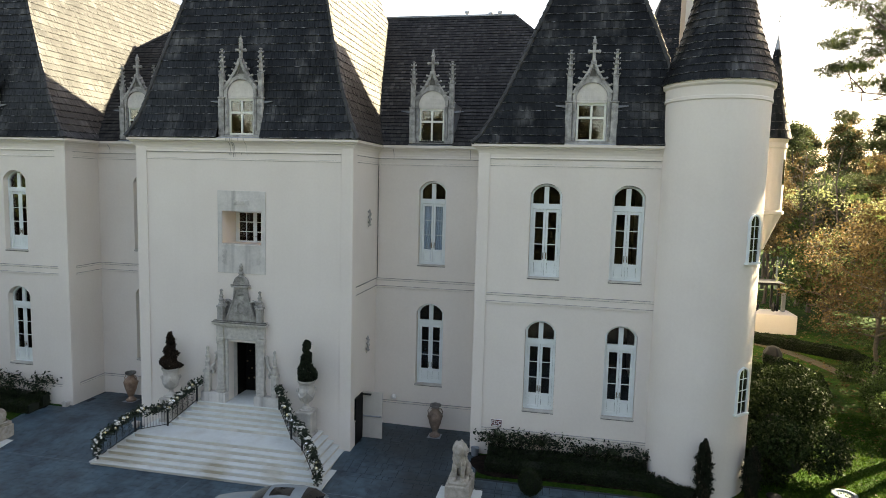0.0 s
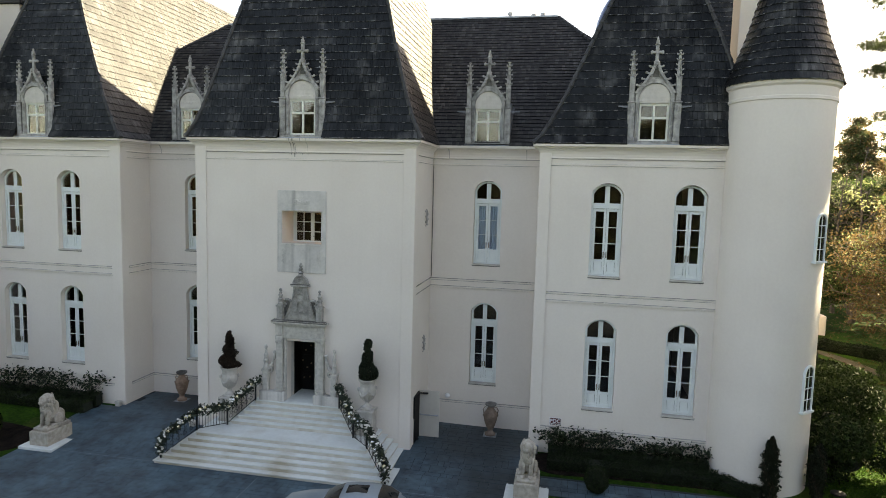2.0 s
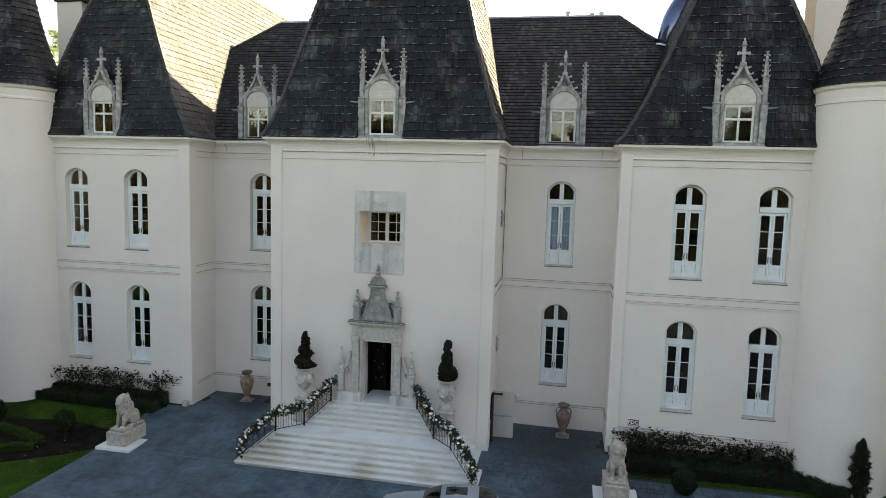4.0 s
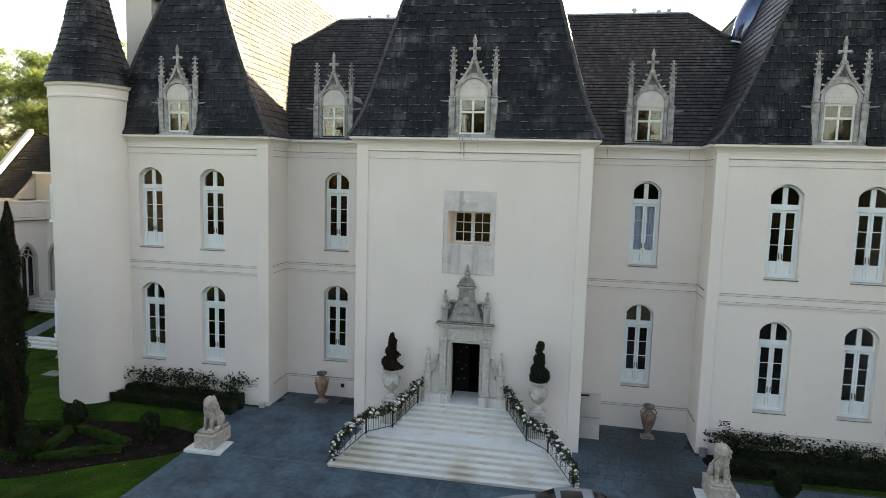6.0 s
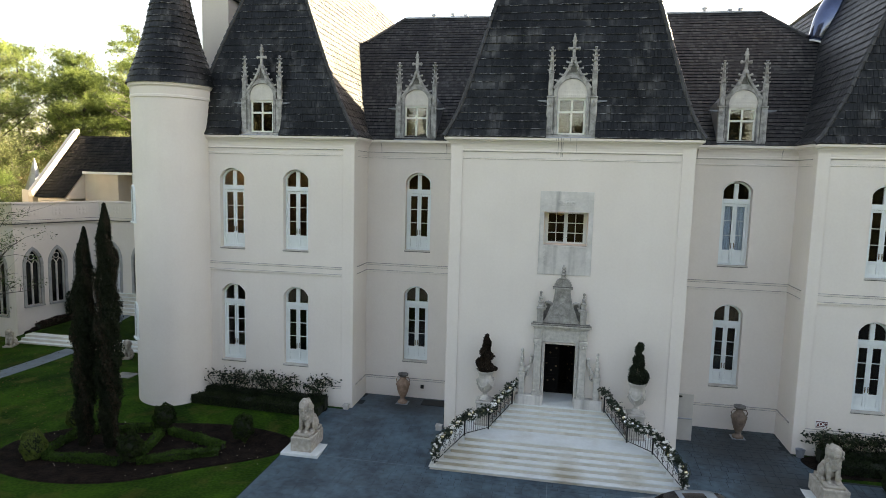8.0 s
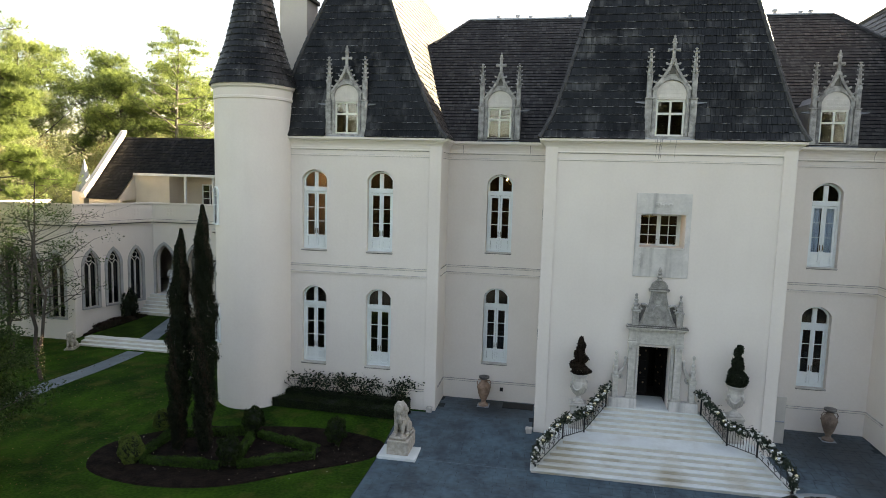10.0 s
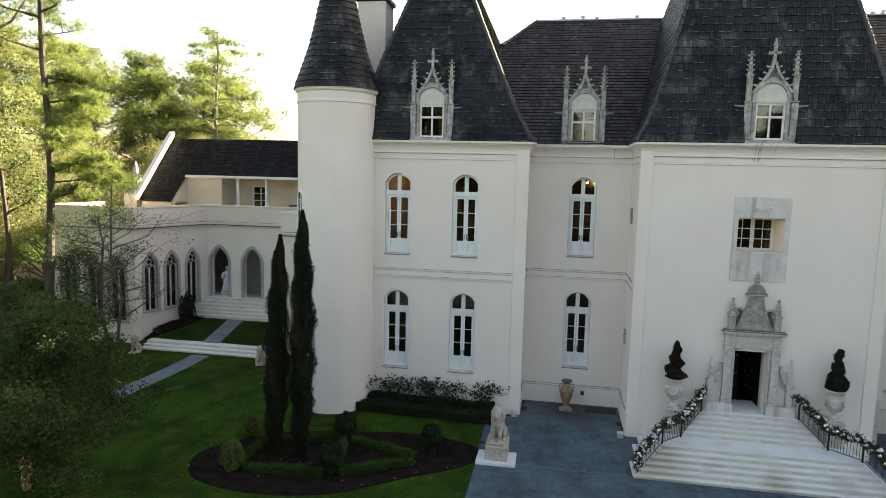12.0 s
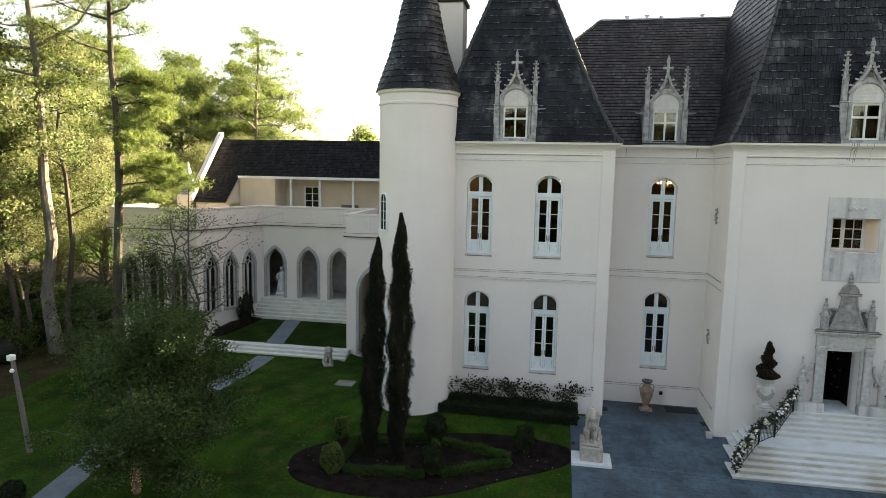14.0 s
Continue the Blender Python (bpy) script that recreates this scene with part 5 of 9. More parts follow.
for s in (-1, 1):
    a, b = sorted((s * 0.88, s * 1.21))                       # pilasters
    chamfer_box(portal, a, b, -0.22, -0.002, 2.80, 5.35, 0.02)
    chamfer_box(portal, a - 0.05, b + 0.05, -0.28, -0.002, 2.66, 2.80, 0.02)
    chamfer_box(portal, a - 0.02, b + 0.02, -0.25, -0.002, 2.80, 2.93, 0.02)
    chamfer_box(portal, a - 0.04, b + 0.04, -0.27, -0.002, 5.20, 5.42, 0.03)
    for k in (-1, 0, 1):
        blob(portal, ((a + b) / 2 + k * 0.12, -0.26, 5.13), (0.06, 0.04, 0.09), 7, 5)
    a, b = sorted((s * 0.72, s * 0.865))                      # moulded door jambs
    chamfer_box(portal, a, b, -0.12, -0.002, 2.68, 5.30, 0.03)
    a, b = sorted((s * 0.88, s * 1.23))
    chamfer_box(portal, a, b, -0.25, -0.002, 5.44, 5.95, 0.02)
    # base blocks beside the door
    bb_ = bmesh.new()
    a, b = sorted((s * 0.74, s * 2.04))
    chamfer_box(bb_, a, b, -0.36, -0.002, 1.2, 2.66, 0.02)
    part("portal_base", bb_, PANEL_STONE, chateau, "pale stone base block of the portal")
    obelisk(portal, s * 1.75, -0.17, 2.66, 4.92, 0.28)
    # scrolled brackets between obelisk and pilaster
    scroll(portal, s * 1.56, 3.66, 0.17, s, -0.20, -0.04, 1.2, 0.08)
    tube(portal, [(s * 1.64, -0.11, 3.74), (s * 1.46, -0.12, 3.98), (s * 1.34, -0.11, 4.26), (s * 1.30, -0.10, 4.52)], [0.10, 0.09, 0.075, 0.06], 8)
    blob(portal, (s * 1.31, -0.12, 4.56), (0.10, 0.08, 0.08), 9, 7)
    # obelisks and side volutes over the cornice
    obelisk(gable, s * 1.09, -0.17, 6.22, 7.72, 0.31)
    tube(gable, [(s * x, -0.13, z) for x, z in BELL], 0.055, 8)
    tube(gable, [(s * x, -0.14, z) for x, z in ((0.50, 7.06), (0.58, 7.16), (0.70, 7.20), (0.82, 7.18), (0.89, 7.08), (0.86, 6.97), (0.77, 6.96))], [0.05, 0.065, 0.07, 0.07, 0.065, 0.06, 0.05], 8)
    blob(gable, (s * 0.90, -0.15, 6.86), (0.085, 0.07, 0.085), 9, 7)
    q = [(0.90, 6.24), (0.97, 6.24), (0.97, 6.98), (0.80, 7.12), (0.56, 7.08), (0.62, 6.86), (0.72, 6.60), (0.82, 6.38)]
    # dark filler for the shade between volute and obelisk
    nook = bmesh.new()
    prism(nook, q if s > 0 else [(-x, z) for x, z in q][::-1], -0.07, -0.002)
    for v in nook.verts:
        v.co.x *= 0.91
    part("gable_nook", nook, HOLLOW, chateau)
chamfer_box(portal, -1.18, 1.18, -0.16, -0.002, 5.28, 5.95, 0.02)
for k, (o, z0, z1) in enumerate(((0.06, 5.92, 5.99), (0.12, 5.99, 6.06), (0.20, 6.06, 6.16), (0.14, 6.16, 6.22))):
    chamfer_box(portal, -1.19 - o, 1.19 + o, -0.20 - o, -0.002, z0, z1, 0.012)
prism(gable, BELL + [(-x, z) for x, z in BELL[::-1]], -0.12, -0.002)
chamfer_box(gable, -0.60, 0.60, -0.15, -0.11, 6.26, 6.52, 0.015)
chamfer_box(gable, -0.50, 0.50, -0.26, -0.002, 7.84, 7.96, 0.02)
prism(gable, [(-0.42, 7.96), (0.42, 7.96)] + arch_pts(0.84, 7.98, 0.40, 12), -0.14, -0.002)
tube(gable, [(x, -0.13, z) for x, z in arch_pts(0.80, 7.98, 0.38, 12)], 0.05, 7)
for k in range(-3, 4):                   # shell ribs
    tube(gable, [(0, -0.15, 8.0), (0.27 * math.sin(k * 0.42), -0.16, 8.0 + 0.27 * math.cos(k * 0.42))], [0.02, 0.04], 6)
lathe(gable, [(0.16, 8.36), (0.10, 8.46), (0.15, 8.52), (0.08, 8.60), (0.12, 8.68), (0.06, 8.76), (0.10, 8.82), (0.03, 8.98)], 10, (0, -0.1, 0))
# oval relief with a curved band
n = 22
for i in range(n):
    a0, a1 = radians(50 + 260 * i / n), radians(50 + 260 * (i + 1) / n)
    P = lambda a, r: (0.24 * r * math.cos(a), 6.86 + 0.34 * r * math.sin(a))
    prism(gable, [P(a0, 1.0), P(a1, 1.0), P(a1, 0.72), P(a0, 0.72)][::-1], -0.2, -0.11)
for k in (-2, -1, 0, 1, 2):
    blob(gable, (k * 0.07, -0.14, 7.52 - abs(k) * 0.02), (0.035, 0.03, 0.06), 6, 5)
for k, (w, y1, z) in enumerate(((1.39, -0.40, 6.161), (1.33, -0.34, 6.221), (0.46, -0.26, 7.961))):
    bm = bmesh.new()                     # dark weathering on the ledges
    chamfer_box(bm, -w, w, y1 - 0.008, -0.19, z - 0.03, z + 0.008, 0.004)
    part("ledge_cover", bm, GRIME_SHADE, chateau)
bmesh.ops.recalc_face_normals(gable, faces=gable.faces[:])
for v in gable.verts:
    v.co.x *= 0.91
part("door_surround", portal, PORTAL_STONE, chateau, "carved pale limestone door surround with small obelisks")
part("portal_gable", gable, GABLE_STONE, chateau, "weathered grey scrolled gable over the door")

# dark double door deep in its porch: one leaf shut, with bronze ornaments, the other swung inwards
for sgn, turn in ((-1, 0), (1, 62)):
    bm = bmesh.new()
    chamfer_box(bm, 0.0, 0.70, 0, 0.07, 2.235, 5.10, 0.01)
    for z0, z1 in ((2.40, 3.05), (3.20, 4.05), (4.20, 4.95)):
        chamfer_box(bm, 0.09, 0.61, -0.025, -0.002, z0, z1, 0.02)
    for v in bm.verts:
        v.co.x *= -sgn
    bmesh.ops.recalc_face_normals(bm, faces=bm.faces[:])
    door = part("door", bm, DOORWOOD, chateau, "dark panelled leaf of the entrance door, swung inwards" if turn else "dark panelled leaf of the entrance door, shut")
    door.location, door.rotation_euler = (sgn * 0.715, 1.64, 0), (0, 0, radians(-turn))
    for dx, z in ((0.56, 3.62), (0.48, 2.92), (0.34, 3.40), (0.18, 2.86), (0.26, 4.30), (0.10, 3.75), (0.55, 4.55)):
        bm = bmesh.new()
        lathe(bm, [(0.012, -0.02), (0.045, -0.012), (0.05, 0.0), (0.03, 0.015), (0.01, 0.02)], 10)
        ob = part("boss", bm, HANDLE, door)
        ob.location, ob.rotation_euler = (-sgn * dx, -0.04, z), (radians(90), 0, 0)
    bm = bmesh.new()                       # stone jamb of the porch, hall wall behind it
    a, b = sorted((sgn * 0.722, sgn * 0.95))
    box(bm, a, b, WALL_T + 0.003, 0.80, 2.204, 5.16)
    part("porch_jamb", bm, PANEL_STONE, chateau)
    # hall walls take the near-black door colour so the hall looks dim
    bm = bmesh.new()
    a, b = sorted((sgn * 0.73, sgn * 0.95))
    box(bm, a, b, 0.803, 3.6, 2.225, 5.16)
    part("hall_wall", bm, DOORWOOD, chateau)
bm = bmesh.new()
box(bm, -0.95, 0.95, WALL_T + 0.003, 3.6, 5.161, 5.30)
part("porch_head", bm, DOORWOOD, chateau)
bm = bmesh.new()
box(bm, -0.728, 0.728, 3.4, 3.6, 2.204, 5.16)
part("hall_wall", bm, DOORWOOD, chateau)
bm = bmesh.new()
box(bm, -0.718, 0.718, -0.345, 1.66, 2.0, 2.222)
part("threshold", bm, STEP, chateau, "white stone threshold")

# weathered stone panel round the loggia window
bm = bmesh.new()
for x0, x1, z0, z1 in ((-1.22, 1.22, 11.42, 12.39), (-1.22, 1.22, 8.49, 9.85), (-1.22, -1.0, 9.85, 11.42), (1.0, 1.22, 9.85, 11.42)):
    chamfer_box(bm, x0, x1, -0.04, -0.002, z0, z1, 0.006)
chamfer_box(bm, -0.40, 0.40, -0.08, -0.038, 11.72, 11.98, 0.03)
for k in range(6):
    blob(bm, (-0.3 + 0.12 * k, -0.09, 11.85 + 0.05 * (k % 2)), (0.07, 0.03, 0.06), 7, 5)
for s in (-1, 1):
    for z in (9.0, 9.25, 9.5):
        scroll(bm, s * 0.86, z, 0.12, s, -0.07, -0.038, 1.1, 0.05)
chamfer_box(bm, -1.02, 1.02, -0.07, 0.35, 9.79, 9.87, 0.015)
panel = part("stone_panel", bm, PANEL_STONE, chateau, "weathered carved stone panel with rain stains")
rs = random.Random(15)
for x0, x1, z0, z1, rows in ((-1.20, 1.20, 8.52, 9.77, 4), (-1.20, 1.20, 11.45, 12.37, 3), (-1.20, -1.02, 9.90, 11.40, 5), (1.02, 1.20, 9.90, 11.40, 5)):
    for r in range(rows):               # ashlar blocks of the panel
        h = (z1 - z0) / rows
        x = x0
        while x < x1 - 0.05:
            w = min(rs.uniform(0.30, 0.58), x1 - x)
            if x1 - (x + w) < 0.14:
                w = x1 - x
            if not (z0 > 11 and r == 1 and abs(x + w / 2) < 0.6):
                bm = bmesh.new()
                chamfer_box(bm, x + 0.003, x + w - 0.003, -0.046 - rs.uniform(0.001, 0.004), -0.041, z0 + r * h + 0.003, z0 + (r + 1) * h - 0.003, 0.002)
                part("stone_block", bm, PANEL_STONE, panel)
            x += w
bm = bmesh.new()
for s in (-1, 1):                       # deep reveals
    a, b = sorted((s * 1.0, s * 1.12))
    box(bm, a, b, WALL_T, 1.40, 9.75, 11.5)
box(bm, -1.0, 1.0, WALL_T, 1.40, 9.70, 9.85)
box(bm, -1.0, 1.0, WALL_T, 1.40, 11.42, 11.55)
part("reveal", bm, STUCCO, chateau)
bm = bmesh.new()
for x0, x1, z0, z1 in ((-1.0, -0.92, 9.86, 11.42), (0.92, 1.0, 9.86, 11.42), (-0.92, 0.92, 11.35, 11.42), (-0.92, 0.92, 9.853, 9.89)):
    bar(bm, x0, x1, z0, z1, 1.26, 1.36)
lw = part("window", bm, FRAME, chateau, "deep-set white loggia window with two casements")
for x0 in (-0.92, 0.0):
    bm = bmesh.new()
    bar(bm, x0, x0 + 0.09, 9.89, 11.35, 1.28, 1.34)
    bar(bm, x0 + 0.83, x0 + 0.92, 9.89, 11.35, 1.28, 1.34)
    bar(bm, x0 + 0.44, x0 + 0.48, 9.89, 11.35, 1.29, 1.33)
    for z in (9.89, 10.35, 10.83, 11.30):
        bar(bm, x0 + 0.09, x0 + 0.83, z, z + 0.042, 1.29, 1.33)
    part("casement", bm, FRAME, lw)
    for i in (0, 1):
        for z0, z1 in ((9.932, 10.35), (10.392, 10.83), (10.872, 11.30)):
            bm = bmesh.new()
            box(bm, x0 + 0.09 + i * 0.39, x0 + 0.44 + i * 0.39, 1.305, 1.313, z0, z1)
            part("pane", bm, GLASS, lw)
    bm = bmesh.new()
    xh = x0 + (0.87 if x0 < 0 else 0.05)
    tube(bm, [(xh, 1.27, 10.15), (xh, 1.24, 10.15), (xh + (-0.1 if x0 < 0 else 0.1), 1.24, 10.15)], 0.012, 6)
    part("handle", bm, HANDLE, lw)

# stairs on three sides, eleven risers
stairs = thing("front_stairs", "broad white stone front stairs with a landing, stained treads", "stairs")
STEPS = [(5.45 - 0.27 * k, -3.66 + 0.245 * k, 0.2 * (k + 1)) for k in range(6)] + [(3.02 - 0.20 * k, -1.20 + 0.205 * k, 1.4 + 0.2 * k) for k in range(5)]
for k, (w, y, z) in enumerate(STEPS):
    bm = bmesh.new()
    z0 = -0.3 if k == 0 else z - 0.2
    y1 = -0.003
    chamfer_box(bm, -w, w, y, y1, z0, z - 0.05, 0.008)
    for fc_ in bm.faces:
        fc_.material_index = 1
    chamfer_box(bm, -w - 0.045, w + 0.045, y - 0.045, y1, z - 0.05, z, 0.014)
    part("step", bm, [STEP, RISER], stairs)


# ---- iron railings with flower garlands ----
def railing(s):
    rail = thing("stair_railing", "black wrought iron stair railing with scroll panels", "railing", group="railings of the front stairs")
    knots = [Vector((s * 5.27, -3.42, 0.2)), Vector((s * 4.12, -2.36, 1.2)), Vector((s * 3.14, -1.36, 1.2)), Vector((s * 2.14, -0.50, 2.2))]
    H = 0.92
    for a, b, kind in zip(knots, knots[1:], ("scroll", "plain", "scroll")):
        bm = bmesh.new()
        tube(bm, [a + Vector((0, 0, H)), b + Vector((0, 0, H))], 0.028, 6)
        part("handrail", bm, IRON, rail)
        bm = bmesh.new()
        tube(bm, [a + Vector((0, 0, 0.09)), b + Vector((0, 0, 0.09))], 0.018, 6)
        part("bottom_rail", bm, IRON, rail)
        d = b - a
        n = 11 if kind == "plain" else 6
        for i in range(1, n):
            p = a + d * (i / n)
            bm = bmesh.new()
            tube(bm, [p + Vector((0, 0, 0.09)), p + Vector((0, 0, H))], 0.011, 5)
            part("baluster", bm, IRON, rail)
        if kind == "scroll":
            bm = bmesh.new()
            u = d.normalized()
            for i in range(5):
                p = a + d * ((i + 0.5) / 5.5 + 0.04)
                for zz, sg in ((0.32, 1), (0.66, -1)):
                    pts = []
                    for k in range(15):
                        t = 2.6 * math.pi * k / 14
                        r = 0.155 * (1 - 0.75 * k / 14)
                        pts.append(p + u * (r * math.cos(t) * sg) + Vector((0, 0, zz + r * math.sin(t) * sg)))
                    tube(bm, pts, 0.011, 5)
            part("scrollwork", bm, IRON, rail)
    for p in knots:
        bm = bmesh.new()
        chamfer_box(bm, p.x - 0.035, p.x + 0.035, p.y - 0.035, p.y + 0.035, p.z, p.z + H + 0.05, 0.008)
        blob(bm, (p.x, p.y, p.z + H + 0.09), 0.05, 8, 6)
        part("post", bm, IRON, rail)
    # garland lying over the handrail and down the end post
    rng = np.random.default_rng(5 if s > 0 else 6)
    gar = thing("garland", "evergreen garland with white blossoms and gold baubles over the railing", "garland", tuple(knots[0]), group="garlands on the stair railings")
    line = [knots[0] + Vector((0, 0, 0.25)), knots[0] + Vector((0, 0, H))] + [k + Vector((0, 0, H + 0.02)) for k in knots[1:]] + [knots[3] + Vector((-s * 0.15, 0.25, H + 0.05))]
    pts = []
    for a, b in zip(line, line[1:]):
        m = max(2, int((b - a).length / 0.045))
        pts += [a + (b - a) * (i / m) for i in range(m)]
    pts = [p - knots[0] for p in pts]
    P = np.array([tuple(p) for p in pts])
    sag = 0.05 * np.sin(np.arange(len(P)) * 0.33)[:, None] * np.array([[0, 0, 1]])
    P = P + sag
    c = np.repeat(P, 26, 0)
    c = c + rng.normal(size=c.shape) * np.array([0.085, 0.085, 0.10])
    leaves("foliage", c, 0.085, GARLAND, gar, seed=7, flat=0.8)
    core = bmesh.new()
    tube(core, [tuple(p) for p in P[::3]], 0.045, 6)
    part("core", core, GARLAND, gar)
    bl = bmesh.new()
    for i in range(1, len(P), 3):
        if rng.random() < 0.80:
            o = P[i] + rng.normal(size=3) * 0.07 + np.array([0, -0.07, 0.03])
            for k in range(5):
                q = o + rng.normal(size=3) * 0.045
                blob(bl, tuple(q), (0.05 + 0.03 * rng.random(), 0.045, 0.04), 6, 4)
    ob = part("blossoms", bl, BLOSSOM, gar, "white ribbon and blossom clusters")
    ob["kind"] = "stuff"
    for i in range(4, len(P), 5):
        if rng.random() < 0.7:
            bb = bmesh.new()
            o = P[i] + rng.normal(size=3) * 0.05 + np.array([0, -0.12, 0.02])
            blob(bb, tuple(o), 0.075 + 0.02 * rng.random(), 10, 8)
            part("bauble", bb, BAUBLE if rng.random() < 0.6 else SILVERB, gar, smooth=True)
    bm = bmesh.new()
    for k in range(3):
        x0 = 0.04 * (k - 1)
        prism(bm, [(x0, 0.1), (x0 + 0.03, 0.1), (x0 + 0.06 + 0.05 * k, -0.28), (x0 + 0.03 + 0.05 * k, -0.28)][::-1], -0.16, -0.155)
    part("ribbon", bm, BLOSSOM, gar, "white ribbon tails")


railing(-1)
railing(1)


# ---- urns with spiral topiary ----
def topiary_urn(x, red, seed, tall):
    y, z = -0.62, 1.2
    t = thing("planter_urn", "pale cast stone urn on a pedestal beside the stairs", "urn", (x, y, z), group="urns beside the portal")
    bm = bmesh.new()
    chamfer_box(bm, -0.36, 0.36, -0.36, 0.36, 0, 1.10, 0.02)
    chamfer_box(bm, -0.42, 0.42, -0.42, 0.42, 0, 0.14, 0.02)
    chamfer_box(bm, -0.40, 0.40, -0.40, 0.40, 1.06, 1.17, 0.02)
    part("pedestal", bm, PALE_STONE, t)
    bm = bmesh.new()
    chamfer_box(bm, -0.27, 0.27, -0.27, 0.27, 1.17, 1.25, 0.02)
    lathe(bm, [(0.24, 1.25), (0.22, 1.31), (0.11, 1.40), (0.10, 1.50), (0.17, 1.57), (0.29, 1.72), (0.37, 1.94), (0.37, 2.10), (0.33, 2.26), (0.335, 2.40), (0.38, 2.50), (0.425, 2.56), (0.425, 2.62), (0.35, 2.60), (0.33, 2.5)], 28)
    for k in range(4):                  # swags between masks
        a0 = k * math.pi / 2 + 0.5
        pts = []
        for i in range(9):
            a = a0 + math.pi / 2 * i / 8
            pts.append((0.375 * math.cos(a), 0.375 * math.sin(a), 2.12 - 0.26 * math.sin(math.pi * i / 8)))
        tube(bm, pts, [0.02, 0.03, 0.038, 0.044, 0.046, 0.044, 0.038, 0.03, 0.02], 6)
        blob(bm, (0.40 * math.cos(a0), 0.40 * math.sin(a0), 2.14), (0.075, 0.075, 0.10), 8, 6)
    for k in range(12):                 # gadroons under the bowl
        a0 = k * math.pi / 6
        tube(bm, [(0.17 * math.cos(a0), 0.17 * math.sin(a0), 1.58), (0.30 * math.cos(a0), 0.30 * math.sin(a0), 1.72), (0.36 * math.cos(a0), 0.36 * math.sin(a0), 1.88)], [0.02, 0.035, 0.02], 5)
    part("bowl", bm, PALE_STONE, t, smooth=False)
    plant = thing("spiral_topiary", "clipped spiral juniper, bronzed in patches" if red else "clipped dark green spiral juniper", "topiary", (x, y, z + 2.56), group="spiral junipers in urns")
    rng = np.random.default_rng(seed)
    n = 6500
    u = rng.random(n) ** 1.25
    H = tall
    tiers = ([0, 0.08, 0.26, 0.34, 0.42, 0.56, 0.64, 0.78, 0.86, 1.0], [0.36, 0.42, 0.34, 0.20, 0.30, 0.24, 0.13, 0.19, 0.13, 0.03]) if red else \
        ([0, 0.08, 0.30, 0.40, 0.44, 0.50, 0.62, 0.68, 0.71, 0.80, 0.93, 1.0], [0.36, 0.43, 0.40, 0.24, 0.10, 0.24, 0.22, 0.11, 0.06, 0.16, 0.15, 0.04])
    ang = rng.random(n) * 2 * math.pi
    ph = u * (1.0 if red else 0.4) * 3.0 + ang / (2 * math.pi)
    base = np.interp(np.clip(u + 0.05 * np.sin(ang + u * 6), 0, 1), *tiers)
    r = base * (1 + (0.28 if red else 0.12) * np.sin(2 * math.pi * ph)) * (0.55 + 0.5 * rng.random(n) ** 0.5)
    c = np.stack([r * np.cos(ang), r * np.sin(ang), 0.02 + u * H], 1)
    leaves("foliage", c + rng.normal(size=c.shape) * 0.02, 0.065, TOPIARY_RED if red else TOPIARY, plant, seed=seed + 1, flat=1.3)
    bm = bmesh.new()
    tube(bm, [(0, 0, -0.1), (0.02, 0, H * 0.5), (0, 0.01, H * 0.95)], [0.05, 0.04, 0.015], 7)
    part("trunk", bm, TWIG, plant)
    bm = bmesh.new()
    lathe(bm, [(0.33, -0.06), (0.33, -0.03)], 20)
    part("soil", bm, MULCH, plant)


topiary_urn(-3.44, True, 21, 1.75)
topiary_urn(3.55, False, 31, 1.88)


# ---- terracotta jars in the recesses ----
def jar(x, y, green):
    t = thing("terracotta_jar", "tall mottled terracotta jar on the paving", "jar", (x, y, level(x, y)), group="tall jars in the recesses")
    t.scale = (1.0, 1.0, 0.92)
    bm = bmesh.new()
    lathe(bm, [(0.13, 0.34), (0.20, 0.48), (0.30, 0.78), (0.355, 1.08), (0.34, 1.26), (0.23, 1.42), (0.16, 1.52), (0.15, 1.62)], 28)
    clay = GREY_JAR if green else TERRACOTTA
    part("body", bm, clay, t, smooth=True)
    bm = bmesh.new()
    lathe(bm, [(0.26, 0.02), (0.27, 0.12), (0.18, 0.18), (0.13, 0.26), (0.135, 0.345)], 28)
    part("foot", bm, clay, t, "worn pale foot")
    bm = bmesh.new()
    lathe(bm, [(0.155, 1.615), (0.27, 1.70), (0.285, 1.74), (0.285, 1.80), (0.22, 1.79), (0.14, 1.64)], 28)
    part("rim", bm, GRIME_SHADE, t, "dark mossy rim")
    for k in range(9):                  # beaded band round the shoulder
        a = k * 2 * math.pi / 9
        bm = bmesh.new()
        blob(bm, (0.35 * math.cos(a), 0.35 * math.sin(a), 1.16), (0.05, 0.05, 0.07), 7, 5)
        part("boss", bm, clay, t)
    for s in (-1, 1):
        bm = bmesh.new()
        tube(bm, [(s * 0.16, 0, 1.56), (s * 0.30, 0, 1.58), (s * 0.38, 0, 1.42), (s * 0.34, 0, 1.24)], 0.028, 7)
        part("lug", bm, clay, t)
    bm = bmesh.new()
    chamfer_box(bm, -0.33, 0.33, -0.33, 0.33, -0.05, 0.03, 0.01)
    part("base_plate", bm, LEAD, t)


jar(-8.34, 2.85, False)
jar(8.95, 2.80, True)


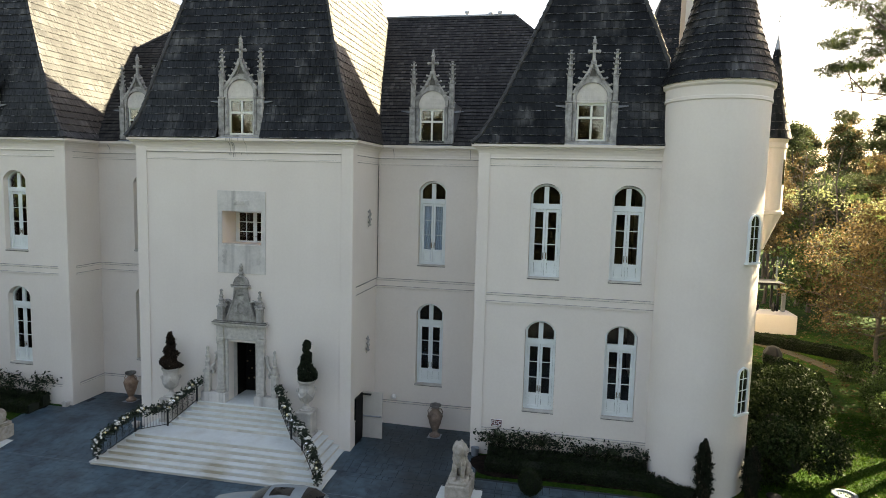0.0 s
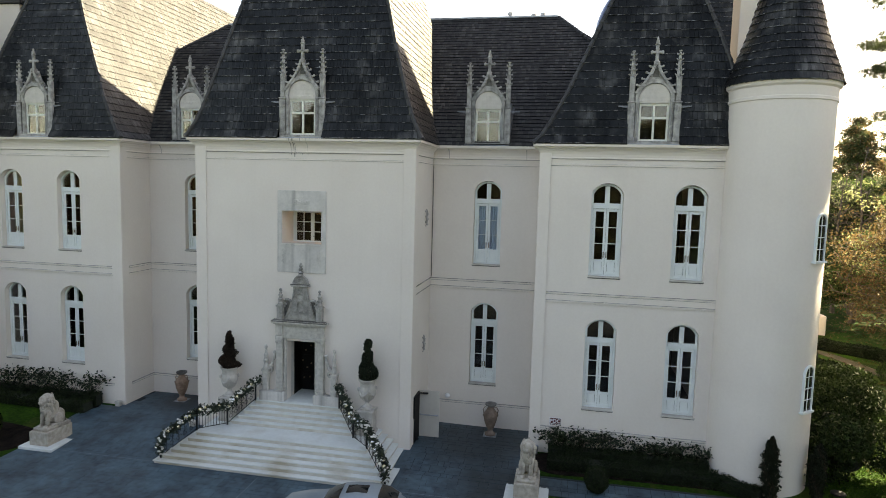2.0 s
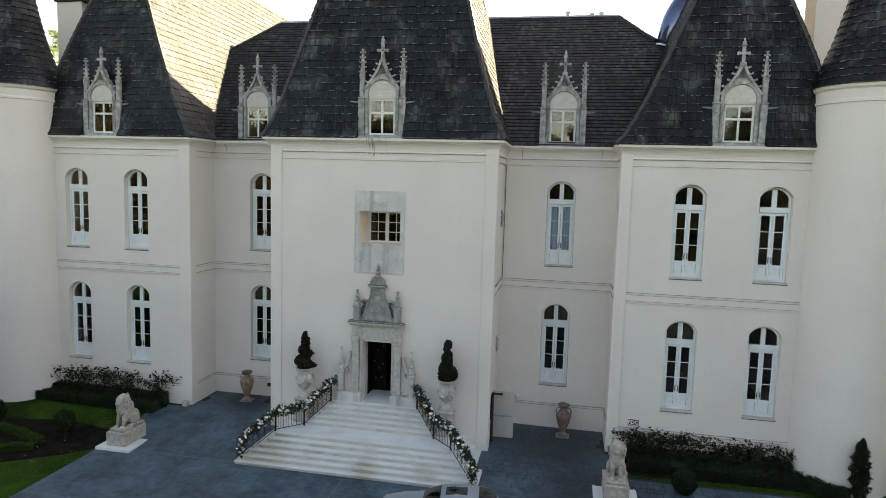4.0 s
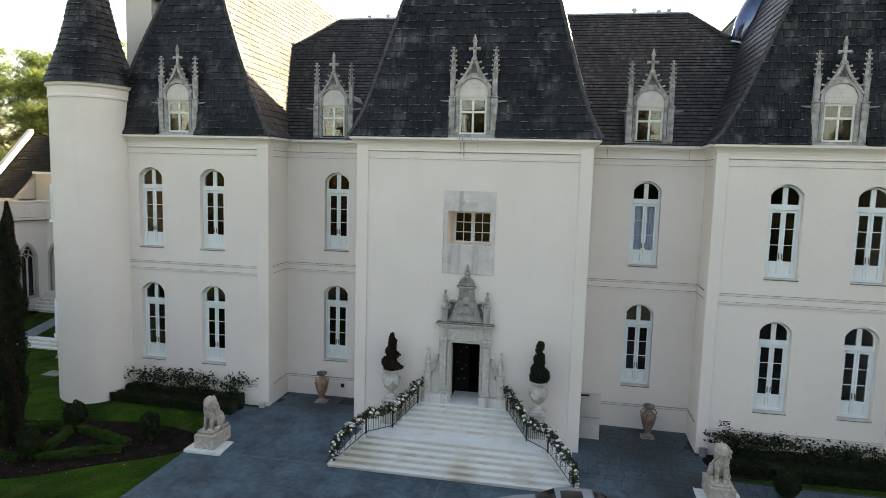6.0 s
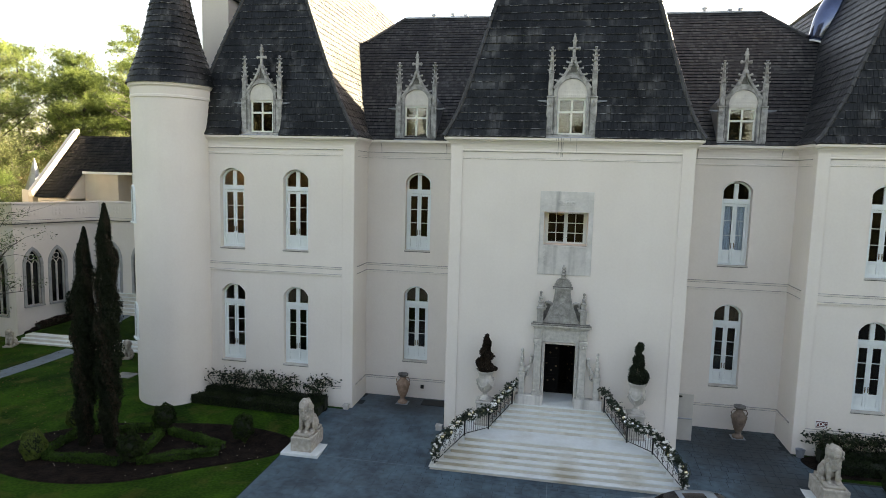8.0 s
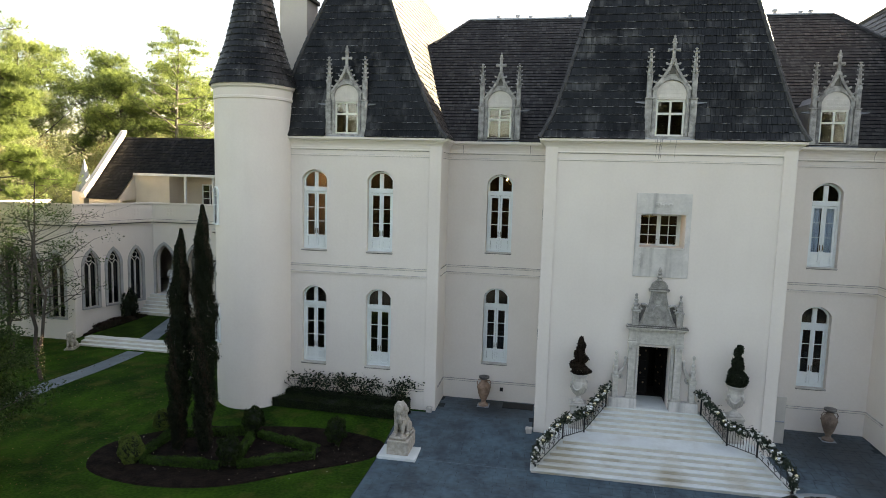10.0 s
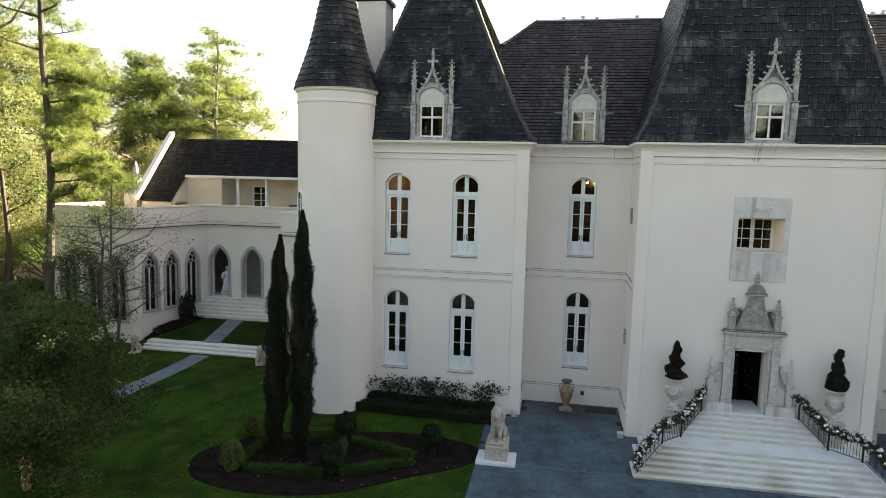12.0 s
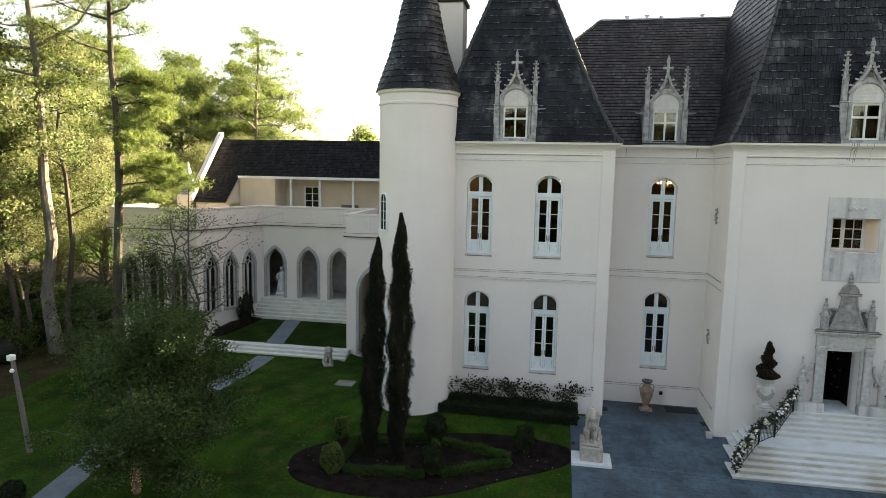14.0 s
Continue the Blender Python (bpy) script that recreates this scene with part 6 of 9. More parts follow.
# ---- seated stone lions ----
def lion_mesh():
    """One plain mesh, facing -y, about 1.6 m tall."""
    bm = bmesh.new()
    R = lambda rx: Matrix.Rotation(radians(rx), 4, "X")
    blob(bm, (0, 0.42, 0.38), (0.36, 0.48, 0.38), 16, 12)                 # haunches
    blob(bm, (0, 0.18, 0.68), (0.27, 0.34, 0.55), 16, 12, R(-24))          # trunk
    blob(bm, (0, -0.10, 0.92), (0.29, 0.29, 0.44), 16, 12, R(-10))         # chest mane
    blob(bm, (0, -0.08, 1.27), (0.38, 0.33, 0.37), 16, 12)                 # mane
    blob(bm, (0, -0.31, 1.36), (0.21, 0.22, 0.23), 14, 10)                 # head
    blob(bm, (0, -0.46, 1.27), (0.13, 0.13, 0.11), 10, 8)                  # muzzle
    blob(bm, (0, -0.42, 1.17), (0.10, 0.11, 0.05), 8, 6)
    for s in (-1, 1):
        blob(bm, (s * 0.22, -0.24, 1.47), (0.05, 0.04, 0.05), 8, 6)
        blob(bm, (s * 0.10, -0.44, 1.38), (0.035, 0.03, 0.03), 6, 5)
        tube(bm, [(s * 0.18, -0.14, 0.85), (s * 0.19, -0.24, 0.45), (s * 0.19, -0.28, 0.08)], [0.15, 0.11, 0.10], 10)
        blob(bm, (s * 0.19, -0.38, 0.07), (0.12, 0.19, 0.08), 10, 7)
        blob(bm, (s * 0.33, 0.34, 0.30), (0.14, 0.34, 0.28), 12, 9)
        blob(bm, (s * 0.34, 0.02, 0.07), (0.11, 0.22, 0.08), 10, 7)
    rng = random.Random(4)
    for i in range(70):                                                    # locks of the mane
        a, h = rng.uniform(0, 2 * math.pi), rng.uniform(0.68, 1.52)
        r = (0.30 if h < 1.1 else 0.37) if h < 1.4 else 0.29
        if math.sin(a) < -0.55 and h > 1.15:
            continue
        blob(bm, (r * math.cos(a), -0.09 + r * math.sin(a), h), (0.07, 0.07, 0.10), 6, 5)
    tube(bm, [(0.1, 0.85, 0.1), (0.42, 0.75, 0.08), (0.52, 0.4, 0.08), (0.46, 0.12, 0.1)], [0.05, 0.045, 0.045, 0.07], 7)
    box(bm, -0.44, 0.44, -0.60, 0.92, -0.10, 0.03)
    return bm


LION = mesh_of(lion_mesh(), LION_STONE, smooth=True)
for x, y, rz in ((-11.52, -2.95, -0.10), (11.15, -2.55, -0.05)):
    z = level(x, y)
    st = thing("lion_plinth", "stone block plinth on a white slab", "plinth", (x, y, z), rz * 0.0, group="lion plinths by the drive")
    bm = bmesh.new()
    chamfer_box(bm, -0.90, 0.90, -0.93, 0.93, -0.12, 0.07, 0.015)
    part("slab", bm, STEP, st, "white stone slab")
    bm = bmesh.new()
    chamfer_box(bm, -0.50, 0.50, -0.68, 0.85, 0.07, 0.72, 0.02)
    part("block", bm, LION_STONE, st)
    ob = put("lion_statue", LION, None, (x, y, z + 0.82), rz, scale=(0.86, 0.9, 0.97))
    tagged(ob, "weathered pale stone seated lion on a plinth", "statue", "seated lions by the drive")

# open side door with push bar, and a dark box as shaded doorway
sd = thing("side_door", "open white side door with a metal push bar", "door", (CX + 0.02, 1.70, level(6, 1.7)))
bm = bmesh.new()
chamfer_box(bm, 0.02, 1.05, -0.03, 0.03, 0.03, 2.36, 0.006)
part("leaf", bm, DOORLEAF, sd)
bm = bmesh.new()
tube(bm, [(0.10, -0.09, 1.15), (0.98, -0.09, 1.15)], 0.035, 8)
box(bm, 0.08, 0.14, -0.09, -0.03, 1.12, 1.18)
box(bm, 0.94, 1.0, -0.09, -0.03, 1.12, 1.18)
part("push_bar", bm, LEAD, sd)
bm = bmesh.new()
chamfer_box(bm, 0.05, 0.5, -0.12, -0.03, 2.20, 2.28, 0.01)
part("closer", bm, IRON, sd)
bm = bmesh.new()
box(bm, CX - 0.1, CX + 0.085, 0.62, 1.64, 0.3, 2.66)
part("doorway", bm, DOORWOOD, chateau, "dark box on the wall for the shaded side doorway")

# wall fittings
bm = bmesh.new()
chamfer_box(bm, 11.90, 12.44, WY - 0.03, WY - 0.004, 1.69, 2.05, 0.004)
sg = solid("wall_sign", bm, SIGNWHITE, "small dark red wall sign with white letters", "sign")
bm = bmesh.new()
chamfer_box(bm, 11.92, 12.42, WY - 0.036, WY - 0.031, 1.71, 2.03, 0.002)
part("sign_field", bm, SIGNRED, sg, "dark red field")
fc = bpy.data.curves.new("letters", "FONT")
fc.body, fc.size, fc.align_x, fc.extrude, fc.offset = "FDC", 0.25, "CENTER", 0.002, 0.006
tmp = new("letters", fc)
me = bpy.data.meshes.new_from_object(tmp.evaluated_get(bpy.context.evaluated_depsgraph_get()))
bpy.data.objects.remove(tmp)
me.materials.append(SIGNWHITE)
lt = new("lettering", me)
lt.parent = sg
lt.location, lt.rotation_euler = (12.17, WY - 0.039, 1.81), (radians(90), 0, 0)
bm = bmesh.new()
box(bm, 11.96, 12.38, WY - 0.040, WY - 0.037, 1.735, 1.77)
part("text_bar", bm, SIGNWHITE, sg)
bm = bmesh.new()
lathe(bm, [(0.06, 0), (0.12, 0.05), (0.13, 0.12), (0.08, 0.2), (0.02, 0.22)], 14, (6.55, RY - 0.16, 1.78))
box(bm, 6.50, 6.60, RY - 0.10, RY - 0.003, 1.80, 1.94)
solid("wall_lamp", bm, SIGNWHITE, "small round white lamp on the recess wall", "lamp")
for x, y in ((-7.45, RY),):
    bm = bmesh.new()
    chamfer_box(bm, x - 0.09, x + 0.09, y - 0.14, y - 0.052, 1.10, 1.30, 0.01)
    solid("outlet_box", bm, IRON, "small dark outlet box on the plinth wall", "outlet box", group="outlet boxes on the plinth")
bm = bmesh.new()
chamfer_box(bm, -0.9, 0.75, -0.42, 0.42, 0.0, 0.03, 0.008)
solid("floor_mat", bm, RUBBER, "dark rectangular mat on the paving", "mat", (-6.40, 3.10, 0.528))
bm = bmesh.new()
lathe(bm, [(0.16, 0), (0.20, 0.36), (0.21, 0.38), (0.18, 0.36), (0.15, 0.05)], 16)
solid("bucket", bm, LEAD, "grey metal bucket by the wing's corner", "bucket", (11.25, 1.08, level(11.2, 1.1)), smooth=False)
for x, y in ((-11.02, 1.15), (-5.72, -0.22)):
    bm = bmesh.new()
    chamfer_box(bm, -0.14, 0.14, -0.12, 0.12, 0, 0.30, 0.02)
    chamfer_box(bm, -0.17, 0.17, -0.15, 0.15, 0.22, 0.26, 0.01)
    solid("floodlight_box", bm, PALE_STONE, "small pale stone light box on the paving", "light", (x, y, level(x, y)), group="light boxes at the corners")
# carved grotesque heads on the side of the middle block
for s in (-1, 1):
    for z in (11.2, 4.9):
        bm = bmesh.new()
        tube(bm, [(-0.10, -0.05, -0.40), (0.02, -0.08, -0.20), (-0.06, -0.09, 0.02), (0.08, -0.08, 0.20), (0.05, -0.05, 0.42)], [0.03, 0.05, 0.06, 0.05, 0.03], 7)
        for k in range(6):
            q = -1 if k % 2 else 1
            blob(bm, (q * (0.10 + 0.03 * (k % 3)), -0.07, -0.32 + 0.13 * k), (0.075, 0.06, 0.06), 7, 5)
        ob = part("wall_carving", bm, STONE, chateau)
        ob.location, ob.rotation_euler = (s * (CX + 0.0), 2.35, z), (0, 0, s * math.pi / 2)


# ---- paving ----
rng = random.Random(11)
def in_drive(x, y):
    if y < 3.8 and -12.3 < x < 11.5 and not (abs(x) < CX and y > -0.02):
        if x < -10.8 and y > WY - 0.3:
            return False
        if x > 10.8 and y > 1.2:
            return False
        return x > -12.45
    return 11.4 < x < 20 and -2.6 < y < -0.95


def flag_mesh(x0, x1, y0, y1, top):
    bm = bmesh.new()
    c = 0.006
    lo = [bm.verts.new((x, y, level(x, y) + 0.005)) for x, y in ((x0, y0), (x1, y0), (x1, y1), (x0, y1))]
    hi = [bm.verts.new((x, y, level(x, y) + top)) for x, y in ((x0 + c, y0 + c), (x1 - c, y0 + c), (x1 - c, y1 - c), (x0 + c, y1 - c))]
    bm.faces.new(hi)
    for i in range(4):
        j = (i + 1) % 4
        bm.faces.new((lo[i], lo[j], hi[j], hi[i]))
    return bm


# paving past x 20 and behind y -26 is unseen, added to darken window reflections
xs = [-32.45 + 0.5 * i for i in range(156)]
ys = [-40.0 + 0.5 * i for i in range(89)]
drive = solid("driveway", sheet(xs, ys, 0.012, lambda x, y: in_drive(x, y) or (y < -3 and -12.45 < x < 20.2) or (y < -5 and 20 < x < 44) or y < -26), DRIVEBASE, "blue-grey stamped stone driveway, stained and damp", "driveway", kind="structure")
# ashlar flags: rows of uneven lengths
V, F = [], []
loose_flags = 0
y = -14.0
while y < 3.75:
    h = rng.choice((0.28, 0.28, 0.42, 0.42, 0.62))
    x = -12.42 - rng.random() * 0.3
    while x < 20:
        w = rng.choice((0.28, 0.42, 0.56, 0.70, 0.90))
        gap = 0.020 if x > 5.6 and y > -2.5 else 0.005
        x0, x1, y0, y1 = max(x, -12.42), x + w - gap, y, y + h - gap
        cx, cy = (x0 + x1) / 2, (y0 + y1) / 2
        ok = in_drive(cx, cy) or (cy < -3 and -12.42 < cx < 20 and x1 < 20)
        if ok and x1 - x0 > 0.1:
            t = 0.019 + rng.random() * 0.003
            if -9.5 < cx < 11 and -5.6 < cy < -2.2 and loose_flags < 300:
                loose_flags += 1
                fb = flag_mesh(x0, x1, y0, y1, t)
                part("flagstone", fb, DRIVE_OBJ, drive)
                x += w
                continue
            k = len(V)
            c = 0.004
            for a, b in ((x0, y0), (x1, y0), (x1, y1), (x0, y1)):
                V.append((a, b, level(a, b) + 0.010))
            for a, b in ((x0 + c, y0 + c), (x1 - c, y0 + c), (x1 - c, y1 - c), (x0 + c, y1 - c)):
                V.append((a, b, level(a, b) + t))
            F += [(k + 4, k + 5, k + 6, k + 7)] + [(k + i, k + (i + 1) % 4, k + 4 + (i + 1) % 4, k + 4 + i) for i in range(4)]
        x += w
    y += h
me = bpy.data.meshes.new("flags")
me.from_pydata(V, [], F)
me.materials.append(DRIVE)
fl = new("paving", me)
fl.parent = drive
fl["kind"] = "stuff"


for x0, x1, y0, y1 in ((-12.4, -5.55, -3.575, -3.545), (5.55, 11.9, -3.575, -3.545), (-0.32, -0.29, -13.9, -3.75), (-12.4, 11.9, -8.0, -7.97)):
    jb = bmesh.new()
    n = 8
    for i in range(n):
        ax, bx = (x0 + (x1 - x0) * i / n, x0 + (x1 - x0) * (i + 1) / n) if x1 - x0 > 1 else (x0, x1)
        ay, by = (y0 + (y1 - y0) * i / n, y0 + (y1 - y0) * (i + 1) / n) if y1 - y0 > 1 else (y0, y1)
        jb.faces.new([jb.verts.new((px, py, level(px, py) + 0.0245)) for px, py in ((ax, ay), (bx, ay), (bx, by), (ax, by))])
    part("expansion_joint", jb, PATHM, drive, "pale cement joint")


# ---- hedges and bushes ----
def hedge_run(pts, w, h, name, label, seed, mat=None, density=950, group="clipped hedges", leaf=0.05):
    """A clipped hedge along a line in plan: dark core and a coat of leaves."""
    x0, y0 = pts[0]
    t = thing(name, label, "hedge", (x0, y0, level(x0, y0)), group=group)
    rngh = np.random.default_rng(seed)
    core = bmesh.new()
    cs = []
    for (ax, ay), (bx, by) in zip(pts, pts[1:]):
        d = Vector((bx - ax, by - ay))
        ln = d.length
        u = d / ln
        nrm = Vector((-u.y, u.x))
        za = level(ax, ay) - level(x0, y0)
        zb = level(bx, by) - level(x0, y0)
        q = w / 2 - 0.06
        vs = []
        for (px, py, pz) in ((ax, ay, za), (bx, by, zb)):
            for sx in (-1, 1):
                for zz in (-0.1, h - 0.05):
                    vs.append(core.verts.new((px - x0 + nrm.x * q * sx, py - y0 + nrm.y * q * sx, pz + zz)))
        for f in ((0, 1, 3, 2), (4, 6, 7, 5), (0, 4, 5, 1), (2, 3, 7, 6), (1, 5, 7, 3), (0, 2, 6, 4)):
            core.faces.new([vs[i] for i in f])
        area = ln * (w + 2 * h)
        n = int(area * density)
        s = rngh.random(n) * ln
        g = rngh.random(n) * (w + 2 * h)
        off = np.where(g < h, -w / 2, np.where(g > h + w, w / 2, g - h - w / 2))
        zz = np.where(g < h, g, np.where(g > h + w, g - h - w, h))
        wob = 0.05 * np.sin(s * 2.1 + seed) + 0.03 * np.sin(s * 5.3)
        off = off + rngh.normal(size=n) * 0.03
        zz = zz + rngh.normal(size=n) * 0.035 + np.where(zz > h * 0.9, wob, 0)
        cs.append(np.stack([ax - x0 + u.x * s + nrm.x * off, ay - y0 + u.y * s + nrm.y * off, za + (zb - za) * s / ln + zz], 1))
    bmesh.ops.recalc_face_normals(core, faces=core.faces[:])
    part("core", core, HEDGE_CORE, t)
    leaves("foliage", np.concatenate(cs), leaf, mat or HEDGE, t, seed=seed + 1, flat=1.2)
    return t


def bush(x, y, rx, rz, name, label, seed, mat=None, n=2600, leaf=0.06, cat="bush", group="", lumpy=0.12, lift=0.0, lobes=0):
    z = level(x, y)
    t = thing(name, label, cat, (x, y, z), group=group)
    r = np.random.default_rng(seed)
    core = bmesh.new()
    q = 0.5 if lobes else 0.87
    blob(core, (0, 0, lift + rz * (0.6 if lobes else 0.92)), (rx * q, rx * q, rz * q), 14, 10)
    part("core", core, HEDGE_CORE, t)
    d = r.normal(size=(n, 3))
    d /= np.linalg.norm(d, axis=1)[:, None]
    lump = 1 + lumpy * np.sin(d[:, 0] * 5 + seed) * np.sin(d[:, 1] * 6) + lumpy * 0.7 * np.sin(d[:, 2] * 7 + d[:, 0] * 4)
    c = d * (lump * r.uniform(0.9, 1.04, n))[:, None] * np.array([rx, rx, rz]) + np.array([0, 0, lift + rz * 0.95])
    if lobes:                          # billowing outline of several rounded masses
        o = r.normal(size=(lobes, 3)) * np.array([0.55, 0.55, 0.35])
        o[:, 2] = np.clip(o[:, 2], -0.6, 0.5)
        k = r.integers(0, lobes, n)
        sz = r.uniform(0.45, 0.75, lobes)[k][:, None]
        c = (o[k] + d * sz * r.uniform(0.75, 1.12, n)[:, None]) * np.array([rx, rx, rz]) + np.array([0, 0, rz * 0.95])
    leaves("foliage", c[c[:, 2] > 0.02], leaf, mat or HEDGE, t, seed=seed + 1, flat=1.2)
    bm = bmesh.new()
    tube(bm, [(0, 0, -0.1), (0.02, 0, lift + rz)], [0.05, 0.03], 6)
    part("stem", bm, TWIG, t)
    return t


# mulch bed with the cypresses, edged by low hedges
def outline_sheet(name, pts, material, label, cat, dz, segs=6):
    """A flat bed with a smooth rim following the ground."""
    n = len(pts)
    ring = []
    for i in range(n):
        p0, p1, p2, p3 = (Vector(pts[(i + k - 1) % n]) for k in range(4))
        for s in range(segs):
            t = s / segs
            ring.append(0.5 * ((2 * p1) + (p2 - p0) * t + (2 * p0 - 5 * p1 + 4 * p2 - p3) * t * t + (3 * p1 - p0 - 3 * p2 + p3) * t ** 3))
    bm = bmesh.new()
    c = sum(ring, Vector((0, 0))) / len(ring)
    rows = []
    for f in (1.0, 0.97, 0.8, 0.55, 0.3):
        rows.append([bm.verts.new((*(c + (p - c) * f), level(*(c + (p - c) * f)) + (dz if f < 1 else -0.02))) for p in ring])
    for a, b in zip(rows, rows[1:]):
        for i in range(len(ring)):
            j = (i + 1) % len(ring)
            bm.faces.new((a[i], a[j], b[j], b[i]))
    bm.faces.new(rows[-1])
    return solid(name, bm, material, label, cat, kind="structure")


outline_sheet("mulch_bed", [(-25.1, -5.2), (-24.3, -7.7), (-21.3, -8.55), (-18.0, -7.95), (-15.2, -5.9), (-12.6, -3.9), (-12.55, -2.3), (-15.5, -1.7), (-19.0, -2.1), (-22.8, -3.0)], MULCH, "dark mulch bed with pale fallen petals", "flower bed", 0.05)
outline_sheet("border_bed", [(-19.4, 1.3), (-19.3, 0.3), (-15.5, 0.1), (-12.3, 0.1), (-12.2, 1.3), (-15.5, 1.38)], MULCH, "dark mulch strip under the wing's hedges", "flower bed", 0.03)
outline_sheet("border_bed", [(11.7, 1.3), (11.7, -0.6), (15, -0.6), (19.3, -0.6), (21.5, -1.0), (19.3, 1.3)], MULCH, "dark mulch strip under the wing's hedges", "flower bed", 0.03)
r = np.random.default_rng(3)
pc = np.stack([r.uniform(-25, -12.6, 130), r.uniform(-8, -1.8, 130)], 1)
pc = pc[(np.abs(pc[:, 1] + 4.9) < 2.9 - 0.16 * np.abs(pc[:, 0] + 20))]
pet = leaves("fallen_petals", np.array([(x, y, level(x, y) + 0.075) for x, y in pc]), 0.034, BLOSSOM, None, seed=5, flat=0.1)
tagged(pet, "small pale fallen petals on the mulch", "petals", kind="stuff")

hedge_run([(-22.3, -6.75), (-18.7, -6.5)], 0.30, 0.34, "box_hedge", "low clipped box hedge edging the mulch bed", 41, BOX, 1300)
hedge_run([(-18.05, -6.25), (-15.15, -4.5)], 0.30, 0.34, "box_hedge", "low clipped box hedge edging the mulch bed", 42, BOX, 1300)
hedge_run([(-15.2, -4.0), (-18.5, -3.1)], 0.30, 0.34, "box_hedge", "low clipped box hedge edging the mulch bed", 43, BOX, 1300)
hedge_run([(-19.2, -3.0), (-22.4, -3.9)], 0.30, 0.34, "box_hedge", "low clipped box hedge edging the mulch bed", 44, BOX, 1300)
hedge_run([(-18.8, -3.4), (-18.35, -5.75)], 0.30, 0.34, "box_hedge", "low clipped box hedge dividing the mulch bed", 46, BOX, 1300)
hedge_run([(-22.6, -4.0), (-22.7, -6.3)], 0.30, 0.34, "box_hedge", "low clipped box hedge edging the mulch bed", 45, BOX, 1300)
bush(-22.8, -6.75, 0.50, 0.66, "round_bush", "bright green clipped bush at the corner of the bed", 51, HEDGE_LIGHT, 3200, 0.055, group="clipped bushes of the bed")
bush(-18.4, -6.2, 0.47, 0.58, "round_bush", "dark clipped bush in the box hedge", 52, LAUREL, 3800, 0.055, group="clipped bushes of the bed", lumpy=0.2, lift=0.26)
bush(-18.9, -2.95, 0.46, 0.58, "round_bush", "dark clipped bush in the box hedge", 53, LAUREL, 3600, 0.055, group="clipped bushes of the bed", lumpy=0.2, lift=0.26)
bush(-14.6, -3.2, 0.42, 0.58, "round_bush", "dark clipped bush in the box hedge", 54, LAUREL, 3600, 0.055, group="clipped bushes of the bed", lumpy=0.2, lift=0.26)
bush(-23.6, -3.3, 0.36, 0.5, "round_bush", "leafy green bush at the edge of the bed", 55, HEDGE_LIGHT, 2200, 0.06, group="clipped bushes of the bed", lumpy=0.2)
# two-step hedges under the wings
hedge_run([(-19.35, 0.40), (-12.05, 0.15)], 0.75, 0.46, "low_hedge", "dark low clipped hedge along the wing", 61, BOX_DARK, 900)
hedge_run([(-18.95, 1.06), (-12.05, 0.95)], 0.55, 0.66, "wall_hedge", "dark taller clipped hedge along the wing", 62, None, 900)
hedge_run([(11.9, 0.0), (19.2, -0.15), (20.6, -1.0)], 0.8, 0.45, "low_hedge", "dark low clipped hedge along the wing", 63, None, 900)
hedge_run([(11.9, 0.75), (18.9, 0.75)], 0.6, 0.62, "wall_hedge", "dark taller clipped hedge along the wing", 64, None, 900)
bush(14.0, -1.75, 0.50, 0.56, "round_bush", "dark clipped ball bush on the path's edge", 56, BOX_DARK, 5200, 0.036, group="ball bushes by the path", lumpy=0.03)


def wall_shrubs(x0, x1, y, seed, n=9, tall=1.0):
    """Open, leggy shrubs in front of the wall, one thing each."""
    rr = np.random.default_rng(seed)
    for i in range(n):
        x = x0 + (x1 - x0) * (i + 0.5) / n + rr.normal() * 0.12
        z = level(x, y)
        t = thing("leggy_shrub", "open leggy evergreen shrub against the wall", "shrub", (x, y, z), group="leggy shrubs under the wings")
        bm = bmesh.new()
        tips = []
        for k in range(11):
            a = rr.random() * 2 * math.pi
            h = (1.0 + rr.random() * 0.65) * tall
            q = Vector((0.80 * math.cos(a) * (0.4 + rr.random()), 0.25 * math.sin(a), h))
            mid = Vector((q.x * 0.35, q.y * 0.4, h * 0.55))
            tube(bm, [(0, 0, 0), mid, q], [0.018, 0.012, 0.005], 4)
            tips += [(q, 0.15), (mid.lerp(q, 0.75) + Vector((rr.normal() * 0.12, rr.normal() * 0.08, 0)), 0.14)]
            if rr.random() < 0.12:
                tips.append((mid + Vector((rr.normal() * 0.15, rr.normal() * 0.1, 0)), 0.12))
        part("branchwork", bm, TWIG, t)["kind"] = "stuff"
        c = np.concatenate([np.array(tuple(p)) + rr.normal(size=(9, 3)) * s * np.array([1.15, 0.8, 0.70]) for p, s in tips])
        leaves("foliage", c, 0.105, SHRUB, t, seed=seed + i, flat=0.7)


wall_shrubs(-18.8, -12.1, 1.02, 71, 7)
wall_shrubs(11.6, 15.0, 0.95, 81, 6, 0.80)
wall_shrubs(15.9, 18.9, 0.95, 91, 5, 0.68)


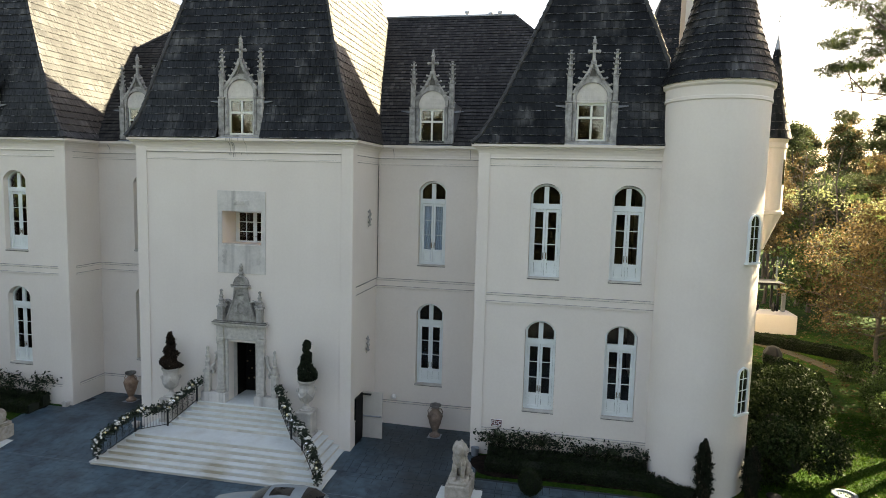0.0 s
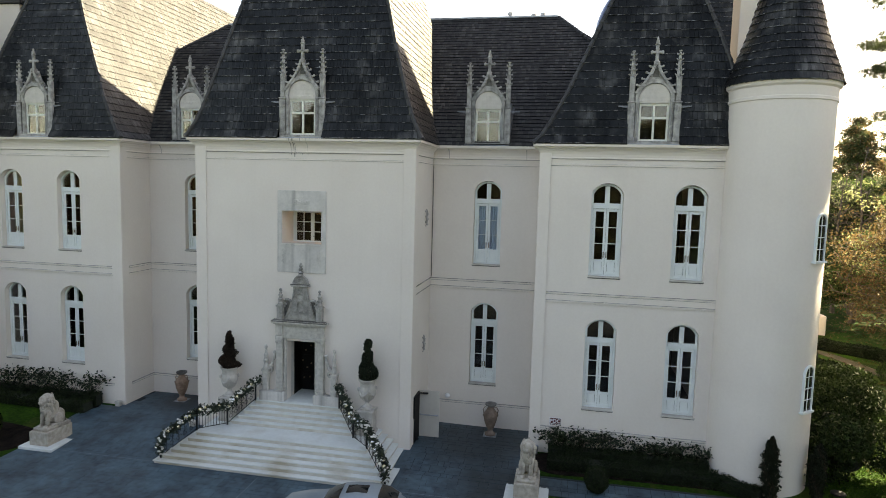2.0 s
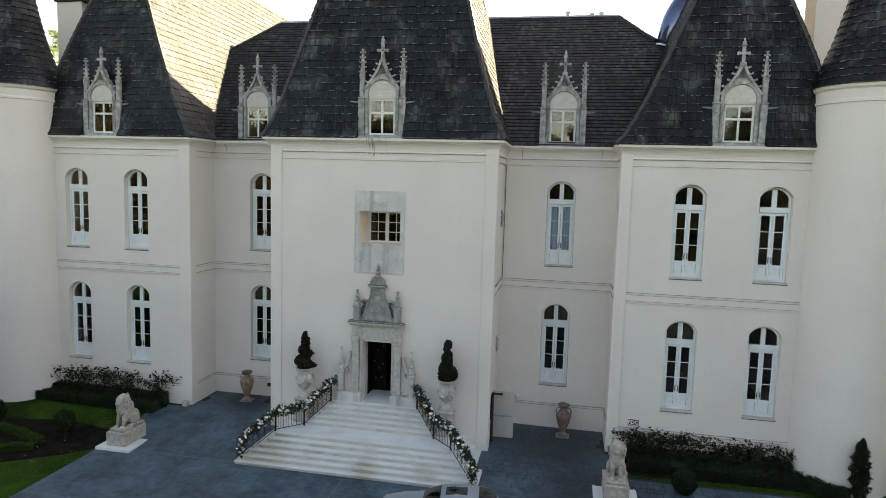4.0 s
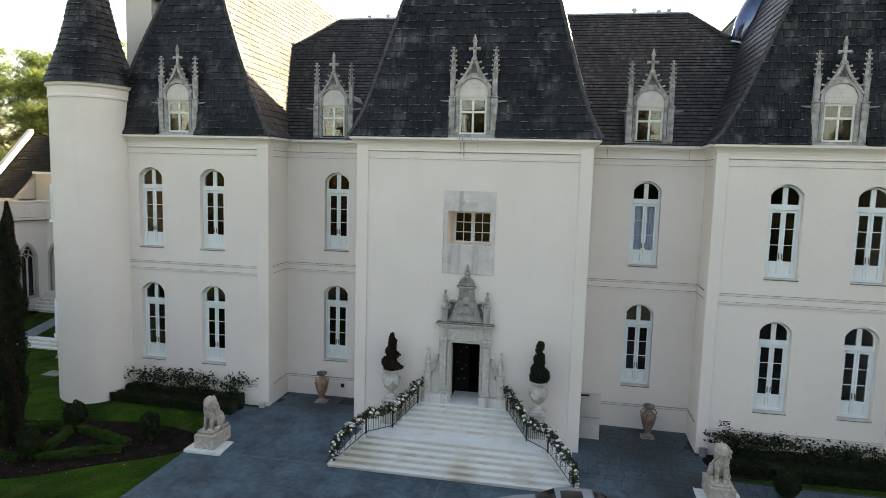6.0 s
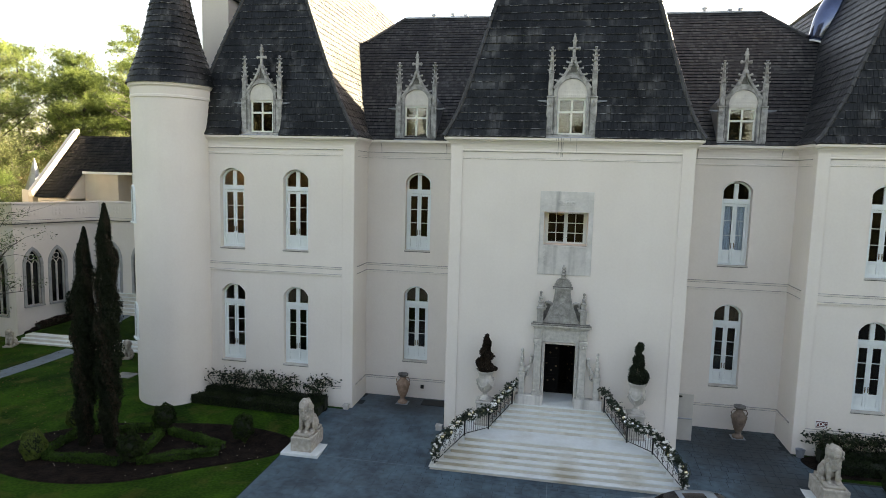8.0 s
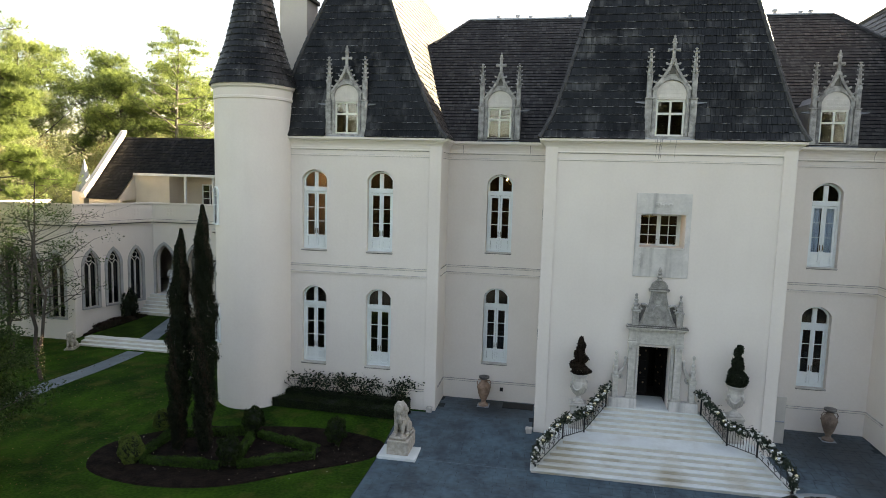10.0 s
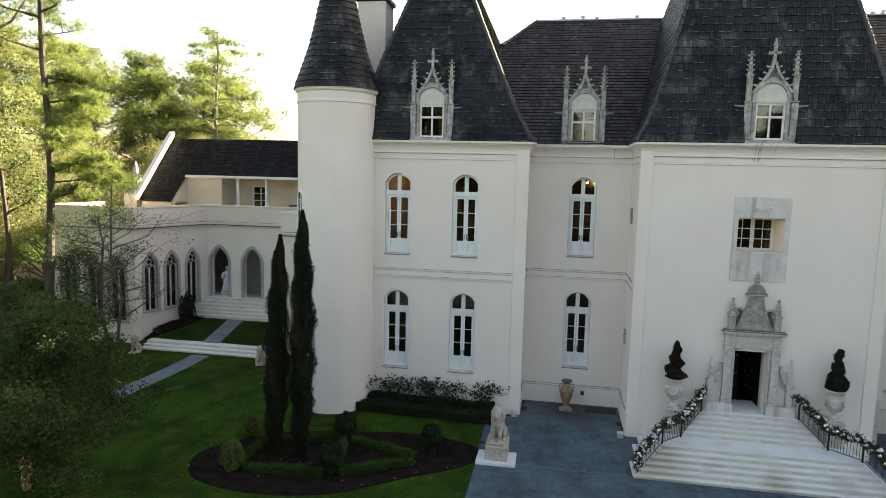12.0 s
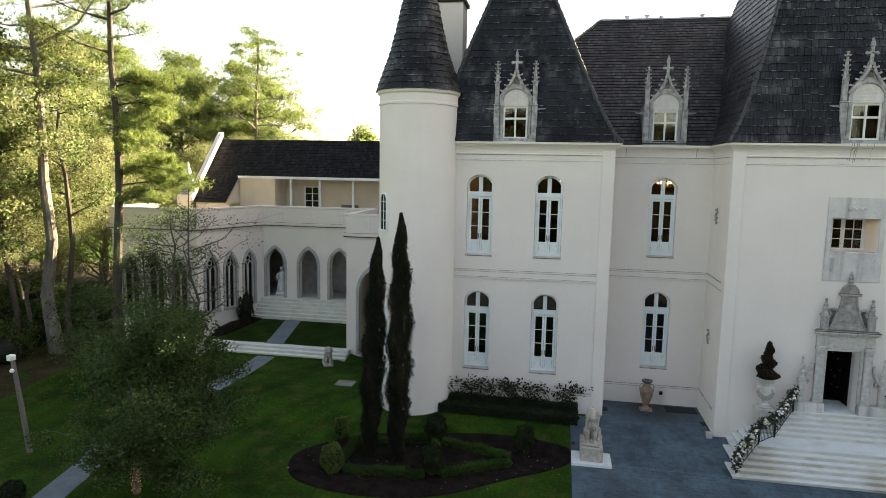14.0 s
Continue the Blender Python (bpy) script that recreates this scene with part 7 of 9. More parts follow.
# ---- cypresses ----
def cypress(x, y, h, rad, seed, n, dry=0.3, group="tall slim cypresses", tilt=0.0):
    t = thing("cypress", "tall slim dark cypress with dry brown patches" if h > 5 else "young slim dark cypress", "tree", (x, y, level(x, y)), group=group)
    rr = np.random.default_rng(seed)
    u = rr.random(n)
    prof = np.interp(u, [0, 0.04, 0.25, 0.5, 0.75, 0.92, 1.0], [0.30, 0.55, 0.88, 0.94, 0.74, 0.40, 0.06])
    a = rr.random(n) * 2 * math.pi
    tuft = 1 + 0.44 * np.sin(a * 4 + u * 23 + seed) * np.sin(u * 57 + a * 3) + 0.11 * rr.normal(size=n)
    rr2 = rad * prof * tuft * (0.62 + 0.38 * rr.random(n) ** 0.6)
    lean = 0.06 * np.sin(u * 3 + seed) + tilt * u
    c = np.stack([rr2 * np.cos(a) + lean, rr2 * np.sin(a), u * h], 1)
    isdry = (np.sin(a * 2 + u * 9 + seed) + rr.normal(size=n) * 0.5) > 1.1 - dry
    leaves("foliage", c[~isdry], 0.042, CYPRESS, t, seed=seed + 1, flat=1.8, long=3.0)
    leaves("dry_foliage", c[isdry], 0.042, CYPRESS_DRY, t, seed=seed + 2, flat=1.8, long=3.0)
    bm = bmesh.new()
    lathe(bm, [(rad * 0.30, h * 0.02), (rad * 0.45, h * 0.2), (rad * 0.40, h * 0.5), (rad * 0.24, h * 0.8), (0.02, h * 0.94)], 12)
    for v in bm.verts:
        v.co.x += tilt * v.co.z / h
    part("dark_core", bm, HEDGE_CORE, t)
    bm = bmesh.new()
    tube(bm, [(0, 0, -0.2), (tilt * 0.3, 0, h * 0.3), (tilt * 0.8, 0, h * 0.8)], [0.16, 0.12, 0.03], 8)
    part("trunk", bm, BARK, t)


cypress(-20.38, -5.0, 11.35, 0.51, 101, 50000, tilt=0.16)
cypress(-21.70, -5.05, 10.25, 0.48, 102, 40000, tilt=0.50)
cypress(20.95, -1.0, 2.75, 0.33, 103, 7000, 0.0, "young cypresses by the tower")
cypress(23.0, -0.2, 2.3, 0.33, 104, 7000, 0.0, "young cypresses by the tower")


# ---- garden path, slab, low steps ----
def smooth_line(pts, n=10):
    out = []
    P = [Vector(p) for p in pts]
    for i in range(len(P) - 1):
        p0, p1, p2, p3 = P[max(i - 1, 0)], P[i], P[i + 1], P[min(i + 2, len(P) - 1)]
        for s in range(n):
            t = s / n
            out.append(0.5 * ((2 * p1) + (p2 - p0) * t + (2 * p0 - 5 * p1 + 4 * p2 - p3) * t * t + (3 * p1 - p0 - 3 * p2 + p3) * t ** 3))
    return out + [P[-1]]


def strip_path(name, pts, w, material, label, dz=0.02, flags=False):
    line = smooth_line(pts)
    base = bmesh.new()
    prev = None
    for i, p in enumerate(line):
        d = (line[min(i + 1, len(line) - 1)] - line[max(i - 1, 0)]).normalized()
        nn = Vector((-d.y, d.x)) * (w / 2)
        cur = [base.verts.new((*(p + nn * k), level(*(p + nn * k)) + (dz if abs(k) <= 1 else -0.03))) for k in (-1.03, -1, 1, 1.03)]
        if prev:
            for k in range(3):
                base.faces.new((prev[k], cur[k], cur[k + 1], prev[k + 1]))
        prev = cur
    bmesh.ops.recalc_face_normals(base, faces=base.faces[:])
    return solid(name, base, material, label, "path", kind="structure")


strip_path("garden_path", [(-33.6, 18.5), (-33.2, 13), (-32.8, 9.5), (-32.6, 6.5), (-32.6, 3.0), (-32.9, 0.0), (-33.6, -2.2), (-34.6, -4.6), (-34.4, -6.2), (-33.7, -7.7), (-33.35, -9.4), (-33.0, -11.3), (-32.0, -16)], 1.25, PATHM, "blue-grey stone garden path across the lawn")
bm = bmesh.new()
chamfer_box(bm, -0.55, 0.55, -0.45, 0.45, -0.1, 0.05, 0.02)
solid("lawn_slab", bm, SLAB, "small grey stone slab in the lawn", "slab", (-25.6, 3.1, 0.5))
ls = thing("garden_steps", "long low white garden steps to the courtyard", "steps", (-32.2, 7.4, 0.5))
for k in range(3):
    bm = bmesh.new()
    chamfer_box(bm, -5.1 , 5.1, -0.15 + 0.35 * k, 1.2, -0.1 + 0.17 * k if k else -0.15, 0.17 * (k + 1), 0.015)
    bm.normal_update()
    for fc_ in bm.faces:
        fc_.material_index = 0 if fc_.normal.z > 0.5 else 1
    part("step", bm, [STEP, RISER], ls)
ob = put("lion_statue", LION, None, (-27.9, 6.3, 0.57), 0.5, scale=(0.7, 0.7, 0.72))
tagged(ob, "small weathered stone lion beside the low steps", "statue")

# lamp post
lp = thing("lamp_post", "grey wooden post with a small floodlight", "lamp post", (-36.95, -8.0, 0))
bm = bmesh.new()
tube(bm, [(0, 0, -0.2), (-0.38, 0.05, 2.3), (-0.74, 0.1, 4.35)], [0.12, 0.11, 0.09], 8)
part("post", bm, WOODPOST, lp)
bm = bmesh.new()
chamfer_box(bm, -0.92, -0.64, -0.06, 0.22, 4.28, 4.54, 0.03)
part("lamp_head", bm, SIGNWHITE, lp)
bm = bmesh.new()
blob(bm, (-0.62, -0.08, 3.85), 0.10, 8, 6)
part("lamp_globe", bm, SIGNWHITE, lp)


# ---- parked car, only its roof and bonnet in view ----
def car(x, y, rz):
    t = thing("car", "silver saloon car parked before the stairs", "car", (x, y, 0.02), rz)
    secs = [(-2.35, 0.62, 0.42, 0.70), (-2.2, 0.80, 0.30, 0.78), (-1.5, 0.90, 0.24, 0.90), (-0.7, 0.92, 0.22, 0.98), (0.6, 0.93, 0.22, 1.0), (1.5, 0.92, 0.24, 1.0), (2.1, 0.84, 0.30, 0.95), (2.35, 0.70, 0.42, 0.86)]
    bm = bmesh.new()
    prev = None
    for px, hw, zl, zh in secs:
        prof = [(-hw * 0.9, zl), (-hw, zl + 0.15), (-hw, zh - 0.2), (-hw * 0.92, zh - 0.05), (-hw * 0.5, zh), (0, zh + 0.03), (hw * 0.5, zh), (hw * 0.92, zh - 0.05), (hw, zh - 0.2), (hw, zl + 0.15), (hw * 0.9, zl)]
        cur = [bm.verts.new((px, yy, zz)) for yy, zz in prof]
        if prev:
            for i in range(len(cur)):
                j = (i + 1) % len(cur)
                bm.faces.new((prev[i], prev[j], cur[j], cur[i]))
        else:
            bm.faces.new(cur)
        prev = cur
    bm.faces.new(prev[::-1])
    bmesh.ops.recalc_face_normals(bm, faces=bm.faces[:])
    part("body", bm, CARPAINT, t, smooth=True)
    bm = bmesh.new()                     # cabin
    prev = None
    for px, hw, zz in ((-0.75, 0.76, 0.97), (-0.45, 0.72, 1.16), (0.0, 0.67, 1.36), (0.5, 0.64, 1.43), (1.2, 0.64, 1.42), (1.7, 0.66, 1.32), (2.1, 0.72, 1.02)):
        cur = [bm.verts.new((px, yy, z2)) for yy, z2 in ((-0.84, 0.93), (-hw, zz - 0.04), (-hw * 0.6, zz), (0, zz + 0.02), (hw * 0.6, zz), (hw, zz - 0.04), (0.84, 0.93))]
        if prev:
            for i in range(6):
                bm.faces.new((prev[i], prev[i + 1], cur[i + 1], cur[i]))
        prev = cur
    bmesh.ops.recalc_face_normals(bm, faces=bm.faces[:])
    cab = part("cabin", bm, CARPAINT, t, smooth=True)
    def sheet_on(name, rows, label):
        b = bmesh.new()
        prev = None
        for px, hw, zz in rows:
            cur = [b.verts.new((px, yy, z2 + 0.012)) for yy, z2 in ((-hw, zz - 0.03), (-hw * 0.6, zz), (0, zz + 0.02), (hw * 0.6, zz), (hw, zz - 0.03))]
            if prev:
                for i in range(4):
                    b.faces.new((prev[i], prev[i + 1], cur[i + 1], cur[i]))
            prev = cur
        part(name, b, BLACKGLOSS, cab, label, smooth=True)
    sheet_on("windscreen", ((-0.72, 0.70, 0.99), (-0.45, 0.67, 1.165), (-0.04, 0.60, 1.345)), "dark glass windscreen")
    sheet_on("sunroof", ((0.15, 0.42, 1.385), (0.48, 0.42, 1.43), (0.95, 0.42, 1.427)), "black glass sunroof")
    sheet_on("rear_window", ((1.38, 0.54, 1.39), (1.70, 0.58, 1.325), (2.04, 0.62, 1.09)), "dark rear window")
    for wx in (-1.45, 1.42):
        for wy in (-0.82, 0.82):
            bm = bmesh.new()
            lathe(bm, [(0.2, -0.11), (0.33, -0.11), (0.34, 0.0), (0.33, 0.11), (0.2, 0.11)], 20)
            w = part("wheel", bm, RUBBER, t)
            w.location, w.rotation_euler = (wx, wy, 0.34), (radians(90), 0, 0)
            bm = bmesh.new()
            lathe(bm, [(0.19, -0.105), (0.2, 0.105)], 12)
            part("rim", bm, LEAD, w)


car(4.55, -6.45, 0.12)


# ---- cloister wing across the courtyard ----
cloister = thing("cloister", "grey-white cloister with pointed arches and a parapet", "building")


def placed(name, bm, mat, p, q, label=""):
    """A slab built along x, stood between two points in plan."""
    ob = part(name, bm, mat, cloister, label)
    a = math.atan2(q[1] - p[1], q[0] - p[0])
    ob.location, ob.rotation_euler = (p[0], p[1], 0), (0, 0, a)
    return ob


def lancet(xc, w, sill, spring, apex):
    return dict(xc=xc, w=w, sill=sill, curve=[(x, z) for x, z in pointed_pts(w, spring, apex - spring)])


def arch_trim(bm, o, band, y0, y1, foot):
    """A moulded surround of a pointed opening."""
    w, xc = o["w"], o["xc"]
    spring = o["curve"][0][1]
    apex = max(z for x, z in o["curve"])
    inner = o["curve"]
    outer = pointed_pts(w + 2 * band, spring, apex - spring + band * 1.2)
    for i in range(len(inner) - 1):
        a, b, c, d = outer[i], outer[i + 1], inner[i + 1], inner[i]
        prism(bm, [(p[0] + xc, p[1]) for p in (a, b, c, d)], y0, y1)
    for s in (-1, 1):
        l, r = sorted((xc + s * w / 2, xc + s * (w / 2 + band)))
        chamfer_box(bm, l, r, y0, y1, foot, spring, 0.02)


def tracery(xc, w, sill, spring, apex, parent):
    """Two lights under a pointed head, as one stone grille with panes behind."""
    bm = bmesh.new()
    chamfer_box(bm, xc - 0.06, xc + 0.06, 0.14, 0.26, sill, spring + 0.1, 0.015)
    for s in (-1, 1):
        l, r = sorted((xc + s * w / 2, xc + s * (w / 2 - 0.07)))
        chamfer_box(bm, l, r, 0.14, 0.26, sill, spring, 0.015)
        pts = pointed_pts(w / 2 - 0.02, spring - 0.15, 0.5)
        tube(bm, [(xc + s * w / 4 + x, 0.2, z) for x, z in pts], 0.04, 6)
    n = 16
    r = w * 0.2
    zc = spring + (apex - spring) * 0.52
    tube(bm, [(xc + r * math.cos(2 * math.pi * i / n), 0.2, zc + r * math.sin(2 * math.pi * i / n)) for i in range(n + 1)], 0.035, 6)
    for k in range(4):
        a = math.pi / 4 + k * math.pi / 2
        blob(bm, (xc + r * math.cos(a), 0.2, zc + r * math.sin(a)), (0.06, 0.04, 0.06), 6, 5)
    part("tracery", bm, PALE_STONE, parent)
    bm = bmesh.new()
    prism(bm, [(xc - w / 2, sill), (xc + w / 2, sill)] + [(x + xc, z) for x, z in pointed_pts(w, spring, apex - spring)], 0.24, 0.25)
    part("pane", bm, BLACKGLOSS, parent, "dark leaded glass")


def cloister_wall(p, q, z0, z1, openings, glazed):
    ln = math.hypot(q[0] - p[0], q[1] - p[1])
    w = placed("wall", wall_slab(0, ln, z0, z1, 0.5, openings), STUCCO, p, q)
    for o in openings:
        bm = bmesh.new()
        arch_trim(bm, o, 0.22, -0.07, 0.12, o["sill"] - (0.0 if glazed else 0.05))
        if glazed:
            chamfer_box(bm, o["xc"] - o["w"] / 2 - 0.22, o["xc"] + o["w"] / 2 + 0.22, -0.12, 0.14, o["sill"] - 0.14, o["sill"], 0.02)
        part("arch_moulding", bm, ARCH_STONE, w)
        if glazed:
            tracery(o["xc"], o["w"], o["sill"], o["curve"][0][1], max(z for x, z in o["curve"]), w)
    return w


A, B, C, D = (-45.2, 8.6), (-38.5, 8.6), (-36.4, 14.6), (-27.4, 14.6)
cloister_wall(A, B, -0.2, 8.7, [lancet(x, 1.25, 2.1, 5.6, 6.8) for x in (1.4, 3.4, 5.25)], True)
cloister_wall(B, C, -0.2, 8.7, [lancet(x, 1.0, 2.75, 5.7, 6.8) for x in (1.23, 3.0, 4.85)], True)
cloister_wall(C, D, 0.5, 8.7, [lancet(x, 1.5, 3.02, 5.7, 6.95) for x in (1.0, 3.77, 6.3)], False)
E0, F0p = (-27.4, 8.5), (-21.2, 8.5)
cloister_wall(E0, F0p, -0.2, 8.7, [lancet(1.95, 2.1, 0.7, 5.0, 6.7)], False)
bm = bmesh.new()
box(bm, -27.4, -26.9, 9.0, 14.6, -0.2, 8.7)
box(bm, -45.2, -44.7, 9.1, 22.0, -0.2, 8.7)
box(bm, -45.2, -20.0, 21.5, 22.0, -0.2, 8.7)
box(bm, -21.7, -21.2, 9.0, 21.5, -0.2, 8.7)
part("wall", bm, STUCCO, cloister)
bm = bmesh.new()
box(bm, -36.2, -21.8, 17.6, 17.8, 0.5, 8.7)       # wall behind the arcade
part("inner_wall", bm, ARCH_STONE, cloister)
bm = bmesh.new()
box(bm, -44.6, -21.8, 15.1, 21.4, 2.6, 3.02)
box(bm, -26.8, -21.8, 9.1, 15.1, 0.3, 0.6)
part("floor", bm, PALE_STONE, cloister)
bm = bmesh.new()
v = [bm.verts.new((x, y, z)) for z in (8.7, 9.2) for x, y in ((-45.2, 8.6), (-38.5, 8.6), (-36.4, 14.6), (-27.4, 14.6), (-27.4, 8.5), (-21.2, 8.5), (-21.2, 22.0), (-45.2, 22.0))]
bm.faces.new(v[:8][::-1])
bm.faces.new(v[8:])
for i in range(8):
    j = (i + 1) % 8
    bm.faces.new((v[i], v[j], v[8 + j], v[8 + i]))
part("roof_deck", bm, TRIM, cloister)
crest = [(-45.2, 14.0), (-45.2, 8.6), (-38.5, 8.6), (-36.4, 14.6), (-27.4, 14.6), (-27.4, 8.5), (-21.2, 8.5)]
bm = bmesh.new()
sweep(bm, crest, [(-0.3, 8.62), (0.06, 8.62), (0.10, 8.72), (0.20, 8.80), (0.24, 8.88), (0.24, 9.0), (-0.3, 9.02)])
part("cornice", bm, [TRIM, GRIME_SHADE], cloister)
bm = bmesh.new()
sweep(bm, crest, [(-0.28, 9.02), (0.04, 9.02), (0.04, 10.14), (0.09, 10.18), (0.09, 10.30), (-0.33, 10.30), (-0.33, 10.18), (-0.28, 10.14)])
par = part("parapet", bm, [STUCCO, STUCCO], cloister)
# carved panels of the parapet
for p, q, xs in ((A, B, (1.2, 3.4, 5.6)), (B, C, (1.4, 3.2, 5.0)), (C, D, (1.6, 4.0, 6.6)), (E0, F0p, (1.6, 4.4))):
    for x in xs:
        bm = bmesh.new()
        chamfer_box(bm, x - 0.42, x + 0.42, -0.060, -0.042, 9.25, 9.95, 0.008)
        for dx, dz in ((-0.15, 0.15), (0.15, 0.15), (-0.15, -0.15), (0.15, -0.15)):
            blob(bm, (x + dx, -0.060, 9.6 + dz), (0.13, 0.02, 0.13), 8, 5)
        placed("carved_panel", bm, STUCCO, p, q)
# arcade steps
st = thing("arcade_steps", "white stone steps up to the arcade", "steps", (-31.9, 13.0, 1.6))
for k in range(6):
    bm = bmesh.new()
    chamfer_box(bm, -4.7, 4.5, 0.0 + 0.25 * k, 1.6, -0.3 if k == 0 else 0.235 * k, 0.235 * (k + 1), 0.015)
    bm.normal_update()
    for fc_ in bm.faces:
        fc_.material_index = 0 if fc_.normal.z > 0.5 else 1
    part("step", bm, [STEP, RISER], st)
# robed statue in the first arch
bm = bmesh.new()
chamfer_box(bm, -0.40, 0.40, -0.32, 0.32, 0, 0.30, 0.03)
lathe(bm, [(0.36, 0.30), (0.34, 0.55), (0.29, 0.95), (0.22, 1.28), (0.20, 1.40), (0.27, 1.62), (0.26, 1.78), (0.10, 1.90), (0.085, 1.97)], 14)
blob(bm, (0.02, -0.04, 2.10), (0.13, 0.15, 0.17), 10, 8)
blob(bm, (0.02, 0.05, 2.17), (0.16, 0.16, 0.14), 10, 8)
tube(bm, [(-0.25, 0, 1.75), (-0.40, -0.06, 1.50), (-0.30, -0.22, 1.34), (-0.05, -0.28, 1.40)], [0.085, 0.08, 0.07, 0.06], 7)
tube(bm, [(0.25, 0, 1.75), (0.38, -0.10, 1.55), (0.22, -0.24, 1.75), (0.10, -0.20, 1.95)], [0.085, 0.08, 0.07, 0.05], 7)
for k in range(9):
    a = k * 0.7
    tube(bm, [(0.20 * math.cos(a), 0.20 * math.sin(a), 1.36), (0.28 * math.cos(a + 0.2), 0.28 * math.sin(a + 0.2), 0.9), (0.37 * math.cos(a + 0.35), 0.37 * math.sin(a + 0.35), 0.32)], [0.025, 0.04, 0.045], 5)
solid("stone_statue", bm, WHITE_STATUE, "white marble robed statue standing in the archway", "statue", (-35.35, 15.6, 3.02), smooth=True)
# cloths on stands inside the second and third arches
for x in (-31.7, -29.6):
    bm = bmesh.new()
    lathe(bm, [(0.42, 0), (0.36, 0.5), (0.30, 1.1), (0.12, 1.4), (0.03, 1.45)], 14, lobes=5, lobe=0.12)
    solid("draped_table", bm, SIGNWHITE, "tall stand draped in white cloth", "table", (x, 16.4, 3.02), group="draped stands in the arcade")
# lion at the low steps' other end
ob = put("lion_statue", LION, None, (-37.2, 6.6, 0.57), 0.3, scale=(0.7, 0.7, 0.72))
tagged(ob, "small weathered stone lion beside the low steps", "statue")

# ---- shingled house behind, with a balcony ----
rear = thing("rear_house", "cream house with a dark shingled roof and a balcony", "house")
bm = bmesh.new()
roofpts = [((-43.2, 20.8, 15.75), (-20.0, 20.8, 15.75)), ((-39.75, 17.2, 12.55), (-20.0, 17.2, 12.55))]
top = [bm.verts.new((-43.2, 20.8, 15.7)), bm.verts.new((-20.0, 20.8, 15.7))]
lowL, midL, midR = bm.verts.new((-42.6, 14.9, 10.43)), bm.verts.new((-39.75, 14.9, 10.43)), bm.verts.new((-39.75, 17.2, 12.5))
rr_ = bm.verts.new((-20.0, 17.2, 12.5))
bm.faces.new((lowL, midL, midR, top[0]))
bm.faces.new((midR, rr_, top[1], top[0]))
back = [bm.verts.new((-43.2, 26.5, 10.43)), bm.verts.new((-20.0, 26.5, 10.43))]
bm.faces.new((top[0], top[1], back[1], back[0]))
bmesh.ops.solidify(bm, geom=bm.faces[:], thickness=0.22)
rroof = part("roof", bm, UNDER, rear, "long dark shingled roof")
sh = Shingles(31, 0.014, (DARK_SLATE, DARK_SLATE), -0.20)
n_r = 22
for i in range(n_r):
    a, b = i / n_r, (i + 1) / n_r
    p, q = Vector((0, 14.9, 10.45)).lerp(Vector((0, 20.8, 15.72)), a), Vector((0, 14.9, 10.45)).lerp(Vector((0, 20.8, 15.72)), b)
    xr = -39.75 if p.y < 17.15 else -20.0
    edge = lambda y: -43.2 + 0.6 * (20.8 - y) / 5.9
    L0, R0, L1, R1 = Vector((edge(p.y), p.y, p.z)), Vector((xr, p.y, p.z)), Vector((edge(q.y), q.y, q.z)), Vector((xr, q.y, q.z))
    sh.row(L0, R0, L1, R1, (R0 - L0).cross(L1 - L0).normalized(), 0.2)
sh.finish("shingles", rroof)
bm = bmesh.new()
prism_pts = [(14.75, 10.45), (20.8, 15.95), (20.8, 16.3), (20.5, 16.25), (14.6, 10.9)]
va = [bm.verts.new((-43.50 + 0.6 * (20.8 - y) / 5.9, y, z)) for y, z in prism_pts]
vb = [bm.verts.new((-43.12 + 0.6 * (20.8 - y) / 5.9, y, z)) for y, z in prism_pts]
bm.faces.new(va)
bm.faces.new(vb[::-1])
for i in range(5):
    j = (i + 1) % 5
    bm.faces.new((va[j], va[i], vb[i], vb[j]))
bmesh.ops.recalc_face_normals(bm, faces=bm.faces[:])
part("gable_coping", bm, STUCCO, rear, "white gable coping")
bm = bmesh.new()
box(bm, -43.4, -43.0, 15.2, 26.0, 8.9, 10.5)
vs = [bm.verts.new((-43.38, y, z)) for y, z in ((15.2, 10.5), (26.0, 10.5), (20.8, 15.6))]
bm.faces.new(vs)
box(bm, -42.5, -39.7, 15.2, 15.5, 8.9, 10.35)
box(bm, -39.75, -36.6, 17.22, 17.45, 8.9, 12.42)
vs = [bm.verts.new((-39.77, y, z)) for y, z in ((14.95, 10.3), (17.3, 10.3), (17.3, 12.45))]
bm.faces.new(vs)
part("wall", bm, CREAM, rear)
bm = bmesh.new()
box(bm, -36.6, -20.0, 19.4, 19.6, 8.9, 12.44)
box(bm, -36.85, -36.6, 17.45, 19.4, 8.9, 12.44)
part("wall", bm, CREAM, rear)
bm = bmesh.new()
box(bm, -39.75, -20.0, 16.95, 17.2, 12.36, 12.56)
part("eave_beam", bm, SIGNWHITE, rear)
bm = bmesh.new()
box(bm, -36.6, -20.0, 17.2, 19.4, 12.45, 12.55)
part("soffit", bm, CREAM, rear)
bm = bmesh.new()
box(bm, -39.7, -20.0, 15.4, 19.4, 9.2, 9.3)
part("balcony_floor", bm, PALE_STONE, rear)
for x in (-35.25, -32.75, -29.9, -27.0):
    bm = bmesh.new()
    chamfer_box(bm, x - 0.09, x + 0.09, 17.3, 17.48, 9.3, 12.45, 0.015)
    part("post", bm, SIGNWHITE, rear)
bm = bmesh.new()
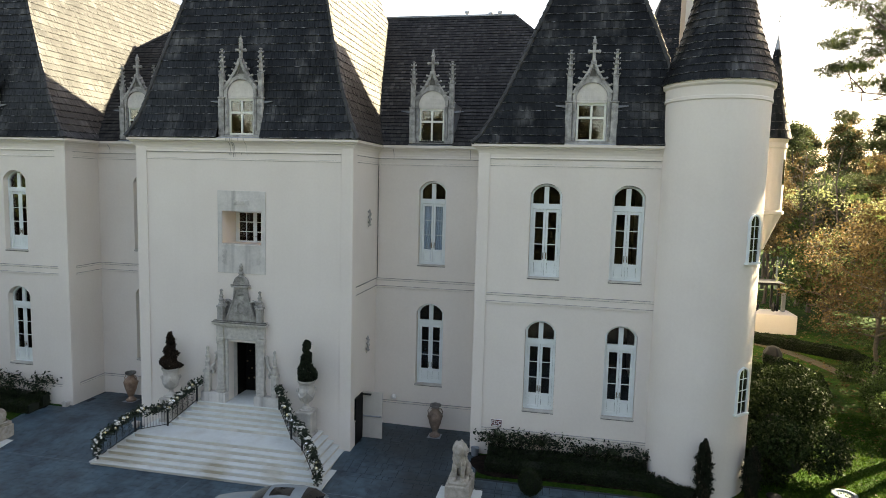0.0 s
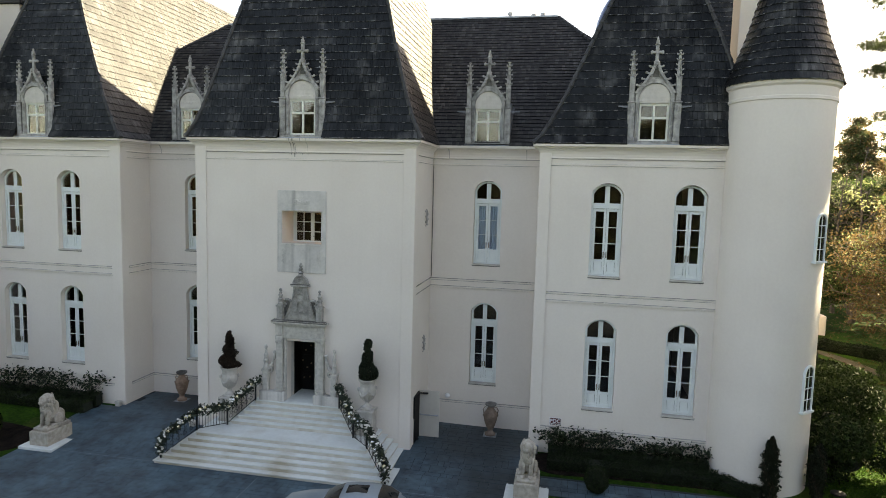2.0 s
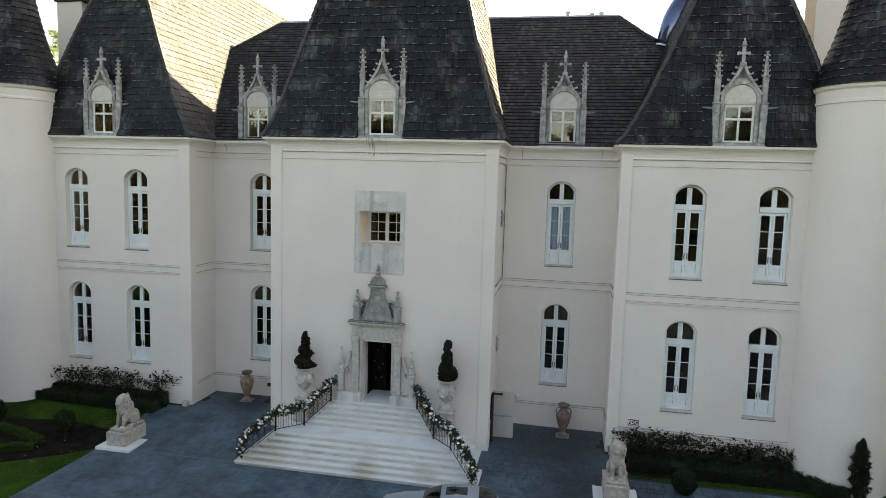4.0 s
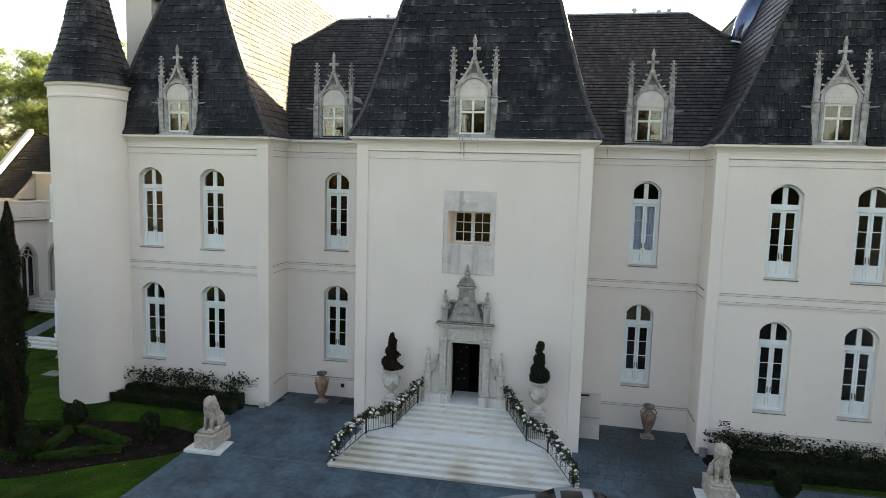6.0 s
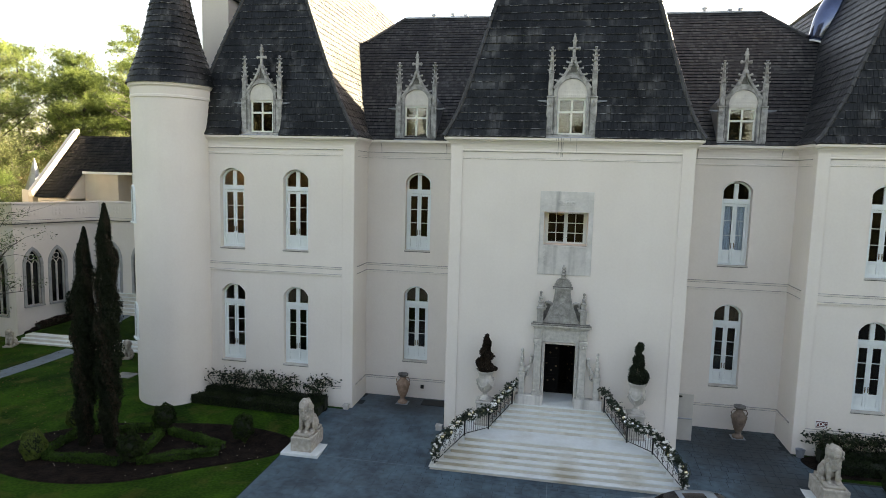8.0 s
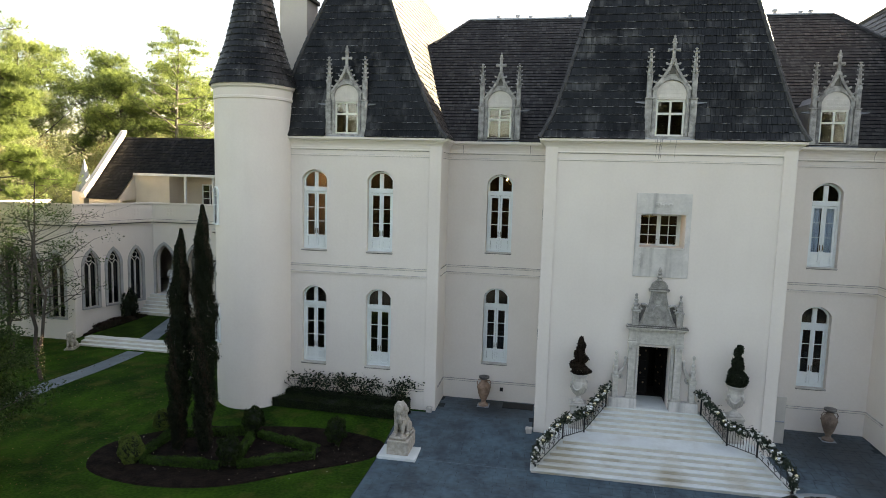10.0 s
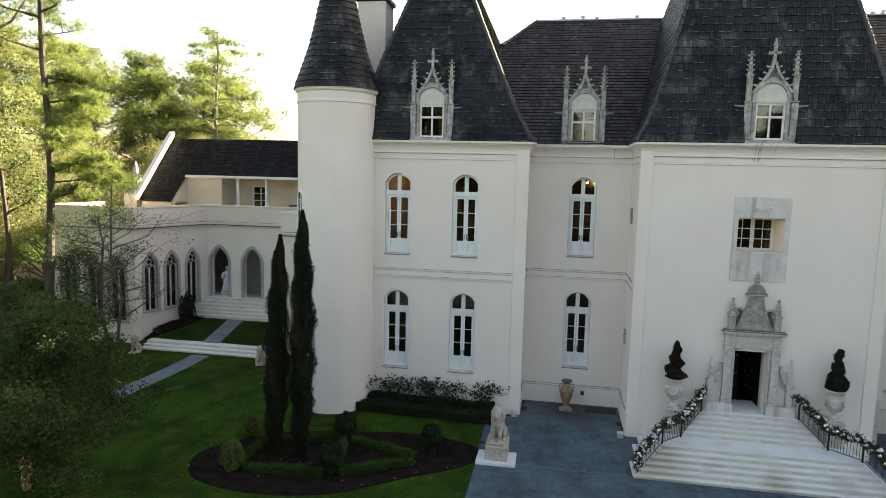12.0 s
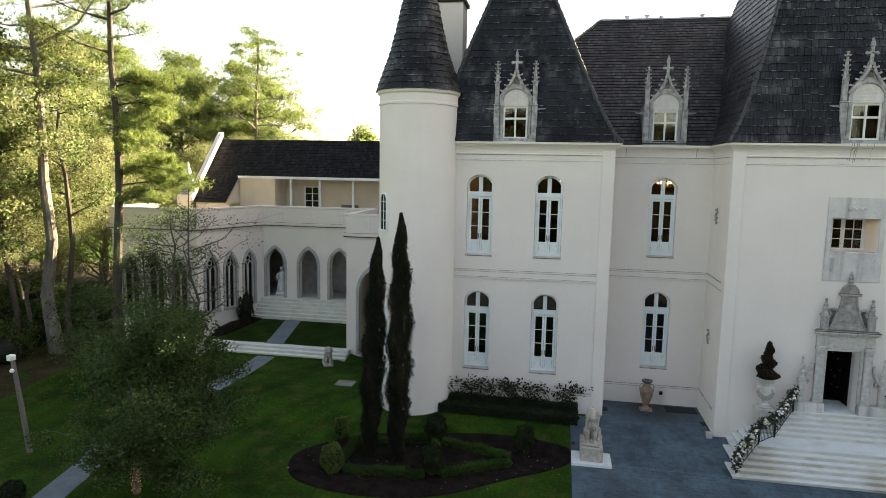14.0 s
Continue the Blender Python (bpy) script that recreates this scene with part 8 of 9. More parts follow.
for a, b, c, d in ((-34.9, -34.8, 9.3, 11.75), (-33.55, -33.45, 9.3, 11.75), (-34.22, -34.13, 9.3, 11.75), (-34.8, -33.55, 11.65, 11.75), (-34.8, -33.55, 9.9, 9.98), (-34.8, -33.55, 10.5, 10.55), (-34.8, -33.55, 11.1, 11.15)):
    chamfer_box(bm, a, b, 19.3, 19.39, c, d, 0.01)
fd = part("french_door", bm, FRAME, rear, "white french door on the balcony")
bm = bmesh.new()
box(bm, -34.8, -33.55, 19.36, 19.38, 9.3, 11.7)
part("pane", bm, BLACKGLOSS, fd, "dark reflecting glass")
bench = thing("balcony_bench", "dark wooden bench on the balcony", "bench", (-30.6, 18.4, 9.3))
bm = bmesh.new()
chamfer_box(bm, -0.75, 0.75, -0.25, 0.25, 0.40, 0.46, 0.01)
part("seat", bm, WOODPOST, bench)
bm = bmesh.new()
chamfer_box(bm, -0.75, 0.75, 0.2, 0.26, 0.46, 1.0, 0.01)
part("backrest", bm, WOODPOST, bench)
for s in (-0.65, 0.65):
    bm = bmesh.new()
    chamfer_box(bm, s - 0.04, s + 0.04, -0.22, 0.22, 0, 0.40, 0.01)
    part("leg", bm, WOODPOST, bench)
# unseen taller block of the rear house beside the tower, added for shade
bm = bmesh.new()
box(bm, -27.9, -20.2, 20.9, 27.5, 0.0, 21.0)
part("wall", bm, CREAM, rear)
bm = bmesh.new()
v0 = [bm.verts.new(p) for p in ((-28.2, 20.6, 21.0), (-19.8, 20.6, 21.0), (-19.8, 27.9, 21.0), (-28.2, 27.9, 21.0))]
v1 = [bm.verts.new(p) for p in ((-25.2, 24.0, 23.9), (-22.5, 24.0, 23.9))]
for q in ((v0[0], v0[1], v1[1], v1[0]), (v0[1], v0[2], v1[1]), (v0[2], v0[3], v1[0], v1[1]), (v0[3], v0[0], v1[0]), tuple(v0[::-1])):
    bm.faces.new(q)
part("roof", bm, SLATE, rear)
# lead spirelet on the corner of the cloister
sp = thing("spirelet", "small grey lead spirelet on a white base", "spire", (-44.0, 16.6, 9.2))
bm = bmesh.new()
chamfer_box(bm, -0.7, 0.7, -0.7, 0.7, 0, 1.75, 0.03)
part("base", bm, STUCCO, sp)
bm = bmesh.new()
lathe(bm, [(0.80, 1.70), (0.74, 1.82), (0.58, 2.35), (0.34, 3.2), (0.13, 4.0), (0.02, 4.4)], 8)
part("cone", bm, LEAD, sp)


# ---- trees ----
def needles(name, centres, length, width, material, parent, seed, k=9):
    """Tufts of fine needles, each a thin tapering blade from the tuft's middle."""
    rng = np.random.default_rng(seed)
    c = np.repeat(np.asarray(centres, float), k, 0)
    n = len(c)
    d = rng.normal(size=(n, 3))
    d[:, 2] += 0.35
    d /= np.linalg.norm(d, axis=1)[:, None]
    e = np.cross(d, rng.normal(size=(n, 3)))
    e /= np.linalg.norm(e, axis=1)[:, None]
    ln = length * rng.uniform(0.6, 1.25, n)[:, None]
    v = np.stack([c - e * width * 0.5, c + e * width * 0.5, c + d * ln], 1).reshape(-1, 3)
    me = bpy.data.meshes.new(name)
    me.vertices.add(3 * n)
    me.vertices.foreach_set("co", v.ravel())
    me.loops.add(3 * n)
    me.loops.foreach_set("vertex_index", np.arange(3 * n))
    me.polygons.add(n)
    me.polygons.foreach_set("loop_start", np.arange(0, 3 * n, 3))
    me.polygons.foreach_set("loop_total", np.full(n, 3))
    me.update(calc_edges=True)
    me.materials.append(material)
    ob = new(name, me)
    ob.parent = parent
    return ob


def clump(rr, c, r, n, flat=0.55):
    d = rr.normal(size=(n, 3))
    d /= np.linalg.norm(d, axis=1)[:, None]
    return np.asarray(c) + d * (rr.random(n) ** 0.45)[:, None] * np.array([r, r, r * flat])


def tree(name, label, x, y, h, spread, seed, mat, bark, crown=0.35, limbs=16, clumps=3, per=170, leaf=0.22, cr=1.4, flat=0.55, lean=(0, 0), r0=0.28, up=0.35, group="", trunk_top=0.96, mat2=None, mix=0.0, bare=False, taper=1.0, zbase=None):
    """A tapered trunk, limbs with side twigs, and clumps of small leaves along them."""
    z = level(x, y) if zbase is None else zbase
    t = thing(name, label, "tree", (x, y, z), group=group)
    rr = np.random.default_rng(seed)
    bm = bmesh.new()
    N = 9
    wob = rr.normal(size=(N + 1, 2)) * (0.005 if 'pine' in name else 0.012) * h
    wob[0] = 0
    def axis(u):
        i = min(N - 1, int(u * N))
        f = u * N - i
        w = wob[i] * (1 - f) + wob[i + 1] * f
        return Vector((lean[0] * u * h + w[0], lean[1] * u * h + w[1], u * h))
    us = [i / N * trunk_top for i in range(N + 1)]
    tube(bm, [axis(u) - Vector((0, 0, 0.4 if u == 0 else 0)) for u in us], [r0 * (1.25 if u == 0 else 1) * (1 - 0.88 * u) + 0.01 for u in us], 9)
    part("trunk", bm, bark, t)
    bm = bmesh.new()
    cs, cs2 = [], []
    for k in range(limbs):
        u = crown + (trunk_top - crown) * ((k + rr.random()) / limbs)
        p = axis(u)
        rel = (u - crown) / (1 - crown)
        shape = (math.sin(math.pi * min(1, 0.22 + 0.78 * rel)) ** 0.7) * (1 - 0.35 * rel * taper) if taper < 2 else (1 - rel * 0.8)
        L = spread * shape * rr.uniform(0.65, 1.15)
        a = k * 2.4 + rr.normal() * 0.4
        rise = L * (up + 0.25 * rr.normal())
        q = p + Vector((L * math.cos(a), L * math.sin(a), rise))
        m = p.lerp(q, 0.5) + Vector((rr.normal() * 0.08 * L, rr.normal() * 0.08 * L, -0.06 * L))
        rl = max(0.02, r0 * (1 - u) * 0.55 + 0.02)
        tube(bm, [p, m, q], [rl, rl * 0.6, rl * 0.2], 6)
        for j in range(clumps):
            f = 0.45 + 0.55 * (j + rr.random()) / clumps
            b = p.lerp(m, f * 2) if f < 0.5 else m.lerp(q, (f - 0.5) * 2)
            e = b + Vector((rr.normal() * L * 0.22, rr.normal() * L * 0.22, rr.normal() * L * 0.10 + 0.1 * L))
            tube(bm, [b, b.lerp(e, 0.5) + Vector((0, 0, 0.04 * L)), e], [rl * 0.4, rl * 0.25, 0.008], 4)
            if bare:
                for _ in range(3):
                    g2 = e + Vector((rr.normal(), rr.normal(), rr.normal() * 0.6 + 0.3)) * 0.28 * L
                    tube(bm, [b.lerp(e, 0.4 + 0.5 * rr.random()), g2], [rl * 0.2, 0.005], 3)
            else:
                (cs2 if rr.random() < mix else cs).append(clump(rr, tuple(e), cr * rr.uniform(0.6, 1.2), per // 5 if "pine" in name else per, flat))
    part("branchwork", bm, bark, t)["kind"] = "stuff"
    for j, (pts, mt) in enumerate(((cs, mat), (cs2, mat2))):
        if pts and "pine" in name:
            needles("crown", np.concatenate(pts), leaf * 2.2, leaf * 0.22, mt, t, seed + 1 + j, 13)
        elif pts:
            leaves("crown", np.concatenate(pts), leaf, mt, t, seed=seed + 1 + j, flat=0.8, long=1.6)
    return t


LP = "tall loblolly pine with tufted yellow-green crown"
# near pines beside the cloister
tree("pine_tree", "tall pine with a pale scaly trunk leaning slightly", -46.6, 4.6, 36, 6.5, 201, PINE, PALE_BARK, 0.47, 26, 5, 150, 0.15, 1.3, 0.42, (-0.06, 0.03), 0.42, 0.15, group="pines behind the cloister", mat2=PINE_DARK, mix=0.3)
dark_pine = tree("pine_tree", "tall pine with a dark straight trunk", -41.6, 4.45, 36, 5.0, 202, PINE, BARK, 0.50, 22, 5, 140, 0.14, 1.2, 0.45, (0.012, 0), 0.31, 0.2, group="pines behind the cloister", mat2=PINE_DARK, mix=0.4)
# low sunlit boughs of that pine, spreading to one side
rr = np.random.default_rng(88)
bm = bmesh.new()
cs = []
for k in range(15):
    zb = 10.3 + 0.56 * k
    a, L = rr.normal() * 0.65 + 0.25, rr.uniform(2.4, 4.6)
    p, q = Vector((0.1, 0, zb)), Vector((L * math.cos(a), L * math.sin(a), zb + rr.uniform(-0.3, 0.9)))
    m = p.lerp(q, 0.5) + Vector((0, 0, 0.25))
    tube(bm, [p, m, q], [0.07, 0.05, 0.015], 6)
    for j in range(6):
        f = 0.35 + 0.65 * (j + rr.random()) / 6
        b = p.lerp(m, f * 2) if f < 0.5 else m.lerp(q, (f - 0.5) * 2)
        e = b + Vector((rr.normal() * 0.5, rr.normal() * 0.5, rr.normal() * 0.25 + 0.15))
        tube(bm, [b, e], [0.025, 0.008], 4)
        cs.append(clump(rr, tuple(e), rr.uniform(0.6, 1.0), 46, 0.5))
part("low_branchwork", bm, BARK, dark_pine)["kind"] = "stuff"
needles("low_bough", np.concatenate(cs), 0.32, 0.032, PINE, dark_pine, 89, 14)
# far pines and oaks
tree("pine_tree", "tall open-crowned pine behind the rear house", -46.0, 33.2, 28.0, 6.0, 203, PINE, PALE_BARK, 0.50, 34, 4, 120, 0.16, 1.1, 0.42, (0, 0), 0.36, 0.12, group="pines behind the cloister", mat2=PINE_DARK, mix=0.25)
for i, (x, y, h, sp, m, cf) in enumerate(((-57.5, 37.0, 26.5, 6.5, PINE_DARK, 0.35), (-52.0, 40.5, 26.0, 6.0, PINE_DARK, 0.3), (-63.0, 30.0, 27.0, 6.5, PINE, 0.35), (-49.5, 44.0, 24.0, 6.0, PINE, 0.4),
                                            (-60.0, 20.0, 26.0, 6.0, PINE, 0.35), (-68.0, 40.0, 28.0, 7.0, PINE_DARK, 0.3), (-66.0, 12.0, 30.0, 6.5, PINE, 0.35), (-58.0, 6.0, 27.0, 6.0, YELLOW_LEAF, 0.2), (-72.0, 4.0, 30.0, 7.0, PINE, 0.3), (-62.0, 44.0, 25.0, 6.5, PINE, 0.3), (-56.0, -2.0, 32.0, 6.0, PINE, 0.4), (-76.0, 26.0, 29.0, 7.0, PINE, 0.3), (-53.5, 34.0, 23.5, 6.0, PINE_DARK, 0.25), (-49.0, 37.0, 22.0, 5.0, PINE_DARK, 0.3))):
    tree("pine_tree", LP, x, y, h, sp, 210 + i, m, BARK, cf, 34, 6, 135, 0.18, 1.4, 0.62, (0, 0), 0.32, 0.34, group="pines behind the cloister", mat2=PINE if m is PINE_DARK else YELLOW_LEAF, mix=0.35)
for i, (x, y, h, sp) in enumerate(((-56.5, 12.0, 17.0, 6.0), (-50.5, 16.5, 15.0, 5.0), (-62.0, 4.0, 17.0, 6.5), (-54.0, 2.0, 15.0, 5.5), (-70.0, 22.0, 18.0, 7.0), (-53.5, 24.0, 15.0, 5.5), (-48.6, 12.0, 14.5, 4.5), (-66.0, 16.0, 19.0, 6.5), (-47.5, 24.0, 14.5, 4.5), (-46.5, 29.0, 16.0, 5.0), (-52.0, 8.0, 13.0, 4.5), (-58.0, 16.0, 16.0, 5.5))):
    tree("broadleaf_tree", "yellow-green broadleaf tree catching the sun", x, y, h, sp, 230 + i, YELLOW_LEAF, PALE_BARK, 0.22, 30, 6, 130, 0.088, 1.2, 0.85, (0, 0), 0.16, 0.55, group="broadleaf trees by the cloister", mat2=AUTUMN, mix=0.1)
# one small crown far off beside the tower
tree("broadleaf_tree", "small distant green tree", -43.2, 62.0, 19.3, 3.0, 240, PINE, BARK, 0.55, 16, 3, 140, 0.25, 1.5, 0.7, r0=0.4, group="broadleaf trees by the cloister")
# unseen dense pines added behind the tower to shade the cloister
for i, (x, y, h) in enumerate(((-25.6, 25.5, 22.5), (-24.6, 31.0, 24.0), (-27.5, 33.5, 23.0))):
    tree("pine_tree", "unseen dense dark pine added for shade behind the house", x, y, h, 4.0, 245 + i, PINE_DARK, BARK, 0.2, 36, 5, 220, 0.30, 1.5, 0.7, r0=0.4, up=0.2, group="pines behind the cloister")
# slim dark trunks and undergrowth to the side
rw = np.random.default_rng(77)
for i in range(22):
    x, y = rw.uniform(-66, -46), rw.uniform(-4, 9)
    tree("slim_tree", "slim dark trunk with a thin crown", x, y, rw.uniform(15, 24), 3.6, 250 + i, OAK, BARK, 0.4, 16, 5, 150, 0.13, 1.2, 0.7, (rw.normal() * 0.02, 0), 0.21, 0.4, group="slim trees at the lawn's edge", mat2=YELLOW_LEAF, mix=0.7)
for i in range(26):
    x, y = rw.uniform(-64, -47.5), rw.uniform(0, 20)
    bush(x, y, rw.uniform(1.0, 2.2), rw.uniform(0.8, 2.0), "undergrowth_bush", "loose dark undergrowth under the trees", 600 + i, OAK, 2600, 0.13, "bush", "undergrowth at the wood's edge", lobes=6)

outline_sheet("woodland_floor", [(-44.5, 8.0), (-43.0, 1.0), (-45.0, -6.0), (-56.0, -13.0), (-75.0, -14.0), (-92.0, 0.0), (-92.0, 30.0), (-70.0, 44.0), (-50.0, 40.0), (-46.5, 22.0)], LITTER, "brown leaf litter under the trees", "woodland floor", 0.02)
# small oak on the lawn with a lit trunk, and thin bare trees
tree("oak_tree", "small dark leafy oak on the lawn", -29.85, -10.25, 7.3, 3.9, 301, OAK, TWIG, 0.12, 48, 6, 240, 0.082, 0.85, 0.65, (0.15, 0.14), r0=0.11, up=0.18)
tree("bare_tree", "slim bare tree with a few twigs", -33.9, 0.5, 12.0, 3.2, 302, OAK, BARK, 0.30, 15, 3, 0, r0=0.10, up=0.45, bare=True, group="thin trees on the lawn")
tree("oak_tree", "young oak with sparse dark leaves", -36.6, 3.0, 10.5, 4.0, 303, OAK, BARK, 0.32, 26, 5, 34, 0.085, 0.9, 0.6, r0=0.12, up=0.35, group="thin trees on the lawn")
tree("oak_tree", "leafy dark oak at the lawn's edge", -38.6, -1.6, 6.2, 2.6, 304, OAK, TWIG, 0.25, 20, 4, 80, 0.085, 0.8, 0.6, r0=0.14, up=0.25, group="thin trees on the lawn")


tree("oak_tree", "low dark oak under the tall pines", -39.4, 4.0, 7.5, 3.2, 305, OAK, BARK, 0.25, 20, 4, 75, 0.085, 0.9, 0.7, r0=0.13, up=0.3, group="thin trees on the lawn")


def fairy_lights(x, y, h, seed, rad):
    """A string of small warm bulbs wound round a trunk."""
    t = thing("fairy_lights", "string of tiny warm lights wound round a trunk", "lights", (x, y, level(x, y)), group="fairy lights on trunks")
    bm = bmesh.new()
    pts = [(rad * math.cos(i * 0.8), rad * math.sin(i * 0.8), 0.1 + h * i / 120) for i in range(121)]
    tube(bm, pts, 0.004, 3)
    part("wire", bm, IRON, t)
    bm = bmesh.new()
    for i in range(121):
        blob(bm, (pts[i][0] * 1.06, pts[i][1] * 1.06, pts[i][2]), 0.0065, 5, 4)
    part("bulbs", bm, fairy, t)["kind"] = "stuff"


fairy_lights(-29.85, -10.25, 1.7, 1, 0.17)
fairy_lights(-33.9, 0.5, 2.6, 2, 0.13)
# shrubs in the courtyard
hedge_run([(-37.45, 9.3), (-36.3, 12.4)], 0.8, 0.32, "border_planting", "low brown-green border plants along the cloister", 313, TOPIARY_RED, 420, "", 0.09)
bush(-36.6, 11.9, 0.5, 1.1, "courtyard_bush", "dark upright bush against the cloister", 311, None, 2000, 0.09, lumpy=0.25)
outline_sheet("border_bed", [(-38.1, 8.9), (-37.2, 8.9), (-35.8, 12.6), (-36.7, 12.8)], MULCH, "dark planted strip along the cloister", "flower bed", 0.06)
# darker sheets over the courtyard grass, in place of its shade
for pts in ([(-36.9, 8.95), (-33.6, 8.95), (-34.0, 12.7), (-35.9, 12.75)], [(-32.1, 8.95), (-27.7, 8.95), (-27.7, 12.7), (-32.4, 12.7)]):
    outline_sheet("ground_cover", pts, SHADED_LAWN, "courtyard lawn darkened in colour for its shade", "ground cover", 0.010)
bush(-34.2, -11.75, 0.42, 0.40, "round_bush", "small dark ball bush beside the garden path", 312, None, 1500, 0.06)

# ---- the far side: shrubbery, autumn trees and pines ----
for i, (x, y, rx, rz) in enumerate(((24.9, 2.4, 1.7, 1.5), (25.4, 5.0, 1.8, 1.8), (26.9, 7.6, 1.6, 1.6), (25.2, 9.2, 1.9, 2.0), (27.6, 11.2, 1.6, 1.4), (26.2, 13.2, 1.5, 1.5))):
    bush(x, y, rx, rz, "laurel_bush", "large dark glossy laurel beside the tower", 320 + i, LAUREL, 16000, 0.11, "bush", "laurels beside the tower", lobes=9)
for i, (x, y, rx, rz) in enumerate(((33.6, 8.8, 1.2, 1.3), (33.8, 12.2, 1.4, 1.3), (35.0, 14.6, 1.5, 1.4), (38.6, 20.6, 1.9, 1.5), (34.5, 5.0, 1.5, 1.7), (40.5, 23.5, 2.2, 1.6))):
    bush(x, y, rx, rz, "loose_shrub", "loose grey-green shrub by the earth path", 330 + i, OAK, 7500, 0.10, "bush", "shrubs by the earth path", lobes=8)
strip_path("earth_path", [(30.2, 30.0), (32.6, 26.5), (33.8, 23.5), (34.8, 20.2), (36.6, 17.2), (40.5, 13.5), (46.0, 10.0)], 1.05, BARE, "bare brown earth path through the grass", 0.02)
hedge_run([(29.5, 30.5), (33.0, 27.8), (36.4, 25.2), (37.2, 20.6)], 0.9, 0.8, "low_hedge", "dark low hedge curving along the path", 341, None, 350, leaf=0.09)
hedge_run([(30.0, 22.5), (31.6, 18.0), (30.4, 13.0)], 0.8, 0.7, "low_hedge", "dark low hedge curving along the path", 342, None, 350, leaf=0.09)
tree("autumn_tree", "spreading tree with sparse orange-brown leaves", 41.0, 31.0, 11.5, 6.5, 351, AUTUMN, TWIG, 0.22, 40, 7, 90, 0.13, 1.5, 0.7, r0=0.24, up=0.35, group="autumn trees", mat2=YELLOW_LEAF, mix=0.2)
tree("autumn_tree", "spreading tree with sparse orange-brown leaves", 36.5, 21.0, 9.5, 4.6, 352, AUTUMN, TWIG, 0.25, 28, 5, 70, 0.13, 1.2, 0.7, r0=0.16, up=0.4, group="autumn trees", mat2=OAK, mix=0.2)
tree("magnolia_tree", "dark broadleaf tree on the lawn", 40.2, 40.5, 8.5, 4.0, 353, OAK, BARK, 0.25, 24, 5, 200, 0.19, 1.3, 0.75, r0=0.28, up=0.2)
tree("pine_tree", "big pine reaching in with layered boughs", 38.7, 12.5, 38.0, 9.0, 354, PINE_SHADE, BARK, 0.34, 80, 8, 640, 0.115, 1.05, 0.42, r0=0.36, up=0.08, group="pines on the far side", mat2=PINE_DARK, mix=0.2)
tree("pine_tree", "big pine reaching in with layered boughs", 46.0, 27.0, 17.0, 8.5, 355, PINE, BARK, 0.30, 40, 6, 200, 0.14, 1.2, 0.45, r0=0.34, up=0.05, group="pines on the far side", mat2=PINE_DARK, mix=0.4)
for i in range(18):
    x, y = rw.uniform(48, 95), rw.uniform(70, 135)
    tree("slim_tree", "slim far tree with a thin crown", x, y, rw.uniform(22, 32), 4.5, 360 + i, PINE_SHADE, BARK, 0.4, 18, 4, 120, 0.28, 1.8, 0.7, (rw.normal() * 0.02, 0), 0.2, 0.3, group="far trees on the park's edge", mat2=AUTUMN, mix=0.3)
for i, (x, y) in enumerate(((45.0, 50.0), (52.0, 44.0), (57.0, 60.0), (49.0, 36.0), (60.0, 40.0), (66.0, 52.0), (47.5, 62.0))):
    tree("autumn_tree", "far autumn tree in mixed green and brown", x, y, 14 + 3 * (i % 3), 6.0, 390 + i, AUTUMN if i % 2 else OAK, BARK, 0.25, 26, 5, 150, 0.18, 1.7, 0.75, r0=0.2, up=0.3, group="autumn trees", mat2=YELLOW_LEAF, mix=0.3)
rl = np.random.default_rng(19)
lx, ly = rl.uniform(26.5, 62, 15000), rl.uniform(-6, 60, 15000)
lk = np.sin(lx * 0.35 + ly * 0.2) + np.sin(ly * 0.5 - lx * 0.1) + rl.normal(size=15000) * 0.8 > -0.3
litter = leaves("fallen_leaves", np.array([(x, y, level(x, y) + 0.03) for x, y in zip(lx[lk], ly[lk])]), 0.15, AUTUMN, None, seed=20, flat=0.15)
tagged(litter, "scattered brown fallen leaves on the grass", "leaves", kind="stuff")
# pale garden plinth with a dark pergola and lanterns
pg = thing("garden_pavilion", "cream garden plinth with a dark iron pergola", "pavilion", (33.2, 34.6, 0.3))
bm = bmesh.new()
chamfer_box(bm, -2.6, 2.2, -1.2, 1.6, -0.2, 1.75, 0.04)
part("plinth", bm, STUCCO, pg)
for x, y in ((-2.0, -0.7), (0.6, -0.7), (-2.0, 1.2), (0.6, 1.2)):
    bm = bmesh.new()
    chamfer_box(bm, x - 0.1, x + 0.1, y - 0.1, y + 0.1, 2.0, 4.4, 0.02)
    part("post", bm, IRON, pg)
bm = bmesh.new()
chamfer_box(bm, -2.4, 1.0, -1.1, 1.6, 4.4, 4.6, 0.03)
part("canopy", bm, IRON, pg)
bm = bmesh.new()
chamfer_box(bm, 0.9, 1.22, -0.9, -0.6, 2.0, 3.7, 0.03)
part("cabinet", bm, DULL_LEAD, pg, "grey metal service cabinet")
for x in (-1.2, 0.2):
    bm = bmesh.new()
    lathe(bm, [(0.05, 2.0), (0.18, 2.1), (0.24, 2.5), (0.1, 2.75), (0.03, 2.9)], 8, (x, -1.0, 0))
    part("lantern", bm, IRON, pg)
lp2 = thing("street_lamp", "pale metal lamp post on the lawn", "lamp", (42.0, 62.0, 0.3))
bm = bmesh.new()
tube(bm, [(0, 0, 0), (0, 0, 5.2), (0.5, 0, 5.6), (1.3, 0, 5.6)], [0.14, 0.11, 0.09, 0.08], 8)
part("pole", bm, LEAD, lp2)
bm = bmesh.new()
blob(bm, (1.5, 0, 5.5), (0.3, 0.2, 0.18), 8, 6)
